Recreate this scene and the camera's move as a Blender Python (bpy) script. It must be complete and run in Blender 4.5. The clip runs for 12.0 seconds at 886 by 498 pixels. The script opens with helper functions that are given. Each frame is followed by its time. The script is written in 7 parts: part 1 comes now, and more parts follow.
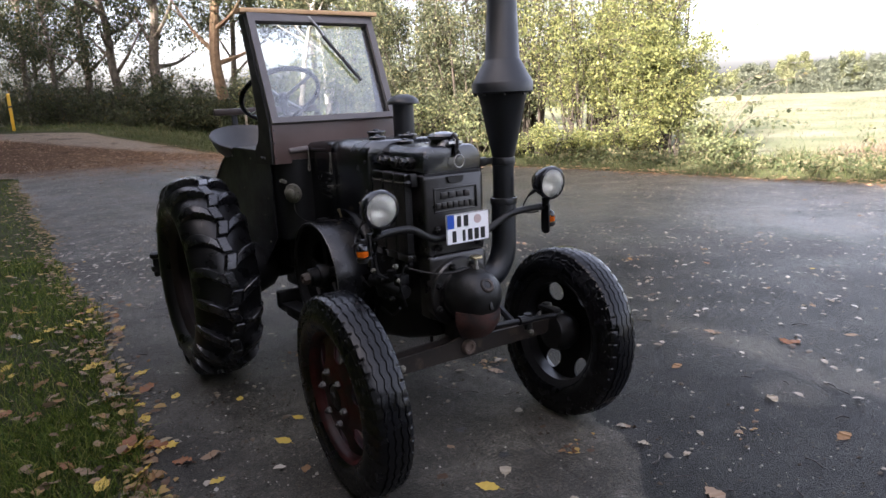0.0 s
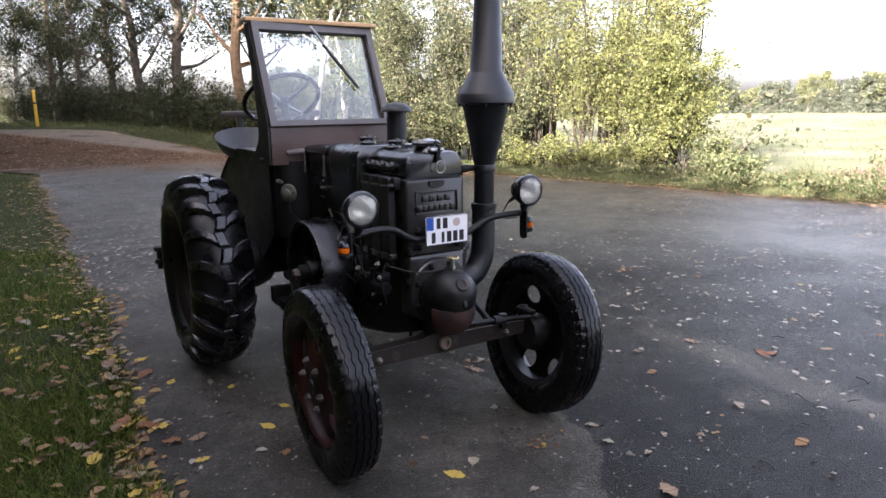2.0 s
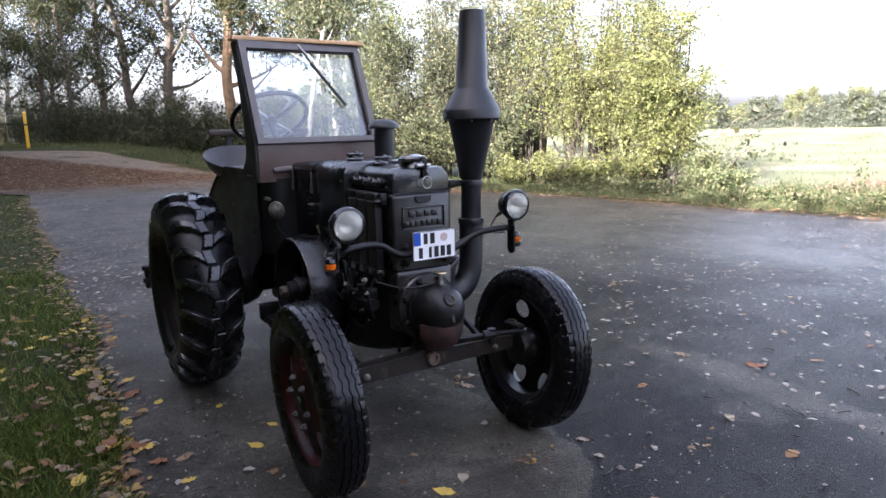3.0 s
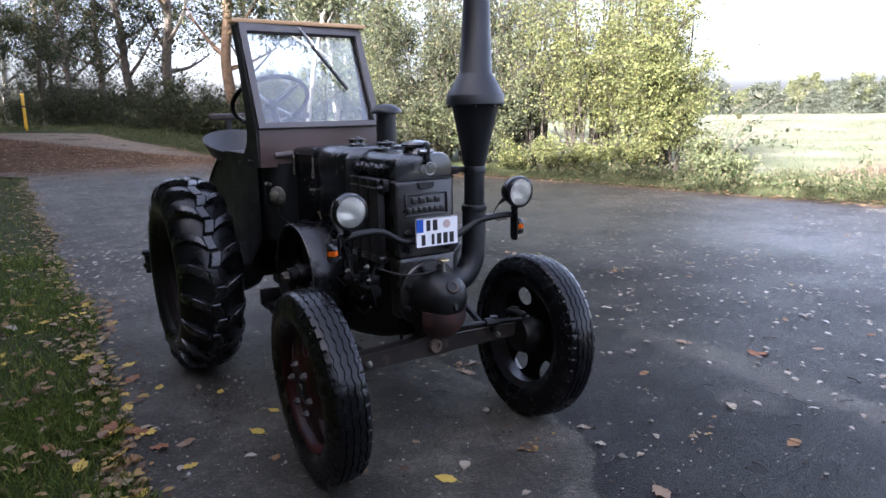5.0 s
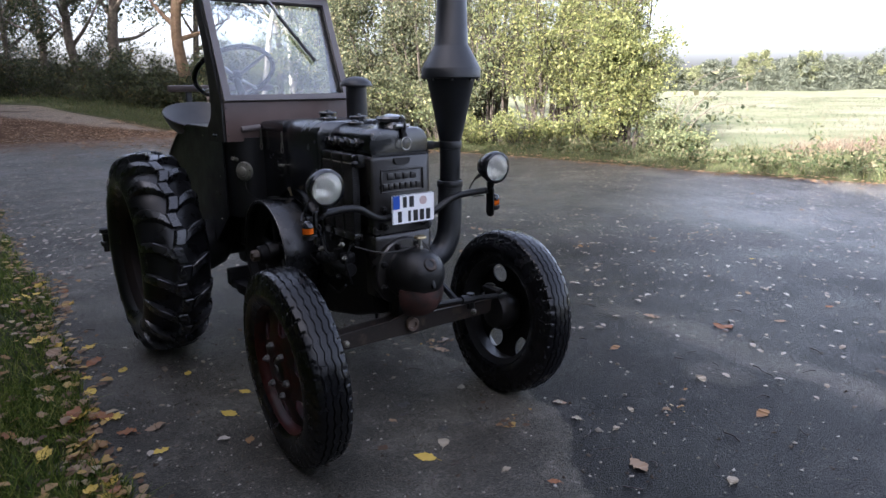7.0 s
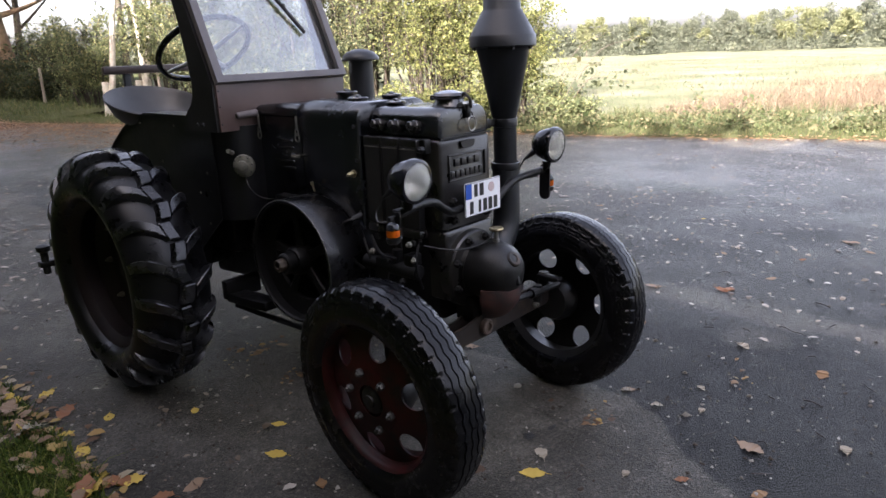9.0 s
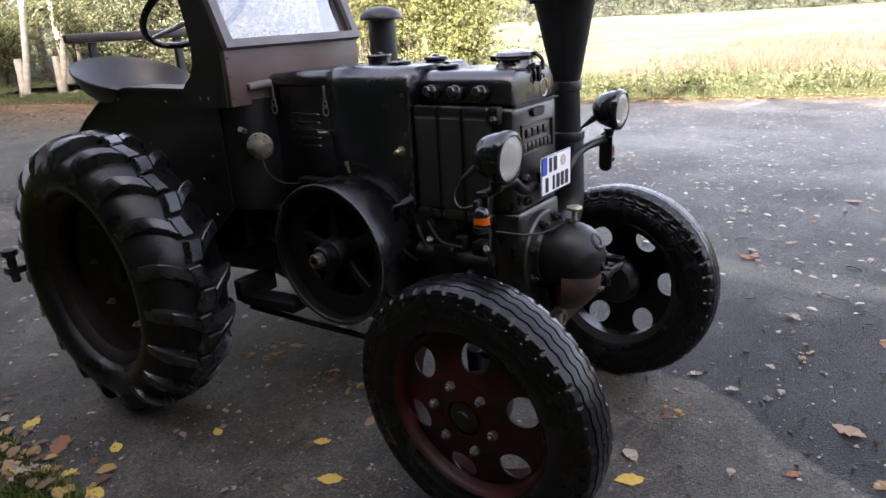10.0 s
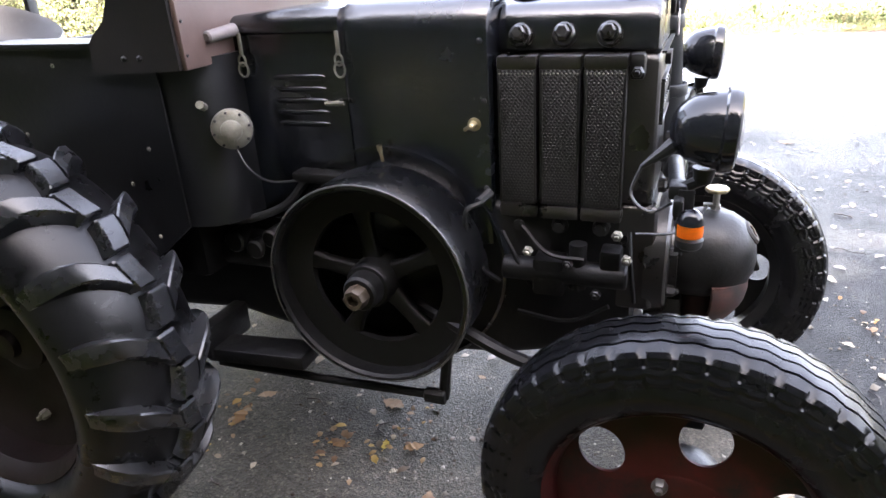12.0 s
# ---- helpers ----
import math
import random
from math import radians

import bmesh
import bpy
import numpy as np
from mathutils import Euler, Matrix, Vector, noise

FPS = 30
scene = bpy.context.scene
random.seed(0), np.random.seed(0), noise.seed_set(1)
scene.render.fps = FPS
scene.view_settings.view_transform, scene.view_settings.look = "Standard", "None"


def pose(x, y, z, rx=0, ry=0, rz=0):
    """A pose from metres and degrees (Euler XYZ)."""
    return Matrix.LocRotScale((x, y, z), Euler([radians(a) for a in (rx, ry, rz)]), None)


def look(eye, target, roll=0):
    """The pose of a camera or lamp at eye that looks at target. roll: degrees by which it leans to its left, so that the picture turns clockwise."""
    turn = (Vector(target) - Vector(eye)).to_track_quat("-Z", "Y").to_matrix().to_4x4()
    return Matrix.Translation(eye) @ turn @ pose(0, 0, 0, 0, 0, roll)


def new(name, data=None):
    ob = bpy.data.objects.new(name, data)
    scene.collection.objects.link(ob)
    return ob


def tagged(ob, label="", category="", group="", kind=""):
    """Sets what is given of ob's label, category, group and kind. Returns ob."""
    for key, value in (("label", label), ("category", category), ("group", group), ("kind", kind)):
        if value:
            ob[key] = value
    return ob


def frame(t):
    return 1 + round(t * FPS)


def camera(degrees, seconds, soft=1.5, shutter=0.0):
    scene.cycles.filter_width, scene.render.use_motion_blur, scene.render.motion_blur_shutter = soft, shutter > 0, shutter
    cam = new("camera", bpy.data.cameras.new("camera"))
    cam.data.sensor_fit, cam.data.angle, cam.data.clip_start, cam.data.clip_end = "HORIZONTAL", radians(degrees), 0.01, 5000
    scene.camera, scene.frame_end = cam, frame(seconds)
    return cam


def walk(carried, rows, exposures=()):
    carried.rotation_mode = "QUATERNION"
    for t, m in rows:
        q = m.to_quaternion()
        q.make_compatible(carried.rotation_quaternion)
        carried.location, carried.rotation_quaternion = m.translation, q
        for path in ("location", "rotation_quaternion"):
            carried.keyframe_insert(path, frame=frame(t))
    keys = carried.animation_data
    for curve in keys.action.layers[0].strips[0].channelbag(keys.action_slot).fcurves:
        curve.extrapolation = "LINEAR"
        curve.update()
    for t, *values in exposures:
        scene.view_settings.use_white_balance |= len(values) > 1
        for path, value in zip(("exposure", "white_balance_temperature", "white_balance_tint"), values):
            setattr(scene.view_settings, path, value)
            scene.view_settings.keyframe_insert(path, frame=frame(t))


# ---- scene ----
cam = camera(67.0, 12.0)
PATH = [
    (0, (0.283, 0.345, 1.577), (1.343, 1.984, 1.14), -2.5),
    (0.5, (0.28, 0.273, 1.577), (1.408, 1.862, 1.131), -2.4),
    (1, (0.313, 0.2, 1.577), (1.394, 1.824, 1.139), -1.6),
    (1.5, (0.331, 0.153, 1.563), (1.389, 1.783, 1.09), 0.1),
    (2, (0.322, 0.108, 1.576), (1.35, 1.774, 1.164), -0.8),
    (2.5, (0.325, 0.103, 1.577), (1.36, 1.777, 1.222), -1.8),
    (3, (0.345, 0.093, 1.564), (1.396, 1.756, 1.203), -1.3),
    (3.2, (0.358, 0.124, 1.557), (1.413, 1.774, 1.154), -1.1),
    (5, (0.345, 0.122, 1.571), (1.392, 1.777, 1.165), -1.0),
    (5.5, (0.346, 0.121, 1.568), (1.396, 1.778, 1.179), -1.1),
    (6, (0.335, 0.127, 1.57), (1.383, 1.782, 1.169), -0.9),
    (6.5, (0.332, 0.138, 1.567), (1.398, 1.769, 1.12), -1.5),
    (7, (0.3, 0.214, 1.568), (1.441, 1.785, 1.089), -0.5),
    (7.2, (0.268, 0.277, 1.574), (1.478, 1.793, 1.088), -0.1),
    (8.8, (-0.107, 0.988, 1.574), (1.317, 2.283, 1.03), -2.2),
    (9, (-0.125, 1.097, 1.579), (1.305, 2.378, 1.017), -2.2),
    (9.5, (-0.189, 1.421, 1.575), (1.334, 2.567, 0.971), -3.7),
    (10, (-0.15, 1.707, 1.551), (1.374, 2.826, 0.899), -3.3),
    (10.5, (-0.026, 1.988, 1.55), (1.54, 3.003, 0.832), -1.7),
    (11, (0.041, 2.232, 1.522), (1.659, 3.178, 0.824), -2.2),
    (11.5, (0.097, 2.522, 1.523), (1.787, 3.281, 0.77), -4.9),
    (12, (0.182, 2.724, 1.485), (1.881, 3.412, 0.685), -3.7),
]
# seconds, stops, kelvin, tint: the film's own automatic brightness
LIGHTING = [(0.0, 3.35, 6850, 19), (1.5, 3.35, 6850, 19), (2.5, 3.6, 6550, 20), (3.2, 3.45, 6250, 20), (6.0, 3.35, 6050, 20), (7.0, 3.2, 6250, 18), (9.0, 3.35, 6850, 19), (10.0, 3.75, 6950, 20), (11.0, 4.5, 7200, 20), (12.0, 5.45, 7000, 18)]
walk(cam, [(t, look(eye, target, roll)) for t, eye, target, roll in PATH], LIGHTING)

# ---- world, sun, exposure ----
SUN_AZ, SUN_EL = radians(196), radians(30)   # azimuth from +x towards +y
sun_dir = Vector((math.cos(SUN_AZ) * math.cos(SUN_EL), math.sin(SUN_AZ) * math.cos(SUN_EL), math.sin(SUN_EL)))
world = bpy.data.worlds.new("sky")
scene.world = world
world.use_nodes = True
wn = world.node_tree.nodes
wl = world.node_tree.links
sky = wn.new("ShaderNodeTexSky")
sky.sky_type, sky.sun_disc = "NISHITA", False
sky.sun_elevation, sky.sun_rotation = SUN_EL, math.pi / 2 - SUN_AZ
sky.air_density, sky.dust_density, sky.ozone_density = 0.7, 5.0, 0.6
haze = wn.new("ShaderNodeHueSaturation")   # milky autumn haze
haze.inputs["Saturation"].default_value = 0.66
wl.new(sky.outputs[0], haze.inputs["Color"])
wl.new(haze.outputs[0], wn["Background"].inputs[0])
wn["Background"].inputs[1].default_value = 0.115
sun = new("sun", bpy.data.lights.new("sun", "SUN"))
sun.data.energy, sun.data.angle, sun.data.color = 3.9, radians(0.6), (1.0, 0.975, 0.93)
sun.matrix_world = look(sun_dir * 60, (0, 0, 0))


# ---- materials ----
def material(name):
    m = bpy.data.materials.new(name)
    m.use_nodes = True
    return m, m.node_tree.nodes, m.node_tree.links, m.node_tree.nodes["Principled BSDF"]


def ramp(n, stops):
    r = n.new("ShaderNodeValToRGB")
    while len(r.color_ramp.elements) < len(stops):
        r.color_ramp.elements.new(0.5)
    for e, (p, c) in zip(r.color_ramp.elements, stops):
        e.position, e.color = p, (*c, 1) if len(c) == 3 else c
    return r


def tex_noise(n, l, scale, detail=6.0, rough=0.6, space="Object"):
    tc = n.new("ShaderNodeTexCoord")
    t = n.new("ShaderNodeTexNoise")
    t.inputs["Scale"].default_value, t.inputs["Detail"].default_value, t.inputs["Roughness"].default_value = scale, detail, rough
    l.new(tc.outputs[space], t.inputs["Vector"])
    return t


def painted(name, dark, light, rough=(0.35, 0.6), scale=9.0, metal=0.0, bump=0.08, fine=160.0, dust=None, spec=0.5):
    """Paint, iron, rubber: two scales of variation, a fine relief, optional dust or rust patches."""
    m, n, l, b = material(name)
    big = tex_noise(n, l, scale)
    small = tex_noise(n, l, fine, 3.0)
    col = ramp(n, [(0.3, dark), (0.72, light)])
    l.new(big.outputs["Fac"], col.inputs[0])
    last = col.outputs[0]
    if dust:
        patch = tex_noise(n, l, dust[1], 8.0, 0.7)
        mask = ramp(n, [(dust[2], (0, 0, 0)), (dust[2] + 0.14, (1, 1, 1))])
        l.new(patch.outputs["Fac"], mask.inputs[0])
        mix = n.new("ShaderNodeMix")
        mix.data_type = "RGBA"
        l.new(mask.outputs[0], mix.inputs["Factor"])
        l.new(last, mix.inputs["A"])
        mix.inputs["B"].default_value = (*dust[0], 1)
        last = mix.outputs["Result"]
    l.new(last, b.inputs["Base Color"])
    rr = n.new("ShaderNodeMapRange")
    rr.inputs["From Min"].default_value, rr.inputs["From Max"].default_value = 0.3, 0.7
    rr.inputs["To Min"].default_value, rr.inputs["To Max"].default_value = rough
    l.new(big.outputs["Fac"], rr.inputs["Value"])
    l.new(rr.outputs["Result"], b.inputs["Roughness"])
    b.inputs["Metallic"].default_value = metal
    b.inputs["Specular IOR Level"].default_value = spec
    bp = n.new("ShaderNodeBump")
    bp.inputs["Strength"].default_value, bp.inputs["Distance"].default_value = bump, 0.004
    l.new(small.outputs["Fac"], bp.inputs["Height"])
    l.new(bp.outputs[0], b.inputs["Normal"])
    return m


def leaf_material(name, stops, translucent=0.45, rough=0.55):
    """Leaves: colour by leaf, light from behind shines through."""
    m, n, l, b = material(name)
    g = n.new("ShaderNodeNewGeometry")
    col = ramp(n, stops)
    l.new(g.outputs["Random Per Island"], col.inputs[0])
    l.new(col.outputs[0], b.inputs["Base Color"])
    b.inputs["Roughness"].default_value = rough
    b.inputs["Specular IOR Level"].default_value = 0.15
    t = n.new("ShaderNodeBsdfTranslucent")
    l.new(col.outputs[0], t.inputs["Color"])
    mix = n.new("ShaderNodeMixShader")
    mix.inputs[0].default_value = translucent
    l.new(b.outputs[0], mix.inputs[1])
    l.new(t.outputs[0], mix.inputs[2])
    l.new(mix.outputs[0], n["Material Output"].inputs["Surface"])
    return m


BLACK = painted("black_paint", (0.0022, 0.0028, 0.0040), (0.0052, 0.0066, 0.0092), (0.15, 0.30), 7, 0, 0.14, 75, ((0.013, 0.0125, 0.0125), 14, 0.67), 1.0)
GREENBLACK = painted("green_black_paint", (0.0030, 0.0032, 0.0036), (0.0062, 0.0065, 0.0073), (0.26, 0.48), 6, 0, 0.16, 80, ((0.012, 0.0115, 0.011), 13, 0.62), 0.4)
IRON = painted("black_iron", (0.0034, 0.0035, 0.0037), (0.0100, 0.0098, 0.0094), (0.30, 0.55), 14, 0.0, 0.25, 100, ((0.026, 0.019, 0.015), 22, 0.62), 0.36)
GLOSS = painted("gloss_black", (0.006, 0.007, 0.009), (0.012, 0.013, 0.016), (0.08, 0.16), 8, 0, 0.02, 200)
PULLEYBLACK = painted("polished_pulley_black", (0.0020, 0.0021, 0.0026), (0.0050, 0.0052, 0.0060), (0.20, 0.34), 9, 0, 0.06, 120, ((0.014, 0.012, 0.011), 14, 0.66), 0.5)
RUBBER = painted("black_rubber", (0.0022, 0.0023, 0.0029), (0.0054, 0.0056, 0.0066), (0.18, 0.32), 12, 0, 0.12, 110, ((0.013, 0.012, 0.0115), 18, 0.68), 0.32)
OLDRUBBER = painted("worn_rubber", (0.0024, 0.0024, 0.0027), (0.0056, 0.0056, 0.0060), (0.22, 0.40), 10, 0, 0.10, 110, ((0.012, 0.011, 0.010), 12, 0.64), 0.30)
LUGRUBBER = painted("scuffed_lug_rubber", (0.0045, 0.0047, 0.0055), (0.0120, 0.0121, 0.0130), (0.20, 0.36), 14, 0, 0.16, 90, ((0.034, 0.030, 0.026), 9, 0.61), 0.7)
# darker copy of the red paint, with the rear wheels' shadow in its colour
SHADEDRED = painted("shaded_red_paint", (0.0040, 0.0020, 0.0020), (0.0085, 0.0036, 0.0030), (0.4, 0.6), 8, 0, 0.15, 150, ((0.012, 0.008, 0.006), 12, 0.62), 0.3)
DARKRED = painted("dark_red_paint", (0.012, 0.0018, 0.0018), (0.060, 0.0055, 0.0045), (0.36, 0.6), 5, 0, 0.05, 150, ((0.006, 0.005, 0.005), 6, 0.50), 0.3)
REDBROWN = painted("heat_stained_red", (0.022, 0.009, 0.007), (0.06, 0.021, 0.015), (0.45, 0.7), 18, 0, 0.3, 120, ((0.012, 0.010, 0.009), 16, 0.5))
MAROON = painted("maroon_sheet", (0.082, 0.052, 0.044), (0.118, 0.078, 0.067), (0.4, 0.55), 6, 0, 0.06, 150)
BROWNWOOD = painted("dark_brown_wood", (0.030, 0.020, 0.017), (0.06, 0.04, 0.034), (0.4, 0.6), 10, 0, 0.15, 90)
BLACKBOARD = painted("black_stained_wood", (0.0060, 0.0056, 0.0056), (0.014, 0.0125, 0.012), (0.35, 0.55), 10, 0, 0.15, 90, ((0.026, 0.020, 0.018), 9, 0.66), 0.35)
FRAMESTEEL = painted("dull_frame_steel", (0.080, 0.068, 0.064), (0.125, 0.112, 0.106), (0.30, 0.46), 7, 0, 0.06, 150, ((0.06, 0.045, 0.04), 11, 0.62), 0.6)
BAREWOOD = painted("bare_wood", (0.55, 0.32, 0.15), (0.72, 0.46, 0.25), (0.5, 0.7), 16, 0, 0.2, 120)
RUSTIRON = painted("worn_rusty_iron", (0.010, 0.0085, 0.0075), (0.026, 0.020, 0.016), (0.45, 0.7), 8, 0, 0.3, 120, ((0.07, 0.048, 0.034), 7, 0.54), 0.3)
RUSTEDNUT = painted("rust_brown_nut", (0.028, 0.020, 0.013), (0.075, 0.055, 0.038), (0.35, 0.6), 40, 0.3, 0.3, 120)
BRONZE = painted("dull_bronze", (0.09, 0.06, 0.045), (0.18, 0.13, 0.10), (0.4, 0.65), 40, 0, 0.2, 150)
FRONTPAINT = painted("brownish_black_paint", (0.0060, 0.0055, 0.0051), (0.0145, 0.0130, 0.0118), (0.22, 0.42), 8, 0, 0.24, 80, ((0.026, 0.020, 0.017), 16, 0.62), 0.75)
# darker, duller copy of black_iron for low and recessed parts; shade in its colour
DEEPIRON = painted("shade_dark_iron", (0.0022, 0.0022, 0.0025), (0.0062, 0.0060, 0.0058), (0.3, 0.6), 14, 0, 0.3, 90, ((0.018, 0.013, 0.010), 20, 0.66), 0.22)
MATTBLACK = painted("matt_black", (0.0034, 0.0043, 0.0058), (0.0070, 0.0085, 0.0110), (0.36, 0.54), 9, 0, 0.12, 110, ((0.014, 0.013, 0.012), 16, 0.66), 0.5)
STEEL = painted("bare_steel", (0.30, 0.29, 0.27), (0.5, 0.49, 0.46), (0.3, 0.5), 20, 0.9, 0.1, 200)
DULL = painted("dull_zinc", (0.10, 0.098, 0.080), (0.25, 0.24, 0.195), (0.35, 0.6), 30, 0.5, 0.25, 140, ((0.14, 0.10, 0.06), 26, 0.60))
WORNSTEEL = painted("worn_dark_steel", (0.06, 0.058, 0.055), (0.16, 0.155, 0.145), (0.3, 0.5), 30, 0.7, 0.15, 200)
BRASS = painted("old_brass", (0.33, 0.27, 0.15), (0.55, 0.47, 0.3), (0.3, 0.5), 20, 0.9, 0.1, 200)
WHITE = painted("white_plate", (0.84, 0.85, 0.86), (0.90, 0.90, 0.90), (0.35, 0.5), 8, 0, 0.02, 150)
BLUE = painted("blue_band", (0.01, 0.07, 0.38), (0.015, 0.09, 0.45), (0.35, 0.5), 8, 0, 0.02, 150)
INK = painted("black_print", (0.01, 0.01, 0.01), (0.016, 0.016, 0.016), (0.4, 0.5), 8, 0, 0.02, 150)
SEAL = painted("seal_print", (0.5, 0.4, 0.38), (0.6, 0.45, 0.42), (0.4, 0.5), 90, 0, 0.02, 150)
GREYSHEET = painted("grey_seat_sheet", (0.015, 0.0145, 0.0145), (0.033, 0.032, 0.031), (0.3, 0.5), 8, 0.0, 0.1, 120, ((0.045, 0.041, 0.037), 12, 0.62))
POSTYELLOW = painted("yellow_post_paint", (0.6, 0.33, 0.015), (0.72, 0.42, 0.03), (0.4, 0.6), 10, 0, 0.05, 100)
BARK = painted("grey_bark", (0.045, 0.038, 0.03), (0.13, 0.11, 0.09), (0.8, 0.95), 5, 0, 0.9, 22, ((0.16, 0.15, 0.11), 3, 0.6), 0.2)
WARMBARK = painted("warm_bark", (0.10, 0.065, 0.04), (0.20, 0.14, 0.09), (0.8, 0.95), 5, 0, 0.9, 22, ((0.09, 0.075, 0.055), 3, 0.6), 0.2)
PALEBARK = painted("pale_bark", (0.25, 0.23, 0.19), (0.45, 0.42, 0.36), (0.7, 0.9), 6, 0, 0.5, 25, ((0.12, 0.1, 0.08), 5, 0.6), 0.2)
TWIGBARK = painted("dark_twig_bark", (0.022, 0.018, 0.014), (0.058, 0.048, 0.038), (0.8, 0.95), 9, 0, 0.5, 40, None, 0.2)
FENCEWOOD = painted("grey_fence_wood", (0.14, 0.12, 0.10), (0.26, 0.23, 0.19), (0.7, 0.9), 9, 0, 0.5, 60)

# lit, half-shaded and shaded leaf tones: sun and shade put into the colours
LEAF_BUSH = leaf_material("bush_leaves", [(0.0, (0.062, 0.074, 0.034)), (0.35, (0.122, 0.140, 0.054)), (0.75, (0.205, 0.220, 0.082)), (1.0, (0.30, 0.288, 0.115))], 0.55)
LEAF_DARK_SHADED = leaf_material("shaded_dark_leaves", [(0.0, (0.018, 0.026, 0.013)), (0.5, (0.036, 0.046, 0.021)), (0.9, (0.066, 0.072, 0.032)), (1.0, (0.14, 0.10, 0.04))], 0.3)
# leaf tone of the unseen trees, set for the light they throw back
LEAF_SHADE = leaf_material("unseen_crown_leaves", [(0.0, (0.040, 0.052, 0.026)), (1.0, (0.085, 0.098, 0.048))], 0.22)
LEAF_HALF_SHADED = leaf_material("half_shaded_leaves", [(0.0, (0.055, 0.07, 0.036)), (0.5, (0.105, 0.125, 0.06)), (0.9, (0.18, 0.19, 0.09)), (1.0, (0.30, 0.26, 0.12))], 0.45)
LEAF_OLIVE_SHADED = leaf_material("shaded_olive_leaves", [(0.0, (0.030, 0.040, 0.023)), (0.5, (0.058, 0.068, 0.037)), (0.9, (0.105, 0.11, 0.058)), (1.0, (0.22, 0.19, 0.10))], 0.35)
# far woods: leaf colour raised to a pale grey-green in place of haze
LEAF_FAR = leaf_material("haze_pale_far_leaves", [(0.0, (0.072, 0.084, 0.064)), (0.6, (0.088, 0.100, 0.074)), (1.0, (0.112, 0.120, 0.084))], 0.5)
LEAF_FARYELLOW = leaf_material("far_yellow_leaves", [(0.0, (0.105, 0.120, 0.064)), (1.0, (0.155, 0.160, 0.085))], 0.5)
GRASS = leaf_material("grass_blades", [(0.0, (0.022, 0.046, 0.008)), (0.45, (0.070, 0.108, 0.017)), (0.85, (0.16, 0.190, 0.034)), (1.0, (0.26, 0.235, 0.08))], 0.4)
FARVERGE = leaf_material("far_verge_grass", [(0.0, (0.036, 0.055, 0.018)), (0.6, (0.080, 0.100, 0.036)), (1.0, (0.15, 0.135, 0.07))], 0.3)
MEADOW = leaf_material("meadow_grass", [(0.0, (0.026, 0.038, 0.020)), (0.45, (0.048, 0.056, 0.035)), (0.8, (0.08, 0.075, 0.055)), (1.0, (0.12, 0.09, 0.072))], 0.12)
LITTER = leaf_material("leaf_litter", [(0.0, (0.08, 0.045, 0.028)), (0.3, (0.17, 0.10, 0.055)), (0.5, (0.25, 0.175, 0.11)), (0.75, (0.29, 0.175, 0.065)), (0.9, (0.34, 0.235, 0.075)), (1.0, (0.30, 0.25, 0.18))], 0.15)
PALELITTER = leaf_material("pale_leaf_litter", [(0.0, (0.09, 0.065, 0.045)), (0.4, (0.20, 0.16, 0.12)), (0.75, (0.28, 0.235, 0.18)), (1.0, (0.43, 0.39, 0.33))], 0.05, 0.3)
FARLITTER = leaf_material("far_leaf_litter", [(0.0, (0.10, 0.055, 0.03)), (0.5, (0.20, 0.115, 0.06)), (1.0, (0.33, 0.22, 0.13))], 0.1)
YELLOWLEAF = leaf_material("yellow_leaf", [(0.0, (0.5, 0.33, 0.04)), (1.0, (0.6, 0.43, 0.12))], 0.2)
ORANGELEAF = leaf_material("orange_leaf", [(0.0, (0.21, 0.115, 0.055)), (1.0, (0.28, 0.165, 0.08))], 0.2)
TANLEAF = leaf_material("tan_leaf", [(0.0, (0.22, 0.14, 0.085)), (1.0, (0.30, 0.21, 0.14))], 0.15)
PALELEAF = leaf_material("pale_leaf", [(0.0, (0.26, 0.22, 0.16)), (1.0, (0.36, 0.32, 0.25))], 0.15)
RUSTLEAF = leaf_material("rust_leaf", [(0.0, (0.22, 0.10, 0.05)), (1.0, (0.3, 0.14, 0.07))], 0.15)


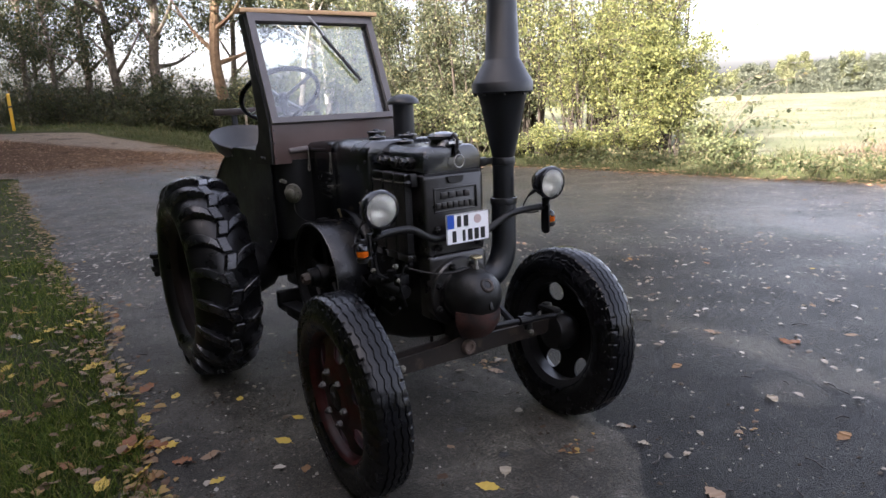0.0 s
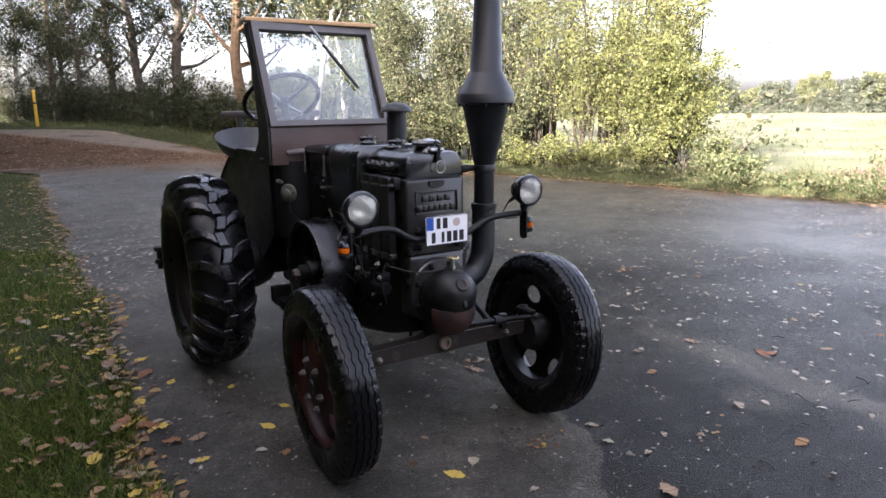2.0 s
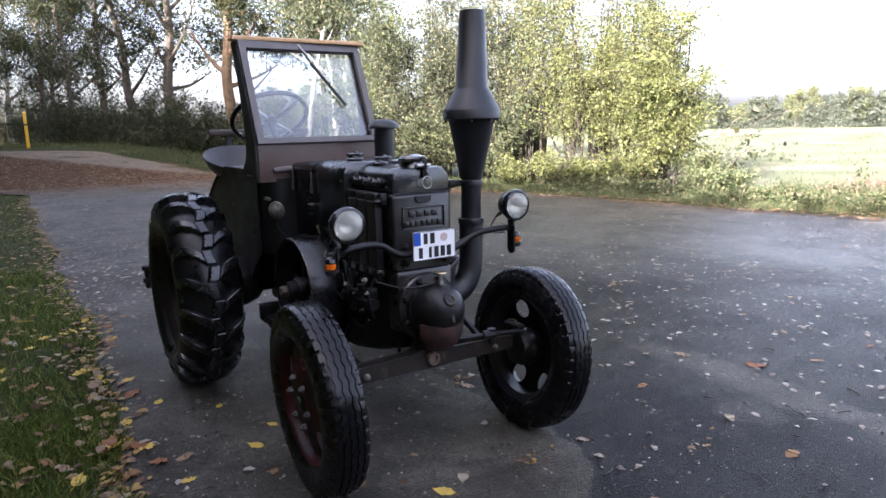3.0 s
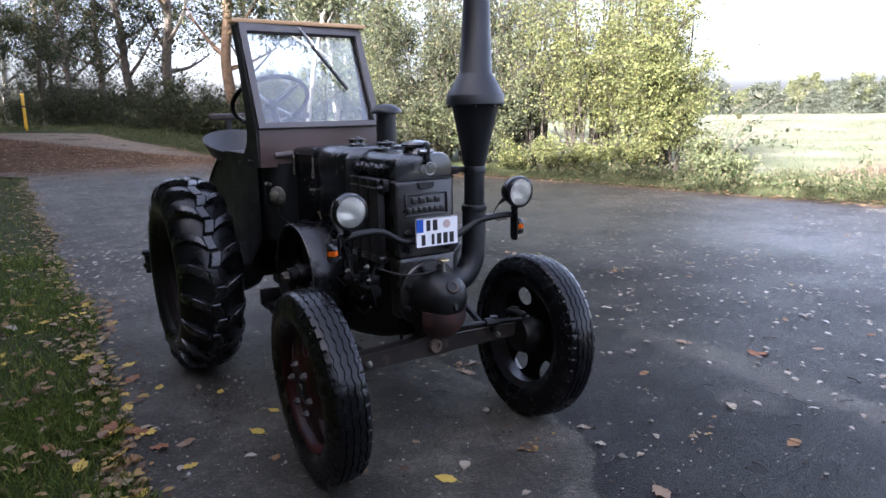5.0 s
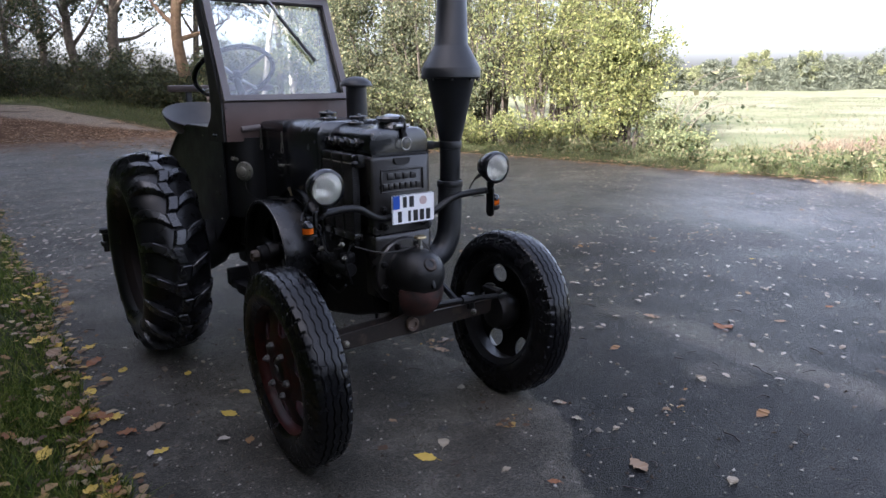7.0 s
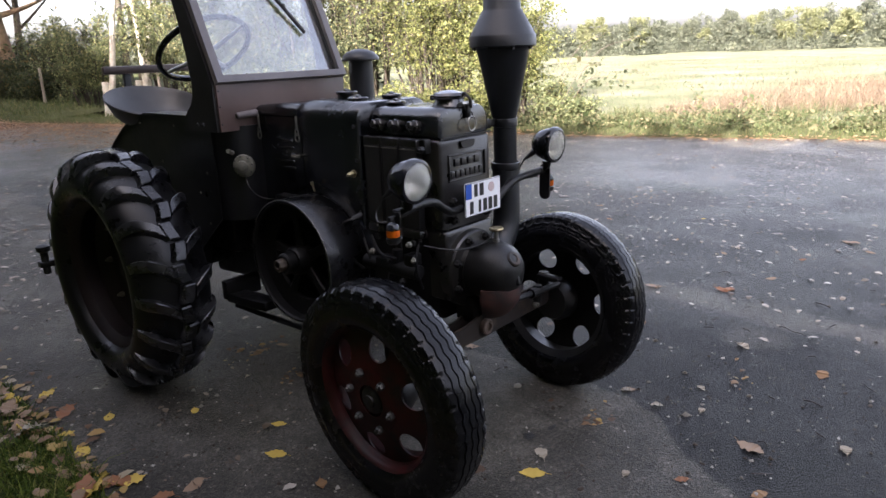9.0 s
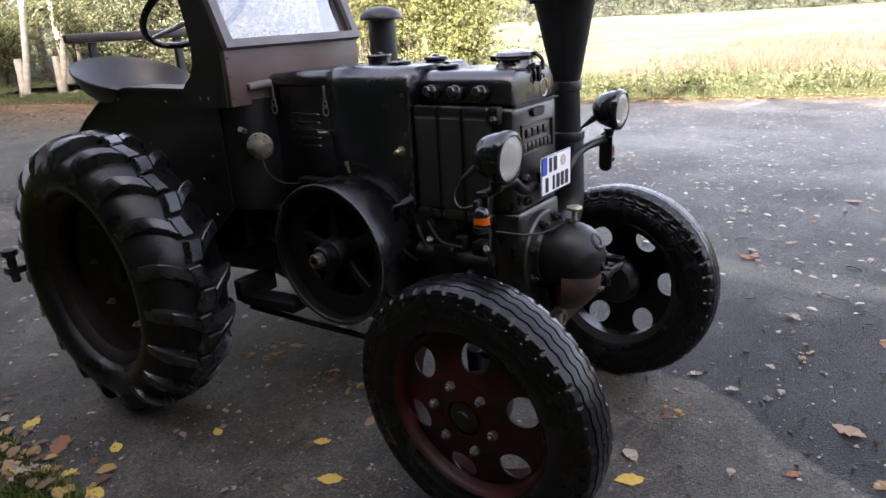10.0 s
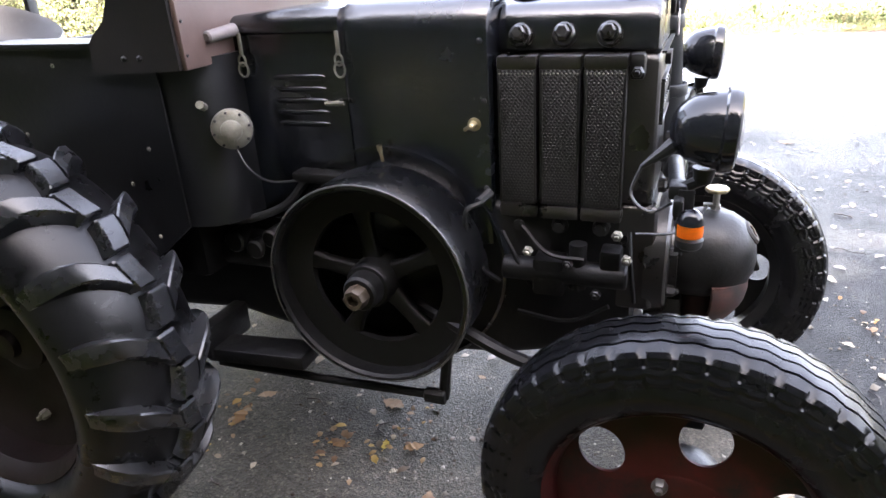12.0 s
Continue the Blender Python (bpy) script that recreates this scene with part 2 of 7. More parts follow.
def asphalt_material():
    m, n, l, b = material("asphalt")
    tc = n.new("ShaderNodeTexCoord")
    big = tex_noise(n, l, 0.35, 5, 0.6)
    mid = tex_noise(n, l, 2.2, 8, 0.7)
    grit = n.new("ShaderNodeTexVoronoi")
    grit.inputs["Scale"].default_value = 130
    l.new(tc.outputs["Object"], grit.inputs["Vector"])
    fine = tex_noise(n, l, 320, 3, 0.7)
    # worn pale skin near the verge with a sharp ragged edge, dark tar further out
    sep = n.new("ShaderNodeSeparateXYZ")
    l.new(tc.outputs["Object"], sep.inputs[0])

    def calc(op, a, c, d=0.0):
        k = n.new("ShaderNodeMath")
        k.operation = op
        for i, v in enumerate((a, c, d)):
            if isinstance(v, float):
                k.inputs[i].default_value = v
            else:
                l.new(v, k.inputs[i])
        return k.outputs[0]

    def fade(value, lo, hi, to0=0.0, to1=1.0):
        k = n.new("ShaderNodeMapRange")
        k.interpolation_type = "SMOOTHSTEP"
        for i, v in enumerate((lo, hi, to0, to1)):
            k.inputs[i + 1].default_value = v
        l.new(value, k.inputs[0])
        return k.outputs[0]

    rag = tex_noise(n, l, 1.3, 6, 0.62)
    # the edge runs along the road, then slants in towards the verge
    slant = calc("MULTIPLY", calc("MAXIMUM", calc("SUBTRACT", 2.36, sep.outputs["Y"]), 0.0), 0.72)
    shift = calc("ADD", slant, calc("MULTIPLY_ADD", rag.outputs["Fac"], 0.5, sep.outputs["X"]))
    zone = fade(shift, 2.78, 2.83)
    # pale patched seam with a crack along it, and one pale repair spot
    seam_x = calc("MULTIPLY_ADD", rag.outputs["Fac"], 0.5, sep.outputs["X"])
    seam = calc("MULTIPLY", fade(calc("ABSOLUTE", calc("SUBTRACT", seam_x, 4.20), 0.0), 0.05, 0.20, 1.0, 0.0), calc("MULTIPLY", fade(sep.outputs["Y"], 3.0, 3.5, 1.0, 0.0), fade(calc("MULTIPLY_ADD", mid.outputs["Fac"], 1.6, sep.outputs["Y"]), 1.4, 2.4, 0.25, 1.0)))
    spot = fade(calc("ADD", calc("POWER", calc("SUBTRACT", seam_x, 3.83), 2.0), calc("POWER", calc("SUBTRACT", sep.outputs["Y"], 2.08), 2.0)), 0.008, 0.05, 0.8, 0.0)
    light_zone = calc("MAXIMUM", seam, spot)
    dusty = fade(calc("MULTIPLY_ADD", sep.outputs["Y"], 0.2, calc("MULTIPLY_ADD", rag.outputs["Fac"], 1.6, sep.outputs["X"])), 9.6, 12.6)
    # the bend: brown with crushed leaves, then a pale strip along its outside
    bend = calc("MULTIPLY_ADD", sep.outputs["X"], 1.69, calc("MULTIPLY_ADD", rag.outputs["Fac"], 1.6, sep.outputs["Y"]))
    leafy = fade(calc("MULTIPLY_ADD", rag.outputs["Fac"], 5.0, sep.outputs["Y"]), 20.5, 26.0)
    strip_zone = calc("MULTIPLY", fade(bend, 36.0, 37.4), fade(sep.outputs["Y"], 21.0, 25.0))
    zone_all = calc("SUBTRACT", zone, calc("MULTIPLY", calc("MAXIMUM", light_zone, dusty), 0.85))
    pale = ramp(n, [(0.28, (0.022, 0.0206, 0.0175)), (0.48, (0.045, 0.0424, 0.0365)), (0.70, (0.094, 0.089, 0.076))])
    l.new(mid.outputs["Fac"], pale.inputs[0])
    damp = ramp(n, [(0.30, (0.0050, 0.0052, 0.0054)), (0.52, (0.0090, 0.0092, 0.0095)), (0.70, (0.028, 0.0275, 0.027))])
    l.new(mid.outputs["Fac"], damp.inputs[0])
    # far road: grazing sky sheen put into a paler tar colour
    dry = ramp(n, [(0.30, (0.025, 0.0262, 0.0245)), (0.52, (0.044, 0.0458, 0.0425)), (0.70, (0.072, 0.073, 0.067))])
    l.new(mid.outputs["Fac"], dry.inputs[0])
    dark = n.new("ShaderNodeMix")
    dark.data_type = "RGBA"
    far_sheen = fade(calc("MULTIPLY_ADD", rag.outputs["Fac"], 2.0, calc("ADD", sep.outputs["X"], calc("MULTIPLY", sep.outputs["Y"], 0.5))), 7.0, 11.0)
    l.new(far_sheen, dark.inputs["Factor"])
    l.new(damp.outputs[0], dark.inputs["A"])
    l.new(dry.outputs[0], dark.inputs["B"])
    mix = n.new("ShaderNodeMix")
    mix.data_type = "RGBA"
    l.new(zone_all, mix.inputs["Factor"])
    l.new(pale.outputs[0], mix.inputs["A"])
    l.new(dark.outputs["Result"], mix.inputs["B"])
    for mask, tone in ((leafy, (0.085, 0.054, 0.036)), (strip_zone, (0.17, 0.145, 0.118))):
        over = n.new("ShaderNodeMix")
        over.data_type = "RGBA"
        l.new(calc("MULTIPLY", mask, 0.92), over.inputs["Factor"])
        l.new(mix.outputs["Result"], over.inputs["A"])
        over.inputs["B"].default_value = (*tone, 1)
        mix = over
    spots = ramp(n, [(0.0, (1.5, 1.45, 1.4)), (0.12, (1.0, 1.0, 1.0)), (1.0, (0.8, 0.8, 0.8))])
    l.new(grit.outputs["Distance"], spots.inputs[0])
    mul = n.new("ShaderNodeMix")
    mul.data_type, mul.blend_type = "RGBA", "MULTIPLY"
    mul.inputs["Factor"].default_value = 0.8
    l.new(mix.outputs["Result"], mul.inputs["A"])
    l.new(spots.outputs[0], mul.inputs["B"])
    stone = n.new("ShaderNodeHueSaturation")
    stone.inputs["Saturation"].default_value = 0.0
    l.new(grit.outputs["Color"], stone.inputs["Color"])
    shade = ramp(n, [(0.0, (0.5, 0.5, 0.5)), (0.72, (1.0, 1.0, 1.0)), (0.92, (1.4, 1.37, 1.32)), (1.0, (2.2, 2.12, 2.0))])
    l.new(stone.outputs[0], shade.inputs[0])
    grain = n.new("ShaderNodeMix")
    grain.data_type, grain.blend_type = "RGBA", "MULTIPLY"
    grain.inputs["Factor"].default_value = 0.85
    l.new(mul.outputs["Result"], grain.inputs["A"])
    l.new(shade.outputs[0], grain.inputs["B"])
    # wet or oily dark spots, and thin cracks
    oil = tex_noise(n, l, 1.1, 3, 0.5)
    oil_mask = ramp(n, [(0.58, (1, 1, 1)), (0.68, (0.5, 0.49, 0.48))])
    l.new(oil.outputs["Fac"], oil_mask.inputs[0])
    crack = n.new("ShaderNodeTexVoronoi")
    crack.feature = "DISTANCE_TO_EDGE"
    crack.inputs["Scale"].default_value = 0.55
    warp = n.new("ShaderNodeMixRGB")
    warp.inputs[0].default_value = 0.12
    l.new(tc.outputs["Object"], warp.inputs[1])
    l.new(mid.outputs["Color"], warp.inputs[2])
    l.new(warp.outputs[0], crack.inputs["Vector"])
    crack_mask = ramp(n, [(0.0, (0.62, 0.61, 0.6)), (0.005, (1, 1, 1))])
    l.new(crack.outputs["Distance"], crack_mask.inputs[0])
    worn = n.new("ShaderNodeMix")
    worn.data_type, worn.blend_type = "RGBA", "MULTIPLY"
    worn.inputs["Factor"].default_value = 1.0
    l.new(oil_mask.outputs[0], worn.inputs["A"])
    l.new(crack_mask.outputs[0], worn.inputs["B"])
    done = n.new("ShaderNodeMix")
    done.data_type, done.blend_type = "RGBA", "MULTIPLY"
    done.inputs["Factor"].default_value = 1.0
    l.new(grain.outputs["Result"], done.inputs["A"])
    l.new(worn.outputs["Result"], done.inputs["B"])
    l.new(done.outputs["Result"], b.inputs["Base Color"])
    rr = ramp(n, [(0.40, (0.28,) * 3), (0.60, (0.48,) * 3)])
    l.new(big.outputs["Fac"], rr.inputs[0])
    l.new(rr.outputs[0], b.inputs["Roughness"])
    # gloss is raised on the far road to add to that sheen
    l.new(calc("MULTIPLY", fade(far_sheen, 0.0, 1.0, 0.085, 0.15), calc("SUBTRACT", 1.0, calc("MAXIMUM", leafy, strip_zone))), b.inputs["Specular IOR Level"])
    bp = n.new("ShaderNodeBump")
    bp.inputs["Strength"].default_value, bp.inputs["Distance"].default_value = 0.5, 0.008
    add = n.new("ShaderNodeMath")
    add.operation = "ADD"
    l.new(grit.outputs["Distance"], add.inputs[0])
    l.new(fine.outputs["Fac"], add.inputs[1])
    l.new(add.outputs[0], bp.inputs["Height"])
    l.new(bp.outputs[0], b.inputs["Normal"])
    return m


def soil_material(name, stops, scale):
    m, n, l, b = material(name)
    a = tex_noise(n, l, scale, 8, 0.7)
    c = ramp(n, stops)
    l.new(a.outputs["Fac"], c.inputs[0])
    l.new(c.outputs[0], b.inputs["Base Color"])
    b.inputs["Roughness"].default_value = 0.95
    b.inputs["Specular IOR Level"].default_value = 0.1
    f = tex_noise(n, l, 40, 6, 0.7)
    bp = n.new("ShaderNodeBump")
    bp.inputs["Strength"].default_value, bp.inputs["Distance"].default_value = 0.8, 0.03
    l.new(f.outputs["Fac"], bp.inputs["Height"])
    l.new(bp.outputs[0], b.inputs["Normal"])
    return m


ASPHALT = asphalt_material()
DARKGROUND = soil_material("shaded_grassland", [(0.3, (0.03, 0.036, 0.014)), (0.55, (0.05, 0.058, 0.022)), (0.8, (0.08, 0.075, 0.035))], 0.4)
SOIL = soil_material("verge_soil", [(0.3, (0.028, 0.030, 0.015)), (0.55, (0.05, 0.055, 0.024)), (0.8, (0.085, 0.075, 0.042))], 3)
FIELD = soil_material("field_ground", [(0.36, (0.062, 0.074, 0.040)), (0.5, (0.095, 0.102, 0.063)), (0.64, (0.136, 0.137, 0.098))], 0.22)


def glass_material():
    m, n, l, b = material("windscreen_glass")
    n.remove(b)
    lw = n.new("ShaderNodeLayerWeight")
    lw.inputs["Blend"].default_value = 0.5
    power = n.new("ShaderNodeMath")
    power.operation = "POWER"
    power.inputs[1].default_value = 2.0
    l.new(lw.outputs["Facing"], power.inputs[0])
    fr = n.new("ShaderNodeMath")
    fr.operation = "MULTIPLY_ADD"
    fr.inputs[1].default_value, fr.inputs[2].default_value = 1.6, 0.07
    l.new(power.outputs[0], fr.inputs[0])
    t = n.new("ShaderNodeBsdfTransparent")
    t.inputs[0].default_value = (0.90, 0.94, 0.95, 1)
    g = n.new("ShaderNodeBsdfGlossy")
    g.inputs["Roughness"].default_value = 0.015
    # whitish film: grime, plus the pane's sky reflection put into its colour
    film_front = n.new("ShaderNodeBsdfDiffuse")
    film_front.inputs[0].default_value = (0.92, 0.90, 0.86, 1)
    film_back = n.new("ShaderNodeBsdfTranslucent")
    film_back.inputs[0].default_value = (0.92, 0.90, 0.86, 1)
    film = n.new("ShaderNodeMixShader")
    film.inputs[0].default_value = 0.55
    l.new(film_front.outputs[0], film.inputs[1])
    l.new(film_back.outputs[0], film.inputs[2])
    smear = tex_noise(n, l, 2.0, 2)
    sm = ramp(n, [(0.2, (0.015,) * 3), (0.85, (0.06,) * 3)])
    l.new(smear.outputs["Fac"], sm.inputs[0])
    film_sheen = n.new("ShaderNodeMixShader")
    l.new(sm.outputs[0], film_sheen.inputs[0])
    l.new(t.outputs[0], film_sheen.inputs[1])
    l.new(film.outputs[0], film_sheen.inputs[2])
    mix = n.new("ShaderNodeMixShader")
    l.new(fr.outputs[0], mix.inputs[0])
    l.new(film_sheen.outputs[0], mix.inputs[1])
    l.new(g.outputs[0], mix.inputs[2])
    l.new(mix.outputs[0], n["Material Output"].inputs["Surface"])
    return m


def lens_material(name, color, rough):
    m, n, l, b = material(name)
    b.inputs["Base Color"].default_value = (*color, 1)
    b.inputs["Roughness"].default_value = rough
    b.inputs["Transmission Weight"].default_value = 0.9
    b.inputs["IOR"].default_value = 1.45
    return m


GLASS = glass_material()
LAMPGLASS = lens_material("lamp_glass", (0.86, 0.86, 0.80), 0.03)
LAMPGLASS.node_tree.nodes["Principled BSDF"].inputs["Transmission Weight"].default_value = 0.8
lg_nodes, lg_links = LAMPGLASS.node_tree.nodes, LAMPGLASS.node_tree.links
lg_wave = lg_nodes.new("ShaderNodeTexWave")
lg_wave.inputs["Scale"].default_value = 28
lg_coord = lg_nodes.new("ShaderNodeTexCoord")
lg_links.new(lg_coord.outputs["Object"], lg_wave.inputs["Vector"])
lg_bump = lg_nodes.new("ShaderNodeBump")
lg_bump.inputs["Strength"].default_value, lg_bump.inputs["Distance"].default_value = 0.3, 0.004
lg_links.new(lg_wave.outputs["Fac"], lg_bump.inputs["Height"])
lg_links.new(lg_bump.outputs[0], lg_nodes["Principled BSDF"].inputs["Normal"])
AMBER = lens_material("amber_lens", (0.8, 0.15, 0.008), 0.2)
AMBER.node_tree.nodes["Principled BSDF"].inputs["Transmission Weight"].default_value = 0.3
MIRROR = painted("reflector_silver", (0.8, 0.8, 0.78), (0.9, 0.9, 0.88), (0.08, 0.2), 20, 1.0, 0.02, 100)


def mesh_sheet_material():
    """Perforated cooler sheet: rows of small dimples."""
    m, n, l, b = material("perforated_sheet")
    tc = n.new("ShaderNodeTexCoord")
    v = n.new("ShaderNodeTexVoronoi")
    v.inputs["Scale"].default_value = 135
    v.inputs["Randomness"].default_value = 0.0
    turn = n.new("ShaderNodeMapping")
    turn.inputs["Rotation"].default_value = (radians(45), 0, 0)
    l.new(tc.outputs["Object"], turn.inputs["Vector"])
    l.new(turn.outputs[0], v.inputs["Vector"])
    c = ramp(n, [(0.2, (0.006, 0.006, 0.006)), (0.5, (0.002, 0.002, 0.002))])
    l.new(v.outputs["Distance"], c.inputs[0])
    l.new(c.outputs[0], b.inputs["Base Color"])
    b.inputs["Roughness"].default_value = 0.45
    bp = n.new("ShaderNodeBump")
    bp.inputs["Strength"].default_value, bp.inputs["Distance"].default_value = 1.0, 0.004
    bp.invert = True
    l.new(v.outputs["Distance"], bp.inputs["Height"])
    l.new(bp.outputs[0], b.inputs["Normal"])
    return m


PERFORATED = mesh_sheet_material()
PUNCHED = painted("worn_punched_sheet", (0.015, 0.0138, 0.013), (0.032, 0.029, 0.0265), (0.35, 0.5), 12, 0.0, 0.05, 120)
GRIPRUBBER = painted("faded_grip_rubber", (0.10, 0.083, 0.080), (0.16, 0.135, 0.128), (0.5, 0.7), 25, 0, 0.2, 120)


# ---- mesh helpers ----
def finish(name, bm, mat, smooth=35.0):
    me = bpy.data.meshes.new(name)
    bmesh.ops.recalc_face_normals(bm, faces=bm.faces[:])
    bm.to_mesh(me)
    bm.free()
    me.materials.append(mat)
    if smooth:
        me.polygons.foreach_set("use_smooth", [True] * len(me.polygons))
        me.set_sharp_from_angle(angle=radians(smooth))
    return me


def part(name, bm, mat, parent, label="", smooth=35.0):
    ob = new(name, finish(name, bm, mat, smooth))
    ob.parent = parent
    if label:
        tagged(ob, label)
    return ob


def thing(name, place, label, category, group=""):
    ob = new(name)
    ob.location = place
    ob.empty_display_size = 0.2
    return tagged(ob, label, category, group)


def box(bm, c, s, m=None, bevel=0.0, segs=2):
    r = bmesh.ops.create_cube(bm, size=1.0, matrix=(Matrix.Translation(c) @ (m or Matrix()) @ Matrix.Diagonal((*s, 1))))
    if bevel:
        edges = list({e for v in r["verts"] for e in v.link_edges})
        bmesh.ops.bevel(bm, geom=edges, offset=bevel, segments=segs, profile=0.5, affect="EDGES")
    return bm


def frame_to(p0, p1):
    d = Vector(p1) - Vector(p0)
    return Matrix.Translation(p0) @ d.to_track_quat("Z", "Y").to_matrix().to_4x4()


def lathe(bm, profile, m, seg=24, cap=True):
    """Turns (radius, height) pairs round the z axis of m."""
    rings = []
    for r, h in profile:
        rings.append([bm.verts.new(m @ Vector((r * math.cos(2 * math.pi * i / seg), r * math.sin(2 * math.pi * i / seg), h))) for i in range(seg)])
    for a, b in zip(rings, rings[1:]):
        for i in range(seg):
            bm.faces.new((a[i], a[(i + 1) % seg], b[(i + 1) % seg], b[i]))
    if cap:
        bm.faces.new(rings[0][::-1])
        bm.faces.new(rings[-1])
    return bm


def rod(bm, p0, p1, r, r1=None, seg=14, soft=0.0):
    length = (Vector(p1) - Vector(p0)).length
    r1 = r if r1 is None else r1
    prof = [(r, 0), (r1, length)] if not soft else [(r - soft, 0), (r, soft), (r1, length - soft), (r1 - soft, length)]
    return lathe(bm, prof, frame_to(p0, p1), seg)


def curve_points(points, n=8):
    """A smooth line through the given points."""
    p = [Vector(q) for q in points]
    p = [2 * p[0] - p[1]] + p + [2 * p[-1] - p[-2]]
    out = []
    for a, b, c, d in zip(p, p[1:], p[2:], p[3:]):
        for i in range(n):
            t = i / n
            out.append(0.5 * ((2 * b) + (c - a) * t + (2 * a - 5 * b + 4 * c - d) * t * t + (3 * b - a - 3 * c + d) * t ** 3))
    out.append(p[-2])
    return out


def tube(bm, points, r, seg=10, n=8, r_end=None):
    pts = curve_points(points, n) if n > 1 else [Vector(p) for p in points]
    rings, up = [], Vector((0.31, 0.17, 0.93)).normalized()
    for i, p in enumerate(pts):
        d = (pts[min(i + 1, len(pts) - 1)] - pts[max(i - 1, 0)]).normalized()
        s = d.cross(up).normalized()
        up = s.cross(d).normalized()
        rr = r if r_end is None else r + (r_end - r) * i / (len(pts) - 1)
        rings.append([bm.verts.new(p + rr * (math.cos(2 * math.pi * k / seg) * s + math.sin(2 * math.pi * k / seg) * up)) for k in range(seg)])
    for a, b in zip(rings, rings[1:]):
        for k in range(seg):
            bm.faces.new((a[k], a[(k + 1) % seg], b[(k + 1) % seg], b[k]))
    bm.faces.new(rings[0][::-1])
    bm.faces.new(rings[-1])
    return bm


def prism(bm, outline, m, depth):
    """A flat outline (x, y) in m, made depth thick along its z axis."""
    a = [bm.verts.new(m @ Vector((x, y, 0))) for x, y in outline]
    b = [bm.verts.new(m @ Vector((x, y, depth))) for x, y in outline]
    bm.faces.new(a[::-1])
    bm.faces.new(b)
    for i in range(len(a)):
        bm.faces.new((a[i], a[(i + 1) % len(a)], b[(i + 1) % len(a)], b[i]))
    return bm


def loft(bm, rings, cap=True):
    vr = [[bm.verts.new(p) for p in ring] for ring in rings]
    for a, b in zip(vr, vr[1:]):
        for i in range(len(a)):
            bm.faces.new((a[i], a[(i + 1) % len(a)], b[(i + 1) % len(a)], b[i]))
    if cap:
        bm.faces.new(vr[0][::-1])
        bm.faces.new(vr[-1])
    return bm


def rounded(w0, w1, h0, h1, r, n=5):
    """A rectangle with rounded corners as (x, y) pairs; r: one radius or four (bottom right, top right, top left, bottom left)."""
    rs = r if isinstance(r, (tuple, list)) else (r,) * 4
    out = []
    for (cx, sx), (cy, sy), a0, q in (((w1, -1), (h0, 1), -90, rs[0]), ((w1, -1), (h1, -1), 0, rs[1]), ((w0, 1), (h1, -1), 90, rs[2]), ((w0, 1), (h0, 1), 180, rs[3])):
        for i in range(n + 1):
            a = radians(a0 + 90 * i / n)
            out.append((cx + sx * q + q * math.cos(a), cy + sy * q + q * math.sin(a)))
    return out


def many(name, verts, faces_per, mat, parent=None):
    """One mesh out of many small separate polygons: verts is an array (pieces, corners, 3)."""
    verts = verts[:, :1 + max(v for f in faces_per for v in f)]
    k, c, _ = verts.shape
    me = bpy.data.meshes.new(name)
    me.vertices.add(k * c)
    me.vertices.foreach_set("co", verts.astype(np.float32).ravel())
    per = np.array([v for f in faces_per for v in f])
    nf = len(faces_per)
    loops = (np.arange(k)[:, None] * c + per[None]).ravel()
    me.loops.add(len(loops))
    me.loops.foreach_set("vertex_index", loops.astype(np.int32))
    sizes = np.tile([len(f) for f in faces_per], k)
    me.polygons.add(k * nf)
    me.polygons.foreach_set("loop_start", np.r_[0, np.cumsum(sizes)[:-1]].astype(np.int32))
    me.update(calc_edges=True)
    me.validate()
    me.materials.append(mat)
    ob = new(name, me)
    if parent:
        ob.parent = parent
    return ob


rng = np.random.default_rng(7)


def leaf_cloud(centres, size, flat=0.0, spread=0.4):
    """Folded leaf shapes of uneven size and turn at the given places: (n, 4, 3)."""
    n = len(centres)
    s = size * rng.lognormal(0, spread, n)[:, None]
    d = rng.normal(size=(n, 3))
    d[:, 2] *= 1 - flat
    d /= np.linalg.norm(d, axis=1)[:, None]
    e = rng.normal(size=(n, 3))
    e[:, 2] *= 1 - flat
    e -= (e * d).sum(1)[:, None] * d
    e /= np.linalg.norm(e, axis=1)[:, None]
    nrm = np.cross(d, e)
    return np.stack([centres - d * s * 0.5, centres + e * s * 0.3 + nrm * s * 0.10, centres + d * s * 0.5, centres - e * s * 0.3 + nrm * s * 0.10], 1)


LEAF_FACES = [(0, 1, 2), (0, 2, 3)]
FAR_LEAF = [(0, 1, 2)]


# ---- ground, road, verges ----
def near_edge(y):
    """x of the road's edge along the grass verge beside the tractor."""
    return 0.66 - 0.011 * max(y - 6, 0) + 0.05 * math.sin(y * 1.3) + 0.03 * math.sin(y * 3.1 + 1) + 0.03 * math.sin(y * 11.3 + 0.7) * math.sin(y * 4.7) + 0.014 * math.sin(y * 29.0)


def far_edge(y):
    """x of the road's far edge along the hedge and the field."""
    return 13.05 - 0.25 * y + 0.12 * math.sin(y * 0.7) - 0.6 * max(y - 37, 0)


def rise(y):
    """The road climbs gently beyond the bend."""
    s = min(max((y - 23) / 17, 0), 1)
    return 0.8 * s * s * (3 - 2 * s)


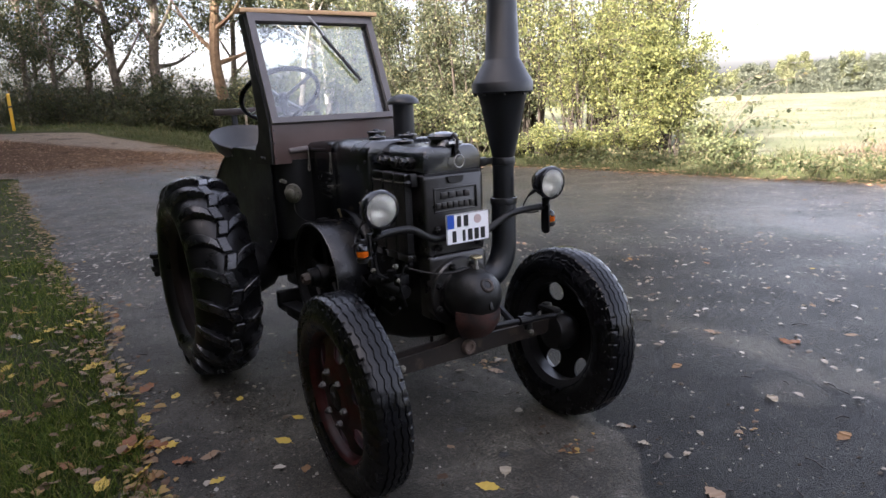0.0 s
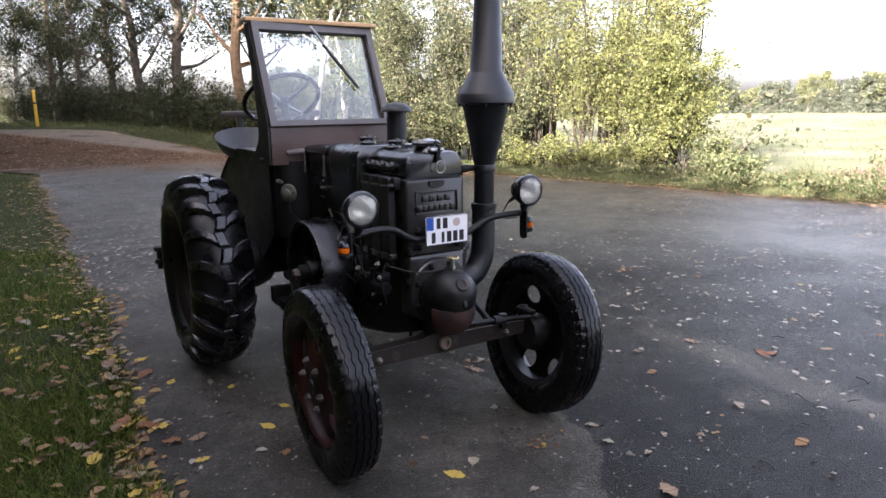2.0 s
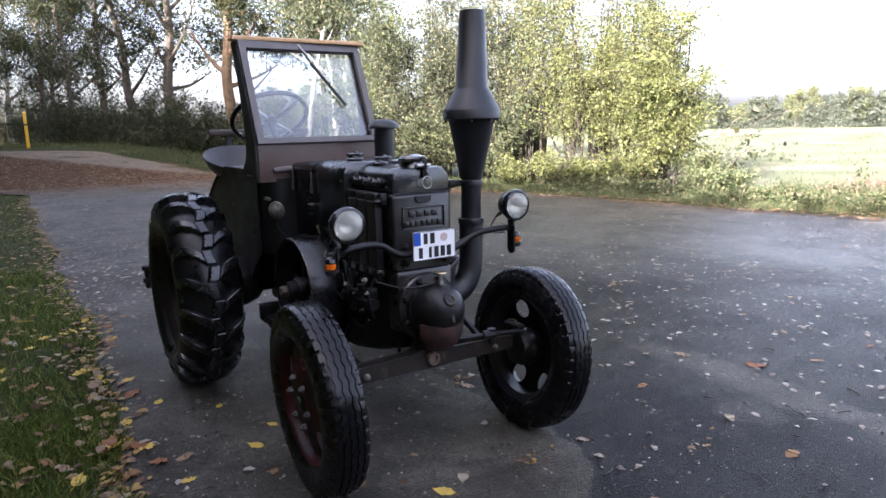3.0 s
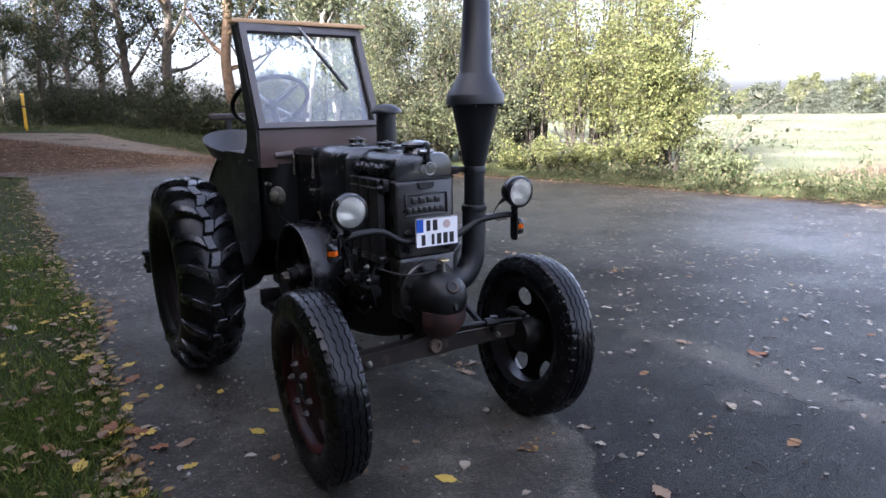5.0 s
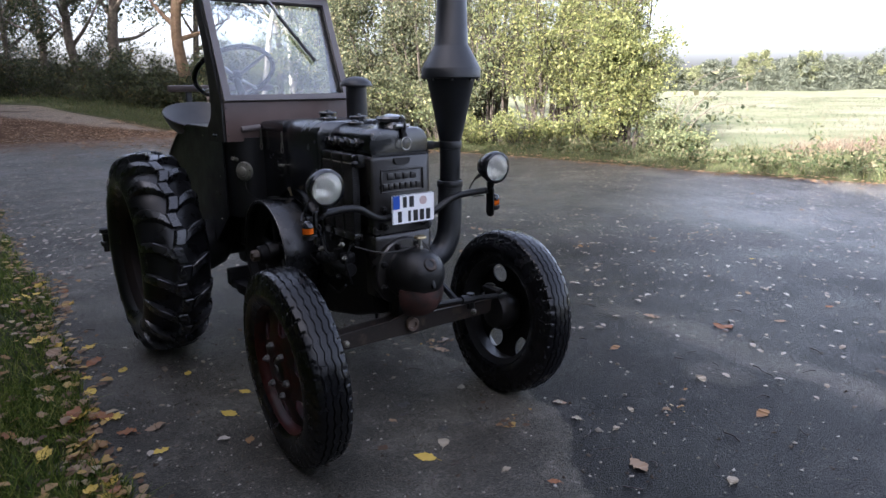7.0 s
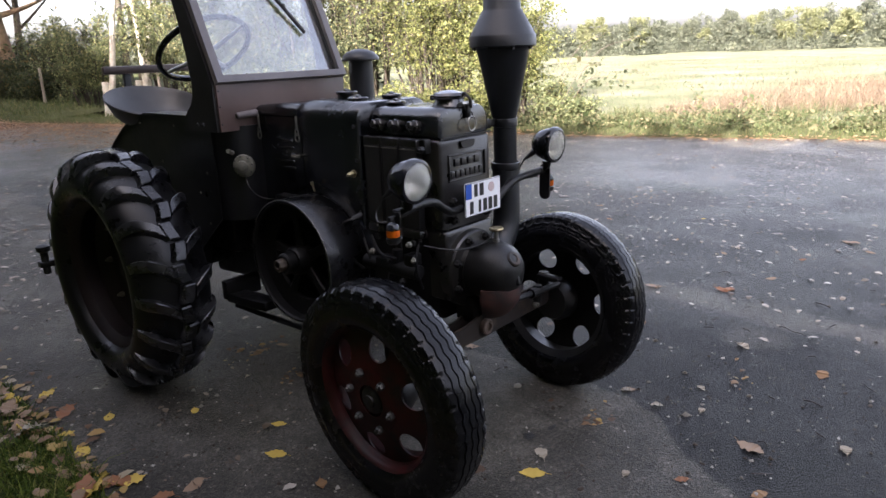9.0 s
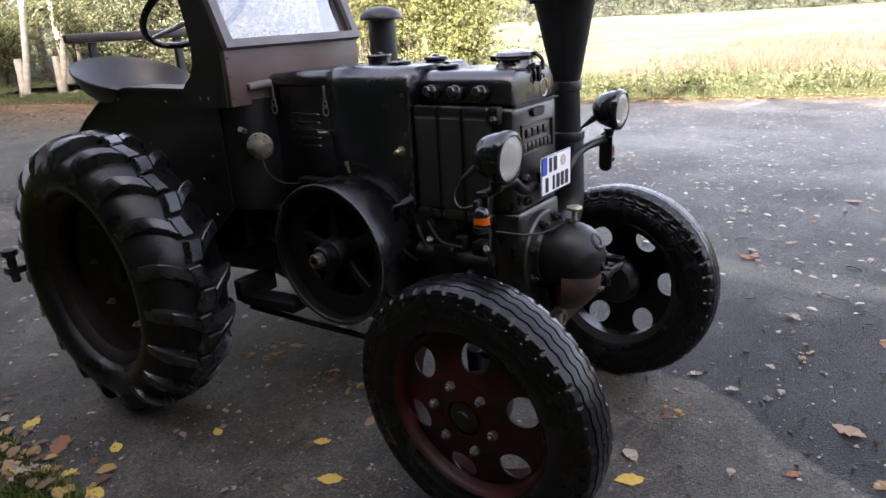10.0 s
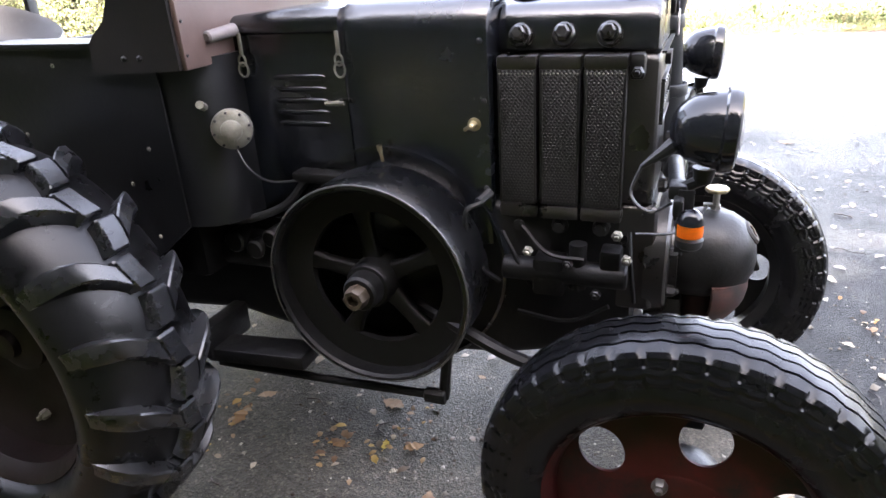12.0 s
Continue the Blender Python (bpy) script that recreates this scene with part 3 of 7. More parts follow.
def ground_sheet():
    bm = bmesh.new()
    rings = [[bm.verts.new((r * math.cos(a), r * math.sin(a), -0.035)) for a in [2 * math.pi * i / 48 for i in range(48)]] for r in (30, 120, 600, 3000)]
    bm.faces.new(rings[0])
    for a, b in zip(rings, rings[1:]):
        for i in range(48):
            bm.faces.new((a[i], b[i], b[(i + 1) % 48], a[(i + 1) % 48]))
    ob = new("ground", finish("ground", bm, DARKGROUND, 0))
    return tagged(ob, "flat grassy farmland reaching to the horizon", "ground", kind="structure")


ground_sheet()


def field():
    """Pale mown field between the far verge and the woods."""
    bm = bmesh.new()
    rows = []
    for k in range(40):
        y = -40 + 2.2 * k
        x0 = far_edge(y) + 1.2 if y < 24 else far_edge(24) + 1.2 + (y - 24) * 0.55
        rows.append([bm.verts.new((x0 + (240 - x0) * (j / 20) ** 2, y + 1.1 * (240 - x0) * (j / 20) ** 2 * 0.35 * (k - 14) / 20, -0.012 + 0.02 * noise.noise(Vector((j * 3.1, y * 0.3, 0))))) for j in range(21)])
    for a, b in zip(rows, rows[1:]):
        for j in range(20):
            bm.faces.new((a[j], a[j + 1], b[j + 1], b[j]))
    ob = new("field", finish("field", bm, FIELD, 60))
    return tagged(ob, "pale sunlit mown field beyond the road", "field", kind="structure")


field()


def road():
    """Asphalt sheet between both edges; beyond the verge's end it swings away to the side."""
    bm = bmesh.new()
    rows = []
    ys = [-40 + 1.0 * i for i in range(102)]
    for y in ys:
        x0 = near_edge(y) - 0.35 if y < 21 else max(near_edge(21) - 0.5 * (y - 21), -3.0)
        x1 = max(far_edge(y), x0 + 0.05)
        rows.append([bm.verts.new((x0 + (x1 - x0) * k / 12, y, 0.0)) for k in range(13)])
    for a, b in zip(rows, rows[1:]):
        for k in range(12):
            bm.faces.new((a[k], a[k + 1], b[k + 1], b[k]))
    for v in bm.verts:
        v.co.z = rise(v.co.y)
    ob = new("road", finish("road", bm, ASPHALT, 0))
    return tagged(ob, "grey worn asphalt road with damp dark patches", "road", kind="structure")


road()


def strip(name, inner, outer, ys, mat, label, z=0.012, hump=0.05, cols=8):
    bm = bmesh.new()
    rows = []
    for y in ys:
        a, b = inner(y), outer(y)
        rows.append([bm.verts.new((a + (b - a) * k / cols, y, rise(y) + z + hump * math.sin(math.pi * min(k / cols * 1.2, 1)) + 0.012 * noise.noise(Vector((a + (b - a) * k / cols, y, 0)) * 2.0))) for k in range(cols + 1)])
    for a, b in zip(rows, rows[1:]):
        for k in range(cols):
            bm.faces.new((a[k], a[k + 1], b[k + 1], b[k]))
    ob = new(name, finish(name, bm, mat, 60))
    return tagged(ob, label, "verge", kind="structure")


strip("verge_near", lambda y: near_edge(y) + 0.02, lambda y: -9.0, [-12 + 0.08 * i for i in range(411)], SOIL, "grassy soil verge strewn with autumn leaves", 0.004, 0.05, 24)
strip("verge_far", lambda y: far_edge(y) - 0.05, lambda y: far_edge(y) + 1.8, [-20 + 1.0 * i for i in range(110)], SOIL, "grassy verge along the far road edge", 0.008, 0.10, 6)


def bank_height(x, y):
    """The grassy bank beyond the bend rises gently away from the road."""
    return rise(y) + 0.02 + 0.16 * min(max((x - far_edge(y) - 0.1) / 2.2, 0), 1)


def bank():
    bm = bmesh.new()
    rows = []
    for k in range(60):
        y = 24 + 0.9 * k
        xs = [far_edge(y) + 14 * (j / 14) ** 1.6 for j in range(15)]
        rows.append([bm.verts.new((x, y, bank_height(x, y) - 0.03 * (j == 0) + 0.03 * noise.noise(Vector((x, y, 5.0))))) for j, x in enumerate(xs)])
    for a, b in zip(rows, rows[1:]):
        for j in range(14):
            bm.faces.new((a[j], a[j + 1], b[j + 1], b[j]))
    ob = new("verge_bend", finish("verge_bend", bm, SOIL, 60))
    return tagged(ob, "low grassy bank along the outside of the road bend", "verge", kind="structure")


bank()


def blades(n, place, height, width, lean=0.35):
    """Grass blades, three corners and a bent tip: (n, 5, 3)."""
    p = place
    a = rng.uniform(0, 2 * math.pi, n)
    h = height * rng.lognormal(0, 0.35, n)
    side = np.stack([np.cos(a), np.sin(a), np.zeros(n)], 1) * (width * rng.uniform(0.6, 1.3, n))[:, None] * 0.5
    b = rng.uniform(0, 2 * math.pi, n)
    tip = np.stack([np.cos(b), np.sin(b), np.zeros(n)], 1) * (h * rng.uniform(0.1, 1.0, n) * lean * 2)[:, None]
    up = np.stack([np.zeros(n), np.zeros(n), h], 1)
    return np.stack([p - side, p + side, p + tip * 0.35 + up * 0.6 + side * 0.7, p + tip + up, p + tip * 0.35 + up * 0.6 - side * 0.7], 1)


BLADE_FACES = [(0, 1, 2, 4), (4, 2, 3)]


DRYGRASS = leaf_material("dry_grass", [(0.0, (0.060, 0.042, 0.030)), (0.5, (0.105, 0.076, 0.053)), (1.0, (0.165, 0.128, 0.092))], 0.2)
WEEDS = leaf_material("field_weeds", [(0.0, (0.034, 0.050, 0.020)), (0.55, (0.068, 0.078, 0.036)), (1.0, (0.14, 0.12, 0.07))], 0.3)


def near_grass():
    pts = []
    for n, y0, y1, w in ((22000, -4.0, 0.6, 2.6), (95000, 0.6, 4.2, 2.4), (46000, 4.2, 9.0, 3.0), (20000, 9.0, 21.0, 5.0)):
        y = rng.uniform(y0, y1, n)
        inset = rng.uniform(-0.06, w, n)
        x = np.array([near_edge(v) for v in y]) - inset - 0.03
        clump = np.array([noise.noise(Vector((a * 1.7, b * 1.7, 3.0))) for a, b in zip(x, y)])
        keep = clump > rng.uniform(-0.75, 0.1, n) - 0.25 * np.minimum(inset, 0.5)
        pts.append(np.stack([x, y, np.full(n, 0.012) + 0.045 * np.minimum(np.maximum(inset, 0) / 1.0, 1)], 1)[keep])
    p = np.concatenate(pts)
    ob = many("verge_grass", blades(len(p), p, 0.046, 0.0055, 0.9), BLADE_FACES, GRASS)
    tagged(ob, "short green grass of the near road verge", "grass", kind="stuff")


near_grass()


def far_grass():
    n = 30000
    y = rng.uniform(-6, 34, n)
    x = np.array([far_edge(v) for v in y]) + rng.uniform(0.02, 2.2, n)
    p = np.stack([x, y, [0.03 + rise(v) for v in y]], 1)
    ob = many("roadside_grass", blades(n, p, 0.11, 0.010, 0.7), BLADE_FACES, FARVERGE)
    tagged(ob, "green grass tufts along the far road edge", "grass", kind="stuff")
    n = 16000
    y = rng.uniform(25, 62, n)
    x = np.array([far_edge(v) for v in y]) + rng.uniform(0.1, 5.0, n)
    p = np.stack([x, y, np.array([bank_height(a, b) for a, b in zip(x, y)]) - 0.02], 1)
    ob = many("bank_grass", blades(n, p, 0.16, 0.02, 0.7), BLADE_FACES, FARVERGE)
    tagged(ob, "rough green grass on the bank along the bend", "grass", kind="stuff")
    n = 56000
    y = rng.uniform(-16, 18, n)
    d = 0.5 + 5.0 * rng.uniform(0, 1, n) ** 1.7
    x = np.array([far_edge(v) for v in y]) + d
    keep = (y < 10.5 + 0.6 * d) & (np.array([noise.noise(Vector((a * 0.5, b * 0.5, 4.0))) for a, b in zip(x, y)]) > -0.15)
    p = np.stack([x, y, np.full(n, -0.02)], 1)[keep]
    tuft = 0.09 + 0.26 * np.clip(np.array([noise.noise(Vector((a * 0.9, b * 0.9, 6.0))) for a, b in p[:, :2]]) + 0.15, 0, 1)
    ob = many("weed_strip", blades(len(p), p, tuft, 0.013, 0.9), BLADE_FACES, WEEDS)
    tagged(ob, "brownish green weeds along the field edge", "weeds", kind="stuff")
    n = 40000
    d = 3.0 + 60 * rng.power(1.3, n) ** 1.3
    y = rng.uniform(-16, 16, n) + 0.45 * d
    x = np.array([far_edge(v) for v in np.clip(y, -20, 30)]) + d
    keep = y < 10 + 0.8 * d
    p = np.stack([x, y, np.full(n, -0.02)], 1)[keep]
    m = 52000
    yy = rng.uniform(-16, 8, m)
    dd = 3.6 + 13.0 * rng.uniform(0, 1, m) ** 1.1
    xx = np.array([far_edge(v) for v in yy]) + dd
    ok = np.array([noise.noise(Vector((a * 0.35, b * 0.35, 2.0))) for a, b in zip(xx, yy)]) > rng.uniform(-0.5, 0.35, m)
    ob = many("dry_grass", blades(int(ok.sum()), np.stack([xx, yy, np.full(m, -0.02)], 1)[ok], 0.26, 0.013, 0.8), BLADE_FACES, DRYGRASS)
    tagged(ob, "tall dry reddish-brown grass at the field edge", "grass", kind="stuff")
    tall = 0.06 + 0.12 * np.clip(np.array([noise.noise(Vector((a * 0.25, b * 0.25, 9.0))) for a, b in p[:, :2]]) * 2, 0, 1)
    ob = many("meadow_grass", blades(len(p), p, tall, 0.016, 0.9), BLADE_FACES, MEADOW)
    tagged(ob, "pale sunlit dry meadow grass", "grass", kind="stuff")


far_grass()


def leafy_weeds():
    """Broad-leaved weeds in ragged clumps, with a few tall stalks among them."""
    r = np.random.default_rng(88)
    cs = []
    for k in range(420):
        y = r.uniform(-9, 12.5)
        d = 0.45 + 1.5 * r.uniform() ** 1.4
        h = r.uniform(0.08, 0.26) * (2.2 if k % 23 == 0 else 1.0) * (0.6 + 0.8 * (noise.noise(Vector((y * 0.6, d, 1.0))) > -0.05))
        m = int(26 + 90 * h)
        q = r.normal(size=(m, 3)) * np.array([0.16, 0.22, 0.0]) * (0.4 if k % 23 == 0 else 1.0)
        q[:, 2] = 0.03 + h * r.uniform(0.1, 1.0, m)
        cs.append(q + np.array([far_edge(y) + d, y, 0.05]))
    ob = many("leafy_weeds", leaf_cloud(np.concatenate(cs), 0.055), LEAF_FACES, WEEDS)
    tagged(ob, "ragged dark green broad-leaved weeds beside the road", "weeds", kind="stuff")


leafy_weeds()


# ---- trees, hedge, far woods ----
def limb_tree(name, base, height, radius, bark, leaf, label, category, lean=(0, 0), fork=0.45, limbs=9, crown=(2.6, 0.55, 1.0), leaves=9000, leaf_size=0.1, crown_from=0.45, seed=1, clumps=70, group="", clear=None):
    """A tapered, slightly crooked trunk with limbs and a crown of many small leaves in uneven clumps."""
    r = np.random.default_rng(seed)
    t = thing(name, (base[0], base[1], 0.0), label, category, group)
    bm = bmesh.new()
    top = Vector((lean[0], lean[1], height * 0.9))
    stem = [Vector((lean[0] * s ** 1.3 + r.normal() * 0.03 * height * (0 < s < 1) * 0.3, lean[1] * s ** 1.3 + r.normal() * 0.03 * height * (0 < s < 1) * 0.3, -0.06 + (height * 0.9 + 0.06) * s)) for s in (0, 0.12, 0.3, 0.5, 0.7, 0.86, 1)]
    tube(bm, stem, radius, 10, 5, radius * 0.22)
    lathe(bm, [(radius * 1.55, -0.06), (radius * 1.15, 0.12 * height * 0.3), (radius * 0.98, 0.3 * height * 0.3)], Matrix(), 10, False)
    ends = [stem[-1]]
    for k in range(limbs):
        s = fork + (0.95 - fork) * (k + r.uniform(0, 0.8)) / limbs
        i = min(int(s * 6), 5)
        p0 = stem[i].lerp(stem[i + 1], s * 6 - i)
        a = k * 2.4 + r.uniform(-0.5, 0.5)
        out = crown[0] * r.uniform(0.55, 1.0) * (1.15 - 0.6 * s)
        p2 = p0 + Vector((out * math.cos(a), out * math.sin(a), height * r.uniform(0.06, 0.22)))
        p1 = p0.lerp(p2, 0.5) + Vector((0, 0, -0.08 * out + r.normal() * 0.1))
        tube(bm, [p0, p1, p2], radius * 0.42 * (1.1 - 0.5 * s), 7, 4, radius * 0.08)
        ends += [p1.lerp(p2, 0.4), p2]
        for _ in range(2):
            q = p1.lerp(p2, r.uniform(0.1, 0.8))
            e = q + Vector((r.normal(), r.normal(), abs(r.normal()) * 0.8)) * out * 0.3
            tube(bm, [q, q.lerp(e, 0.5) + Vector((0, 0, 0.05)), e], radius * 0.13, 5, 3, radius * 0.04)
            ends.append(e)
    part("trunk", bm, bark, t)
    if leaves:
        cs = []
        ends = np.array([list(e) for e in ends])
        for _ in range(clumps):
            c = ends[r.integers(len(ends))] + r.normal(size=3) * np.array([crown[0], crown[0], crown[1] * height * 0.3]) * 0.3
            c[2] = max(c[2], crown_from * height * r.uniform(0.75, 1.1))
            m = int(leaves / clumps * r.uniform(0.4, 1.6))
            cs.append(c + r.normal(size=(m, 3)) * crown[0] * 0.14 * r.uniform(0.5, 1.6) * np.array([1, 1, 0.8]))
        cs = np.concatenate(cs)
        cs = cs[cs[:, 2] > 0.15]
        if clear is not None:
            cs = cs[cs[:, 0] + base[0] < clear]
        many("crown", leaf_cloud(cs, leaf_size * 1.3), FAR_LEAF, leaf, t)
    return t


def shrub(name, base, height, width, leaf, label, stems=9, leaves=7000, leaf_size=0.075, bark=TWIGBARK, seed=1, group="", low=0.1, twigs=14):
    """Many thin stems fanning out of the ground, with leaves in uneven sprays along them."""
    r = np.random.default_rng(seed)
    t = thing(name, (base[0], base[1], 0.0), label, "bush", group)
    bm = bmesh.new()
    cs = []
    for k in range(stems):
        a = r.uniform(0, 2 * math.pi)
        out = width * r.uniform(0.15, 0.55)
        h = height * r.uniform(0.6, 1.05)
        b0 = Vector((math.cos(a) * width * 0.18 * r.uniform(), math.sin(a) * width * 0.18 * r.uniform(), -0.05))
        tip = Vector((math.cos(a) * out, math.sin(a) * out, h))
        mid = b0.lerp(tip, 0.5) + Vector((r.normal() * 0.12, r.normal() * 0.12, 0.1 * h))
        pts = [b0, b0.lerp(mid, 0.6), mid, tip]
        tube(bm, pts, 0.012 + 0.009 * h * r.uniform(0.5, 1.2), 6, 4, 0.006)
        for j in range(twigs):
            s = r.uniform(0.22, 1.0)
            p = b0.lerp(tip, s) + Vector((0, 0, 0.12 * h * math.sin(math.pi * s)))
            way = Vector((r.normal() + math.cos(a) * 0.5, r.normal() + math.sin(a) * 0.5, 0.35 + 0.6 * r.normal()))
            e = p + way * 0.16 * width * r.uniform(0.5, 1.3)
            sag = Vector((0, 0, 0.04 * width))
            tube(bm, [p, p.lerp(e, 0.55) + sag, e], 0.008, 3, 2, 0.003)
            m = int(leaves / stems / twigs * r.uniform(0.3, 1.7))
            q = r.uniform(0.15, 1.1, m)
            c = np.array(p) + np.outer(q, np.array(e - p)) + np.outer(np.sin(np.clip(q, 0, 1) * math.pi), np.array(sag))
            c = c + r.normal(size=(m, 3)) * np.array([1, 1, 0.8]) * (0.045 + 0.026 * width) * r.uniform(0.6, 1.5)
            cs.append(c[c[:, 2] > low * height])
    part("branchwork", bm, bark, t)
    cs = np.concatenate(cs)
    cs[:, 2] = np.abs(cs[:, 2]) + 0.02
    far = leaf_size > 0.06
    many("foliage", leaf_cloud(cs, leaf_size * (1.3 if far else 1.0)), FAR_LEAF if far else LEAF_FACES, leaf, t)
    return t


# sunlit thicket beyond the road
BUSH = [  # x, y, height, width, seed
    (12.5, 14.6, 6.0, 3.0, 13), (12.8, 12.9, 4.6, 3.0, 14), (13.2, 11.6, 3.9, 2.4, 15),
    (13.2, 10.6, 2.7, 1.7, 16), (14.8, 14.0, 6.9, 3.8, 17), (14.8, 12.2, 5.4, 2.4, 19)]
# bushes further back take darker leaf tones in place of shade
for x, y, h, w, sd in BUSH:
    shrub("bush", (x, y), h, w, LEAF_HALF_SHADED if y > 13.5 else LEAF_BUSH, "tall sunlit roadside bush with yellow-green autumn leaves", 17, 15000 if h > 5 else 26000, 0.046, TWIGBARK, sd, "roadside thicket", 0.04, 24)
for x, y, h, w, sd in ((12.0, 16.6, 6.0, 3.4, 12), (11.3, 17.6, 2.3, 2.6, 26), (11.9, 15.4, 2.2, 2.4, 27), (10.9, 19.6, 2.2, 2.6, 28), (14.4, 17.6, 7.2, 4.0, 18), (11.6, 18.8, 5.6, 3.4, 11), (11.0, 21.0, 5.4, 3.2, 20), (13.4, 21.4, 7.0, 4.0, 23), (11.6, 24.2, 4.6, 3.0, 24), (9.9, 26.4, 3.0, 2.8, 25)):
    shrub("shaded_bush", (x, y), h, w, LEAF_OLIVE_SHADED if y < 20 else LEAF_HALF_SHADED, "tall bush with sparse leaves coloured olive-dark for shade", 14, 21000, 0.054, TWIGBARK, sd, "roadside thicket", 0.04, 18)
for x, y, h, w, sd in ((13.0, 9.1, 0.5, 0.9, 31), (13.2, 9.7, 0.8, 1.0, 32), (12.6, 8.4, 0.4, 0.9, 33), (11.6, 12.6, 0.7, 1.2, 34), (11.2, 15.2, 1.3, 1.8, 35), (12.3, 10.8, 0.8, 1.3, 36), (11.3, 13.9, 0.6, 1.3, 37), (10.8, 16.9, 1.5, 2.0, 38), (11.9, 11.7, 0.7, 1.2, 39)):
    shrub("bramble", (x, y), h, w, LEAF_BUSH if 10 < y < 14.5 else LEAF_HALF_SHADED, "low green bramble at the foot of the thicket", 10, 3400, 0.05, TWIGBARK, sd, "brambles", 0.01)



def arching_cane(base, tips, seed):
    """A long arching bramble cane with leaves in pairs along it."""
    r = np.random.default_rng(seed)
    t = thing("bramble_cane", (base[0], base[1], 0.0), "long arching bramble cane with dark green leaves", "bush", "brambles")
    bm = bmesh.new()
    cs = []
    for tip in tips:
        tip = Vector(tip)
        mid = tip * 0.5 + Vector((0, 0, 0.22 * tip.length))
        tube(bm, [Vector((0, 0, -0.05)), mid, tip], 0.012, 6, 6, 0.004)
        q = r.uniform(0.3, 1.0, 46)
        c = np.outer(2 * q * (1 - q), np.array(mid) * 1.0) + np.outer(q * q, np.array(tip)) + np.outer(2 * q * (1 - q), np.array((0, 0, 0.05)))
        cs.append(c + r.normal(size=(46, 3)) * 0.05)
    part("cane", bm, BARK, t)
    many("foliage", leaf_cloud(np.concatenate(cs), 0.085), LEAF_FACES, LEAF_OLIVE_SHADED, t)


arching_cane((12.9, 9.3), [(0.9, -1.5, 1.75), (0.6, -1.7, 1.1), (0.3, -1.0, 1.3)], 301)
arching_cane((13.2, 9.8), [(1.0, -1.1, 1.9), (0.8, -1.9, 0.8)], 302)

# roadside trees further along
TREES = [  # x, y, height, trunk radius, bark, crown radius, leaves, crown from, lean, seed
    (7.94, 39.4, 15, 0.36, BARK, 3.2, 9000, 0.38, (0.5, 0.0), 41), (9.16, 31.9, 14, 0.32, WARMBARK, 3.0, 8000, 0.42, (0.1, 0.0), 42),
    (6.6, 40.5, 14, 0.30, BARK, 3.0, 9000, 0.35, (-1.6, 0.6), 43), (5.2, 46.0, 15, 0.26, BARK, 3.4, 9500, 0.3, (0.3, 0), 44), (4.0, 50.0, 14, 0.22, BARK, 3.2, 9500, 0.3, (-0.5, 0), 45),
    (2.6, 54.5, 15, 0.26, BARK, 3.6, 9500, 0.28, (0.2, 0), 46), (0.6, 64.0, 16, 0.28, PALEBARK, 3.8, 9500, 0.25, (0.4, 0), 47), (10.4, 34.5, 13, 0.18, BARK, 2.6, 6500, 0.35, (0.5, 0), 48),
    (9.4, 24.0, 12, 0.11, PALEBARK, 2.2, 5200, 0.45, (2.9, 0.0), 49), (10.5, 24.0, 12, 0.10, PALEBARK, 2.0, 4800, 0.5, (2.5, 0), 50), (11.2, 24.8, 12, 0.11, PALEBARK, 2.2, 5200, 0.45, (-0.4, 0.4), 51),
    (12.0, 28.0, 13, 0.16, BARK, 2.8, 7000, 0.3, (0.2, 0), 52), (14.0, 31.0, 14, 0.2, BARK, 3.2, 8000, 0.25, (0.2, 0), 53), (3.4, 58.0, 13, 0.2, BARK, 3.6, 9000, 0.2, (0, 0), 54), (-2.6, 70, 15, 0.3, BARK, 4.2, 9000, 0.2, (0, 0), 55)]
for x, y, h, r, bark, cr, lv, cf, ln, sd in TREES:
    # tree leaves use the shaded tones, dark by colour
    limb_tree("roadside_tree", (x, y), h, r, bark, LEAF_DARK_SHADED if sd < 48 or sd > 53 else LEAF_OLIVE_SHADED, "tall roadside tree with thinning autumn foliage" if bark is BARK else ("tall tree with a bare warm-brown trunk" if bark is WARMBARK else "slender pale-barked roadside tree"), "tree", ln, 0.3, 13, (cr, 0.6, 1), int(lv * (3.0 if sd < 48 or sd > 53 else 2.4)), 0.105, cf, sd, 70, "roadside trees")
HEDGE = [(8.6, 29.6, 1.6), (8.3, 31.5, 1.8), (7.9, 33.5, 2.2), (7.5, 35.5, 2.6), (7.0, 37.5, 3.0), (6.6, 40.0, 3.2), (6.0, 42.5, 3.2), (5.5, 45.0, 3.4), (4.8, 48.0, 3.6), (4.2, 51.0, 3.8), (3.4, 54.0, 3.8), (2.6, 57.0, 4.0), (1.8, 60.5, 4.0), (0.9, 64.0, 4.2), (0.0, 68.0, 4.4), (9.6, 33.0, 2.6), (8.8, 37.5, 3.2), (10.6, 29.6, 2.6), (-1.2, 73.0, 4.6)]
# hedge shade is put into its dark leaf colour
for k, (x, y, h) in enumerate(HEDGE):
    shrub("hedge_bush", (x + 0.5, y), h * (0.85 + 0.35 * math.sin(k * 2.7)), h * 1.45, LEAF_DARK_SHADED, "dense hedge bush, shade put into its dark green leaves", 15, 9000, 0.095, TWIGBARK, 60 + k, "hedge along the bend", 0.0, 18)


POST = (1.08, 41.5)


def marker_post(x, y):
    t = thing("marker_post", (x, y, bank_height(x, y)), "yellow marker post standing in the grass", "post")
    bm = bmesh.new()
    box(bm, (0, 0, 0.90), (0.15, 0.12, 1.94), None, 0.02)
    part("post", bm, POSTYELLOW, t)
    bm = bmesh.new()
    box(bm, (0, 0, 1.22), (0.155, 0.125, 0.09), None, 0.01)
    part("band", bm, INK, t, "dark band")


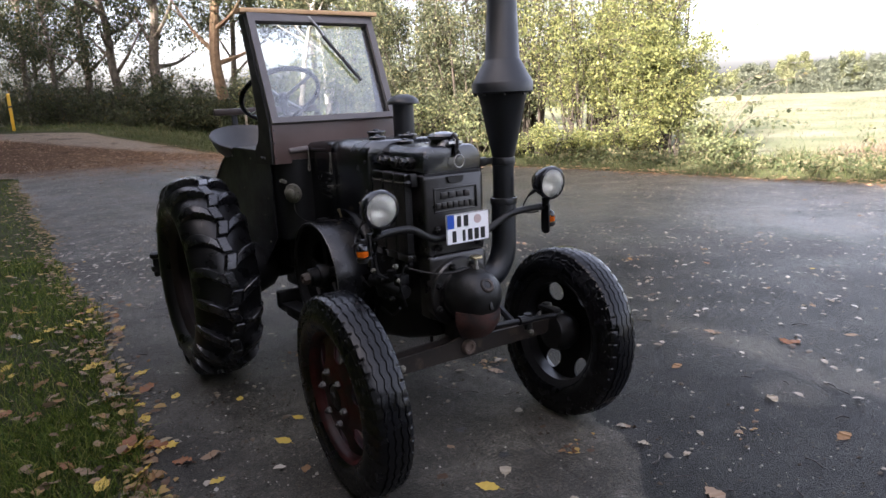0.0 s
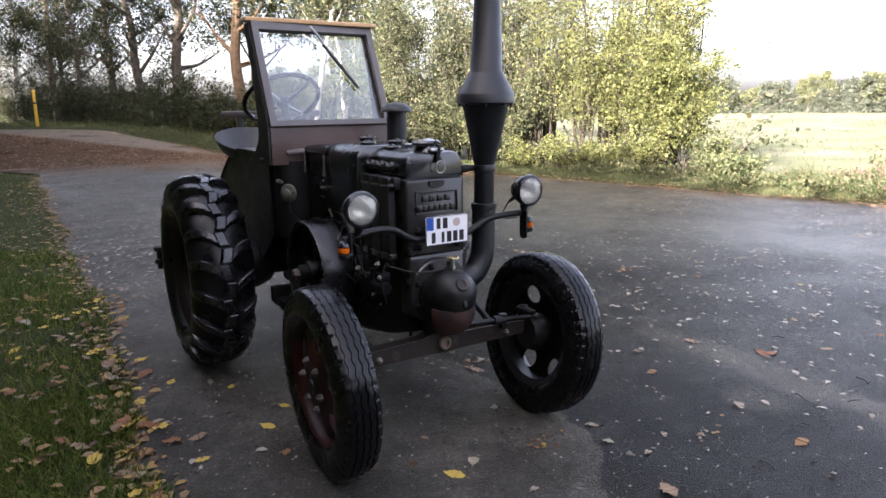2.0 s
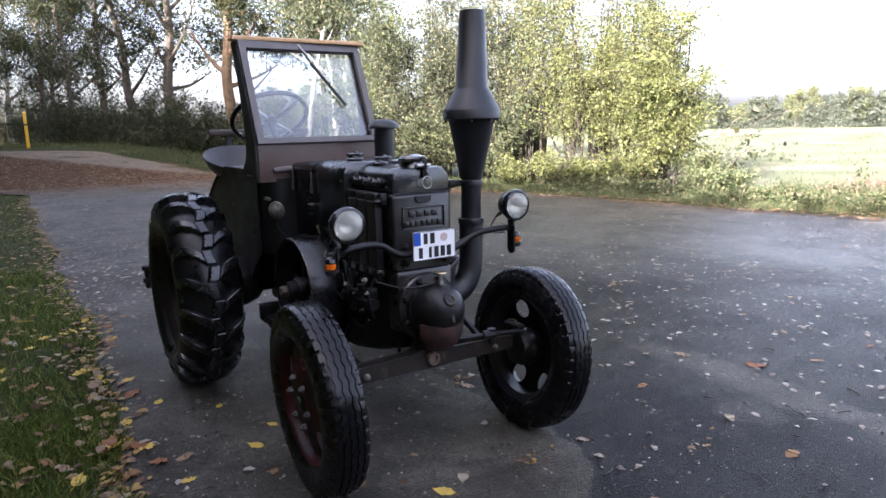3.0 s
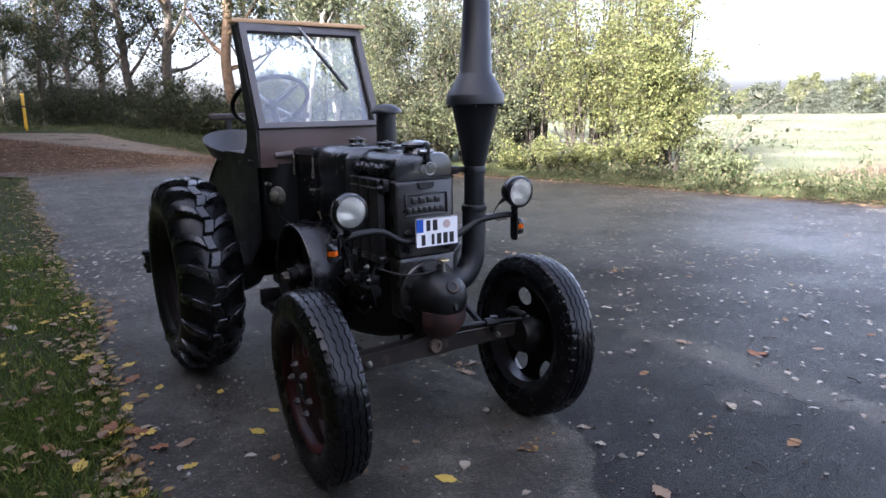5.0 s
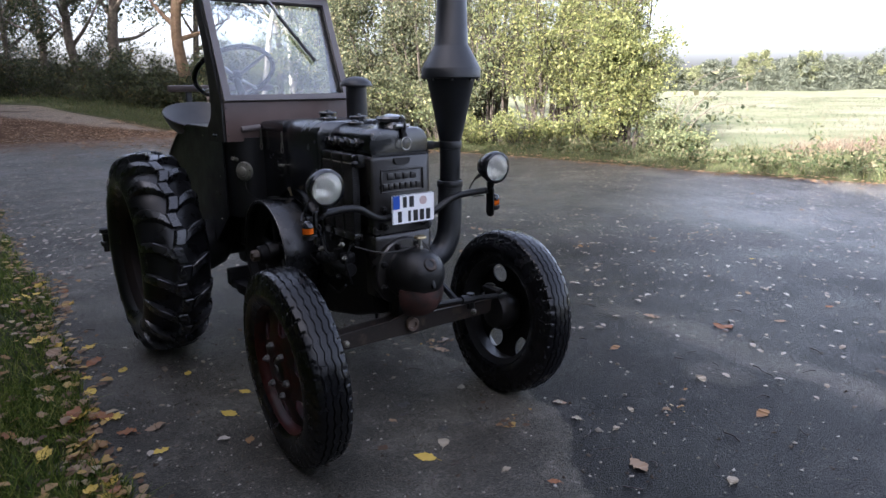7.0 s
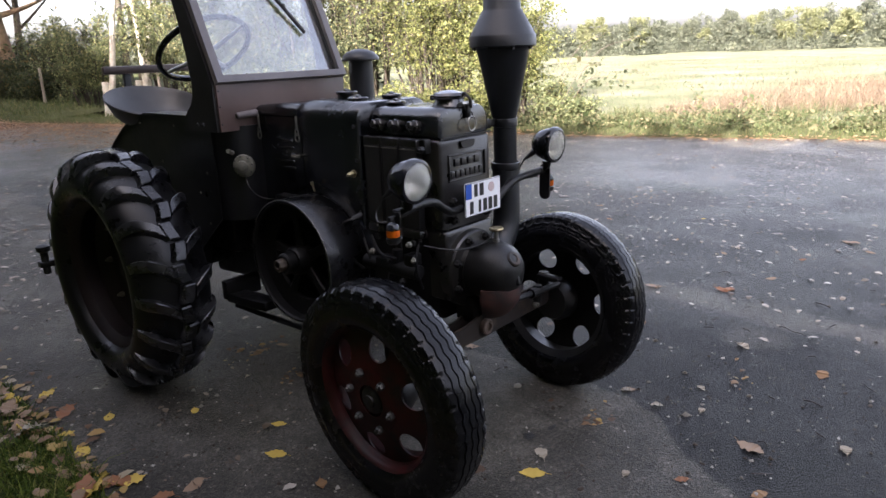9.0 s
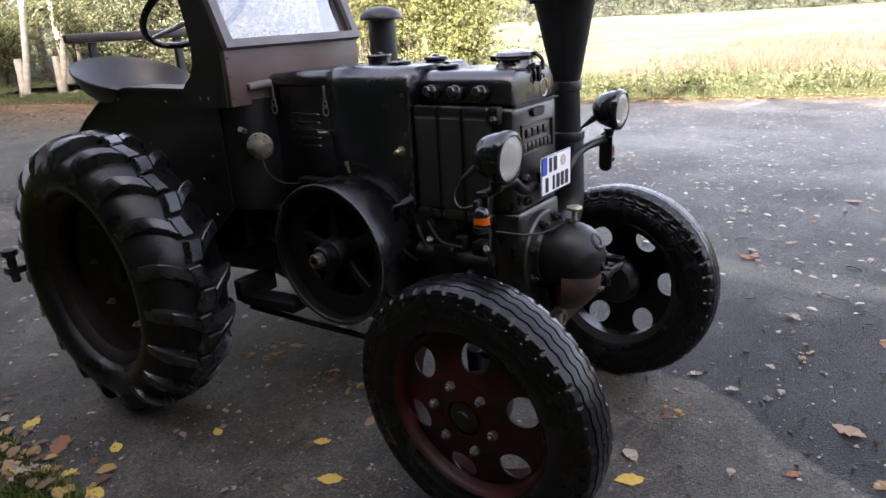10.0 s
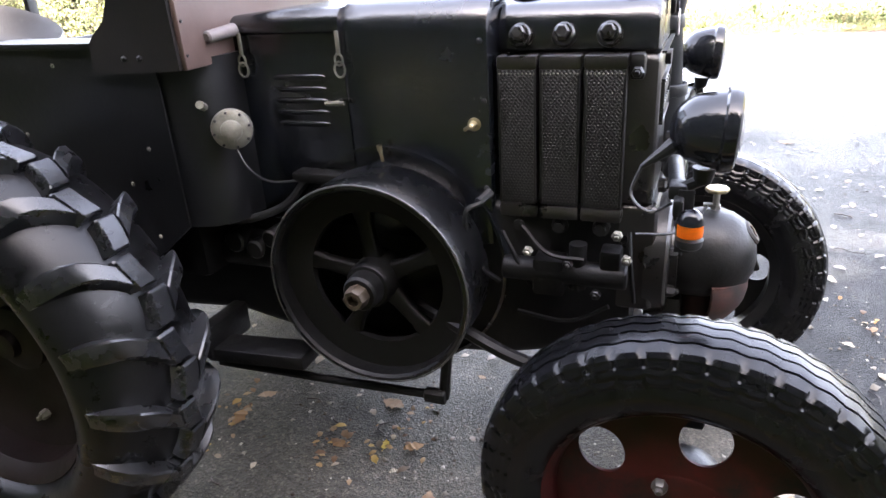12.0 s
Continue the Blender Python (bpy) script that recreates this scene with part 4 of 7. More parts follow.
marker_post(*POST)
for k, (x, y) in enumerate(((9.0, 28.4), (8.0, 33.0), (7.0, 38.0), (10.3, 22.2))):
    t = thing("fence_post", (x, y, bank_height(x, y) - 0.03), "weathered grey wooden fence post", "post", "fence posts")
    bm = bmesh.new()
    rod(bm, (0, 0, -0.1), (0.03, 0.02, 1.25), 0.055, 0.05, 9, 0.01)
    part("stake", bm, FENCEWOOD, t)

# woods behind the field
def far_woods():
    """A woodland edge of many single crowns, tall and low, some of them paler."""
    r = np.random.default_rng(5)
    dark, pale, slim = [], [], []
    for k in range(210):
        az = radians(-14 + 80 * (k + r.uniform()) / 210)
        d = r.uniform(122, 160)
        h = r.uniform(4.6, 8.2) * (1.0 + 0.12 * math.sin(az * 9))
        wide = h * r.uniform(0.20, 0.34)
        kind = r.uniform()
        for _ in range(20):
            q = r.normal(size=3)
            q /= np.linalg.norm(q)
            c = np.array([d * math.cos(az), d * math.sin(az), h * 0.56]) + q * np.array([wide, wide, h * 0.34]) * r.uniform(0.5, 1.0)
            leaf = r.normal(size=(90, 3))
            leaf /= np.linalg.norm(leaf, axis=1)[:, None]
            (pale if kind > 0.72 else dark if kind > 0.08 else slim).append(c + leaf * h * 0.10 * r.uniform(0.3, 1.2, (90, 1)))
        under = np.array([d * math.cos(az), d * math.sin(az), h * 0.22]) + r.normal(size=(420, 3)) * np.array([wide, wide, h * 0.13])
        dark.append(under)
    for name, cs, mat, label in (("far_woods", dark + slim, LEAF_FAR, "green woodland edge beyond the field, haze put into its colour"), ("pale_far_woods", pale, LEAF_FARYELLOW, "paler yellowing trees of the woodland edge")):
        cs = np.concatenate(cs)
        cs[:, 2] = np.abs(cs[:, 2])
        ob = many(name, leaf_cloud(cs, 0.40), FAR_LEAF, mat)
        tagged(ob, label, "woods", kind="stuff")


far_woods()
limb_tree("birch", (110.0, 61.2), 6.2, 0.13, PALEBARK, LEAF_FARYELLOW, "lone pale-trunked birch with yellow leaves at the field edge", "tree", (0.6, 0.2), 0.3, 9, (1.6, 0.6, 1), 5000, 0.24, 0.35, 91, 40)
limb_tree("field_tree", (110, 63.7), 5.6, 0.11, BARK, LEAF_FARYELLOW, "young yellow-green tree at the field edge", "tree", (0.3, 0.2), 0.3, 8, (1.6, 0.6, 1), 4500, 0.24, 0.3, 92, 40)

# unseen dense tree rows added on the near side to shade the road
ROWS = [(-5.4 + 0.5 * math.sin(k * 2.3), -9.0 + 2.9 * k, (8.8 if k < 4 else 8.0) + 0.5 * math.sin(k * 1.7)) for k in range(10)] + [(-8.6 + 0.6 * math.sin(k * 1.9), -11.0 + 3.4 * k, (9.9 if k < 4 else 9.0) + 0.6 * math.sin(k * 2.9)) for k in range(9)]
ROWS += [(-7.5 + 1.2 * math.sin(k * 2.1), 25.0 + 5.0 * k, 13.5 + math.sin(k)) for k in range(8)] + [(-6.5, 19.5, 11.5), (-6.8, 22.6, 12.0), (-5.8, 27.2, 12.5)]
for k, (x, y, h) in enumerate(ROWS):
    limb_tree("unseen_shade_tree", (x, y), h, 0.22, BARK, LEAF_SHADE, "densely leaved tree out of view, added to block light", "tree", (0.2, 0.1), 0.12, 12, (2.9, 0.7, 1), 13500, 0.46, 0.04, 120 + k, 130, "trees along the near side", -1.7)

# unseen trees added to close the road behind the viewer and darken reflections
for k, (x, y, h) in enumerate(((-3.2, -12.6, 5.0), (-0.4, -13.2, 4.4), (2.4, -12.8, 4.6), (5.2, -13.6, 4.2), (8.0, -13.4, 4.0))):
    limb_tree("unseen_shade_tree", (x, y), h, 0.16, BARK, LEAF_SHADE, "densely leaved tree out of view, added to block light", "tree", (0.1, 0.1), 0.12, 12, (1.9, 0.7, 1), 7000, 0.36, 0.05, 160 + k, 90, "trees behind the bend")


# ---- the tractor ----
X0, Y0 = 1.94, 3.5
tractor = thing("tractor", (X0, Y0, 0), "vintage black single-cylinder farm tractor parked on the asphalt road", "tractor")


def L(x, y, z):
    return Vector((x, y - Y0, z))


def at(x, y, z):
    return Matrix.Translation(L(x, y, z))


FRONT_OFF = 0.018   # the front castings sit a little off the middle line


def LF(x, y, z):
    return L(x + FRONT_OFF, y, z)


def at_front(x, y, z):
    return at(x + FRONT_OFF, y, z)


SIDE = Matrix(((0, 0, -1, 0), (-1, 0, 0, 0), (0, 1, 0, 0), (0, 0, 0, 1)))     # local x forward, y up, z out to the right-hand side of the tractor
FRONT = Matrix(((1, 0, 0, 0), (0, 0, -1, 0), (0, 1, 0, 0), (0, 0, 0, 1)))     # local x across, y up, z forward


def wheel_pose(x, y, z, yaw=0.0, camber=0.0, mirror=False):
    """Wheel space: x axis points outwards, away from the tractor."""
    m = Matrix.Translation(L(x, y, z)) @ Matrix.Rotation(radians(yaw), 4, "Z")
    return m @ Matrix.Rotation(radians(180 if not mirror else 0), 4, "Z") @ Matrix.Rotation(radians(camber), 4, "Y")


AXLE = Matrix(((0, 0, 1, 0), (1, 0, 0, 0), (0, 1, 0, 0), (0, 0, 0, 1)))       # lathe axis z to wheel axis x


def interp(points, n):
    xs = np.array(points, float)
    d = np.r_[0, np.cumsum(np.hypot(*np.diff(xs, axis=0).T))]
    q = np.linspace(0, d[-1], n)
    return np.stack([np.interp(q, d, xs[:, 0]), np.interp(q, d, xs[:, 1])], 1)


def front_tyre_mesh():
    """Ribbed tyre: four zigzag grooves cut square into the tread, notched shoulder blocks, a fine rim line on the sidewall."""
    half = [(0.058, 0.272), (0.070, 0.279), (0.088, 0.299), (0.097, 0.326), (0.0955, 0.357), (0.089, 0.386), (0.080, 0.408)]
    wall = [tuple(p)[:2] for p in curve_points([(a, b, 0) for a, b in half], 4)]
    wall = [p for p in wall if p[1] < 0.349] + [tuple(p) for p in interp([q for q in wall if q[1] > 0.345], 24)] + [(0.079, 0.412)]
    tread = []
    edges = (-0.072, -0.046, -0.0155, 0.0155, 0.046, 0.072)
    for a, b in zip(edges, edges[1:]):
        if a > -0.07:
            tread += [(a - 0.0026, 1), (a + 0.0026, 1)]
        lo, hi = a + (0.0034 if a > -0.07 else 0), b - (0.0034 if b < 0.07 else 0)
        tread += [(lo, 0), (lo + 0.0012, 0), ((lo + hi) / 2, 0), (hi - 0.0012, 0), (hi, 0)]
    crown = lambda x: 0.4325 - 0.011 * (abs(x) / 0.072) ** 2.6
    cols = [(-x, r, 0, 0) for x, r in wall] + [(x, crown(x), cut, 1) for x, cut in tread] + [(x, r, 0, 0) for x, r in wall[::-1]]
    per, blocks = 10, 46
    n = per * blocks
    verts = []
    for i in range(n):
        th = 2 * math.pi * i / n
        saw = abs(((i * 46 / n) % 1) * 2 - 1) * 2 - 1
        k = i % per
        worn = 0.0007 * math.sin(th * 5 + 1)
        bow = abs(k - 5.5) / 4.5
        for x, r, cut, top in cols:
            if top:
                fade = 1 - min(abs(x) / 0.072, 1) ** 6
                x2, r2 = x + 0.0042 * saw * fade, r - 0.009 * cut + worn
                if abs(x) > 0.055 and k in (0, 1):
                    r2 -= 0.006 if abs(x) > 0.065 else 0.003
            else:
                x2, r2 = x, r
                depth = 0.0
                if 0.394 < r < 0.411:
                    depth = 0.0048 if k in (0, 1) else 0.0008
                elif 0.350 < r <= 0.394:
                    depth = 0.0020 + 0.0018 * math.sin((r - 0.350) / 0.044 * 5.0 * math.pi - 2.6 * bow * bow) if k not in (0, 1) else 0.0004
                if abs(r - 0.352) < 0.0035:
                    depth = -0.0018
                x2 = x - math.copysign(depth, x)
            verts.append((x2, r2 * math.cos(th), r2 * math.sin(th)))
    c = len(cols)
    faces = [(i * c + j, ((i + 1) % n) * c + j, ((i + 1) % n) * c + j + 1, i * c + j + 1) for i in range(n) for j in range(c - 1)]
    me = bpy.data.meshes.new("tyre")
    me.from_pydata(verts, [], faces)
    me.materials.append(RUBBER)
    me.polygons.foreach_set("use_smooth", [True] * len(me.polygons))
    me.set_sharp_from_angle(angle=radians(28))
    return me


def disc_with_holes(bm, m, holes, hole_r, at_r, rad_in, rad_out, dish, thick=0.007, seg=72):
    """A dished wheel disc with round holes, built of a ring grid whose cells bend round each hole."""
    def surf(r, a, off):
        return m @ Vector((dish(r) + off, r * math.cos(a), r * math.sin(a)))
    per = seg // holes
    for side in (0.0, -thick):
        for h in range(holes):
            a0 = 2 * math.pi * h / holes
            half = math.pi / holes
            border, hole = [], []
            for i in range(per):
                border.append((rad_out, a0 - half + 2 * half * i / per))
            for i in range(8):
                border.append((rad_out + (rad_in - rad_out) * i / 8, a0 + half))
            for i in range(per):
                border.append((rad_in, a0 + half - 2 * half * i / per))
            for i in range(8):
                border.append((rad_in + (rad_out - rad_in) * i / 8, a0 - half))
            for r, a in border:
                dy, dx = r * math.sin(a - a0), r * math.cos(a - a0) - at_r
                q = math.atan2(dy, dx)
                hole.append((math.hypot(at_r + hole_r * math.cos(q), hole_r * math.sin(q)), a0 + math.atan2(hole_r * math.sin(q), at_r + hole_r * math.cos(q))))
            lines = []
            for s in (0, 0.34, 0.67, 1):
                lines.append([bm.verts.new(surf(b[0] + (c[0] - b[0]) * s, b[1] + (c[1] - b[1]) * s, side)) for b, c in zip(border, hole)])
            if side == 0.0:
                lip = [bm.verts.new(surf(c[0], c[1], -thick)) for c in hole]
                lines.append(lip)
            for p, q in zip(lines, lines[1:]):
                for i in range(len(p)):
                    bm.faces.new((p[i], p[(i + 1) % len(p)], q[(i + 1) % len(p)], q[i]))
    bmesh.ops.remove_doubles(bm, verts=bm.verts[:], dist=0.0004)
    return bm


def nut(bm, m, r=0.016, h=0.02):
    lathe(bm, [(r, 0), (r, h * 0.75), (r * 0.75, h)], m, 6)
    lathe(bm, [(r * 0.5, h), (r * 0.5, h * 1.35), (r * 0.35, h * 1.5)], m, 8)
    return bm


FRONT_TYRE = front_tyre_mesh()


def front_wheel(m, mirror):
    bm = bmesh.new()
    dish = lambda r: 0.028 + 0.040 * max(0.0, min(1, (0.260 - r) / 0.13)) ** 1.0 * 0.9
    disc_with_holes(bm, Matrix(), 6, 0.0495, 0.2095, 0.128, 0.262, dish)
    lathe(bm, [(0.129, 0.061), (0.122, 0.066), (0.075, 0.067), (0.062, 0.072), (0.060, 0.055)], AXLE, 40, False)
    for v in bm.verts:
        v.co = Matrix.Rotation(radians(19.7 if not mirror else -2), 4, "X") @ v.co
    m = m @ Matrix.Diagonal((0.93, 0.975, 0.975, 1))
    # the far wheel is drawn in near-black iron instead of the red paint
    wheel = part("front_wheel", bm, DEEPIRON if mirror else DARKRED, tractor, "near-black steel disc wheel with round holes" if mirror else "dark red steel disc wheel with round holes")
    wheel.matrix_local = m
    bm = bmesh.new()
    lathe(bm, [(0.261, 0.024), (0.265, 0.05), (0.273, 0.066), (0.281, 0.074), (0.288, 0.07), (0.282, 0.064), (0.270, 0.05), (0.258, 0.03), (0.258, -0.05), (0.273, -0.064), (0.288, -0.072), (0.282, -0.077), (0.270, -0.066), (0.252, -0.05), (0.252, 0.02)], AXLE, 56, False)
    part("rim", bm, DARKRED if not mirror else IRON, wheel, "dark red steel rim" if not mirror else "near-black steel rim")
    ob = new("tyre", FRONT_TYRE)
    ob.parent = wheel
    tagged(ob, "black ribbed rubber tyre with zigzag grooves")
    bm = bmesh.new()
    lathe(bm, [(0.052, 0.05), (0.052, 0.070), (0.046, 0.075), (0.026, 0.077), (0.024, 0.084), (0.012, 0.086)], AXLE, 24)
    part("hub_cap", bm, IRON, wheel)
    bm = bmesh.new()
    lathe(bm, [(0.05, -0.10), (0.085, -0.09), (0.10, -0.05), (0.10, 0.0), (0.07, 0.05)], AXLE, 28)
    part("brake_hub", bm, IRON, wheel)
    for i in range(6):
        a = radians(60 * i + 50)
        bm = bmesh.new()
        nut(bm, Matrix.Translation((0.070, 0.110 * math.cos(a), 0.110 * math.sin(a))) @ AXLE)
        part("wheel_nut", bm, WORNSTEEL, wheel, "dull bare steel wheel nut")
    return wheel


front_wheel(wheel_pose(-0.617, 2.697, 0.425, -2.0, 2.6), False)
front_wheel(wheel_pose(0.570, 2.707, 0.420, -2.0, 5.0, True), True)


def rear_tyre_mesh():
    bm = bmesh.new()
    half = [(0.098, 0.376), (0.112, 0.384), (0.138, 0.404), (0.154, 0.437), (0.153, 0.475), (0.136, 0.517), (0.105, 0.548), (0.06, 0.572), (0.03, 0.582), (0, 0.585)]
    prof = [tuple(p)[:2] for p in curve_points([(a, b, 0) for a, b in half], 3)]
    prof = prof + [(-x, r) for x, r in prof[-2::-1]]
    lathe(bm, [(r, x) for x, r in prof], AXLE, 96, False)

    me = finish("tyre", bm, OLDRUBBER, 32)
    return me


def lug_mesh(s):
    """One tread bar: an arched bar over the shoulder and a stepped block in the middle of the tread."""
    bm = bmesh.new()
    # across, along the tread, radius of the top, radius of the foot, width
    bar = [(0.1530, 0.064, 0.458, 0.442, 0.040), (0.1535, 0.066, 0.488, 0.455, 0.052), (0.1470, 0.066, 0.528, 0.475, 0.060), (0.1320, 0.063, 0.569, 0.505, 0.061), (0.110, 0.056, 0.595, 0.535, 0.060), (0.085, 0.042, 0.609, 0.555, 0.060), (0.056, 0.018, 0.617, 0.565, 0.062), (0.034, -0.006, 0.6195, 0.57, 0.064)]
    rings = []
    for i, (x, a, top, foot, w) in enumerate(bar):
        lean = 0.10 * w * min(i / 5, 1)
        back = (0.010, 0.018, 0.012, 0.006, 0, 0, 0, 0)[i]
        ring = []
        for side, rr, k in ((-1, foot, 0.64), (-1, top - 0.005, 0.50), (-0.82, top, 0.48), (0.82, top, 0.48), (1, top - 0.005, 0.50), (1, foot, 0.64)):
            ang = (a + side * w * k) / 0.61
            ring.append(Vector((s * (x + side * lean - (back if rr == foot else 0)), rr * math.cos(ang), rr * math.sin(ang))))
        rings.append(ring[::-1] if s > 0 else ring)
    loft(bm, rings)
    rings = []
    for a, mid in ((0.036, 0.014), (0.030, 0.014), (-0.01, 0.008), (-0.046, -0.001), (-0.052, -0.002)):
        end = a in (0.036, -0.052)
        ang = a / 0.61
        ring = []
        for dx, rr in ((-0.030, 0.572), (-0.023, 0.615), (-0.019, 0.6205), (0.019, 0.6205), (0.023, 0.615), (0.030, 0.572)):
            if end:
                dx, rr = dx * 0.96, min(rr, 0.615)
            ring.append(Vector((s * (mid + dx), rr * math.cos(ang), rr * math.sin(ang))))
        rings.append(ring if s > 0 else ring[::-1])
    loft(bm, rings)
    bmesh.ops.recalc_face_normals(bm, faces=bm.faces[:])
    return finish("tread_lug", bm, LUGRUBBER, 32)


LUGS = {s: lug_mesh(s) for s in (1, -1)}
REAR_TYRE = rear_tyre_mesh()


def rear_wheel(m, mirror):
    bm = bmesh.new()
    lathe(bm, [(0.352, 0.02), (0.336, 0.012), (0.305, -0.01), (0.27, -0.028), (0.12, -0.03), (0.10, -0.025), (0.0, -0.025)], AXLE, 48, False)
    m = m @ Matrix.Diagonal((1.17, 0.967, 0.967, 1))
    wheel = part("rear_wheel", bm, SHADEDRED, tractor, "red steel rear wheel disc, shadow put into its dark paint")
    wheel.matrix_local = m
    bm = bmesh.new()
    lathe(bm, [(0.345, 0.02), (0.349, 0.065), (0.368, 0.088), (0.385, 0.104), (0.379, 0.110), (0.362, 0.100), (0.341, 0.075), (0.338, 0.0), (0.338, -0.07), (0.36, -0.095), (0.38, -0.106), (0.372, -0.112), (0.335, -0.085)], AXLE, 64, False)
    part("rim", bm, SHADEDRED, wheel)
    ob = new("tyre", REAR_TYRE)
    ob.parent = wheel
    tagged(ob, "large black lugged tractor tyre with dusty sidewall")
    for k in range(19):
        for s in (1, -1):
            bar = new("tread_lug", LUGS[s])
            bar.parent = wheel
            bar.matrix_local = Matrix.Rotation(math.pi if mirror else 0.0, 4, "Z") @ Matrix.Rotation(2 * math.pi * (k + (0.5 if s > 0 else 0)) / 19, 4, "X")
    bm = bmesh.new()
    lathe(bm, [(0.10, -0.03), (0.098, -0.012), (0.07, 0.0), (0.045, 0.004), (0.04, 0.02), (0.025, 0.024)], AXLE, 28)
    part("hub", bm, SHADEDRED, wheel)
    for i in range(8):
        a = 2 * math.pi * i / 8
        bm = bmesh.new()
        nut(bm, Matrix.Translation((-0.026, 0.262 * math.cos(a), 0.262 * math.sin(a))) @ AXLE, 0.015, 0.02)
        part("wheel_bolt", bm, DULL, wheel, "dull steel bolt")
    return wheel


rear_wheel(wheel_pose(-0.731, 4.415, 0.600), False)
rear_wheel(wheel_pose(0.77, 4.415, 0.600, 0, 0, True), True)


# --- engine, body
def body_section(y0, y1, w0, w1, z0, z1, r, name, mat, label="", end=0.0, bevel=0.0):
    """A length of hood with rounded top corners, running along the tractor."""
    bm = bmesh.new()
    steps = [(0.0, 1.0)] if not bevel else [(0.0, 1 - bevel * 6), (0.25, 1 - bevel * 1.6), (1.0, 1.0)]
    rings = []
    ys = ([y0, y0 + 0.006, y0 + 0.02] if bevel else [y0]) + [y0 + (y1 - y0) * k / 4 for k in range(1, 4)] + ([y1 - 0.02, y1 - 0.006, y1] if end else [y1])
    for y in ys:
        d = 0.0
        if bevel and y < y0 + 0.019:
            d = bevel * (1 if y == y0 else 0.3)
        if end and y > y1 - 0.019:
            d = end * (1 if y == y1 else 0.3)
        rings.append([L(x, y, z) for x, z in rounded(w0 + d, w1 - d, z0, z1 - d, (0.01, r, r, 0.01), 7)])
    loft(bm, rings)
    return part(name, bm, mat, tractor, label, 40)


# front casting and top tank
front = body_section(2.820, 3.20, -0.143, 0.181, 0.895, 1.258, 0.02, "front_housing", FRONTPAINT, "black cast front housing with a raised name panel", 0, 0.012)
body_section(2.823, 3.20, -0.141, 0.179, 1.262, 1.376, 0.062, "water_tank", BLACK, "black rounded top tank", 0.006, 0.02)
body_section(3.203, 3.60, -0.213, 0.225, 0.78, 1.396, 0.075, "engine_hood", BLACK, "satin black rounded engine hood", 0.01, 0.014)
body_section(3.592, 3.955, -0.211, 0.222, 0.80, 1.335, 0.015, "side_box", BLACK, "black box with louvres under a lid")
bm = bmesh.new()
loft(bm, [[L(x, y, z) for x, z in rounded(-0.222, 0.232, 1.329, 1.385 if y < 3.93 else 1.372, (0.004, 0.04, 0.04, 0.004), 7)] for y in (3.59, 3.60, 3.75, 3.93, 3.965)])
part("box_lid", bm, BLACK, tractor, "satin black curved lid")
bm = bmesh.new()
tube(bm, [L(x, 3.592, z) for x, z in rounded(-0.214, 0.226, 1.30, 1.400, (0.0, 0.075, 0.075, 0.0), 7)[6:18]], 0.005, 6, 1)
part("seam_cable", bm, INK, tractor)

# name panel, slot, badge bars
bm = bmesh.new()
for (a, b, c, d) in ((-0.113, 0.121, 1.186, 1.193), (-0.113, 0.121, 1.084, 1.091), (-0.113, -0.106, 1.091, 1.186), (0.114, 0.121, 1.091, 1.186)):
    box(bm, LF((a + b) / 2, 2.817, (c + d) / 2), (b - a, 0.012, d - c), None, 0.002)
part("name_frame", bm, FRONTPAINT, front, "raised cast frame")
for row, (z, xs) in enumerate(((1.159, (-0.062, -0.020, 0.022, 0.064)), (1.113, (-0.090, -0.060, -0.030, 0.0, 0.030, 0.060, 0.090)))):
    for x in xs:
        bm = bmesh.new()
        box(bm, LF(x, 2.817, z), (0.024 if row else 0.030, 0.010, 0.03), None, 0.003)
        part("raised_bar", bm, FRONTPAINT, front)
# black piece set on the casting stands in for the slot's shade
bm = bmesh.new()
loft(bm, [[LF(x, y, z) for x, z in rounded(-0.042, 0.042, 1.212, 1.242, (0.022, 0.004, 0.004, 0.022), 4)] for y in (2.8185, 2.806)])
part("slot", bm, INK, front, "black half-round piece in place of a shaded slot opening")
bm = bmesh.new()
box(bm, LF(0, 2.815, 1.26), (0.318, 0.01, 0.006))
part("seam", bm, INK, front)
# lower front plate and cylinder flange
body_section(2.805, 3.16, -0.140, 0.176, 0.60, 0.893, 0.02, "cylinder_block", FRONTPAINT, "black cast cylinder block", 0, 0.012)
bm = bmesh.new()
lathe(bm, [(0.165, -0.05), (0.165, 0.0), (0.158, 0.008), (0.12, 0.012), (0.118, 0.03), (0.10, 0.035)], at_front(-0.01, 2.78, 0.71) @ FRONT, 40)
flange = part("cylinder_flange", bm, FRONTPAINT, tractor, "round black cylinder head flange")
for i in range(8):
    a = radians(45 * i + 22)
    bm = bmesh.new()
    nut(bm, at_front(-0.01 + 0.14 * math.cos(a), 2.77, 0.71 + 0.14 * math.sin(a)) @ FRONT, 0.016, 0.02)
    part("flange_nut", bm, IRON, flange)
# hot bulb
bm = bmesh.new()
lathe(bm, [(0.105, -0.02), (0.116, 0.02), (0.121, 0.07), (0.117, 0.11), (0.104, 0.145), (0.083, 0.172), (0.055, 0.19), (0.025, 0.198)], at_front(-0.01, 2.757, 0.712) @ FRONT @ Matrix.Rotation(radians(-7), 4, "X"), 36)
bulb = part("hot_bulb", bm, IRON, tractor, "black cast iron hot bulb dome")
bm = bmesh.new()
lathe(bm, [(0.034, -0.02), (0.034, 0.012), (0.028, 0.018), (0.017, 0.018), (0.016, 0.0), (0.0, -0.004)], at_front(-0.012, 2.588, 0.780) @ FRONT @ Matrix.Rotation(radians(-35), 4, "X"), 24)
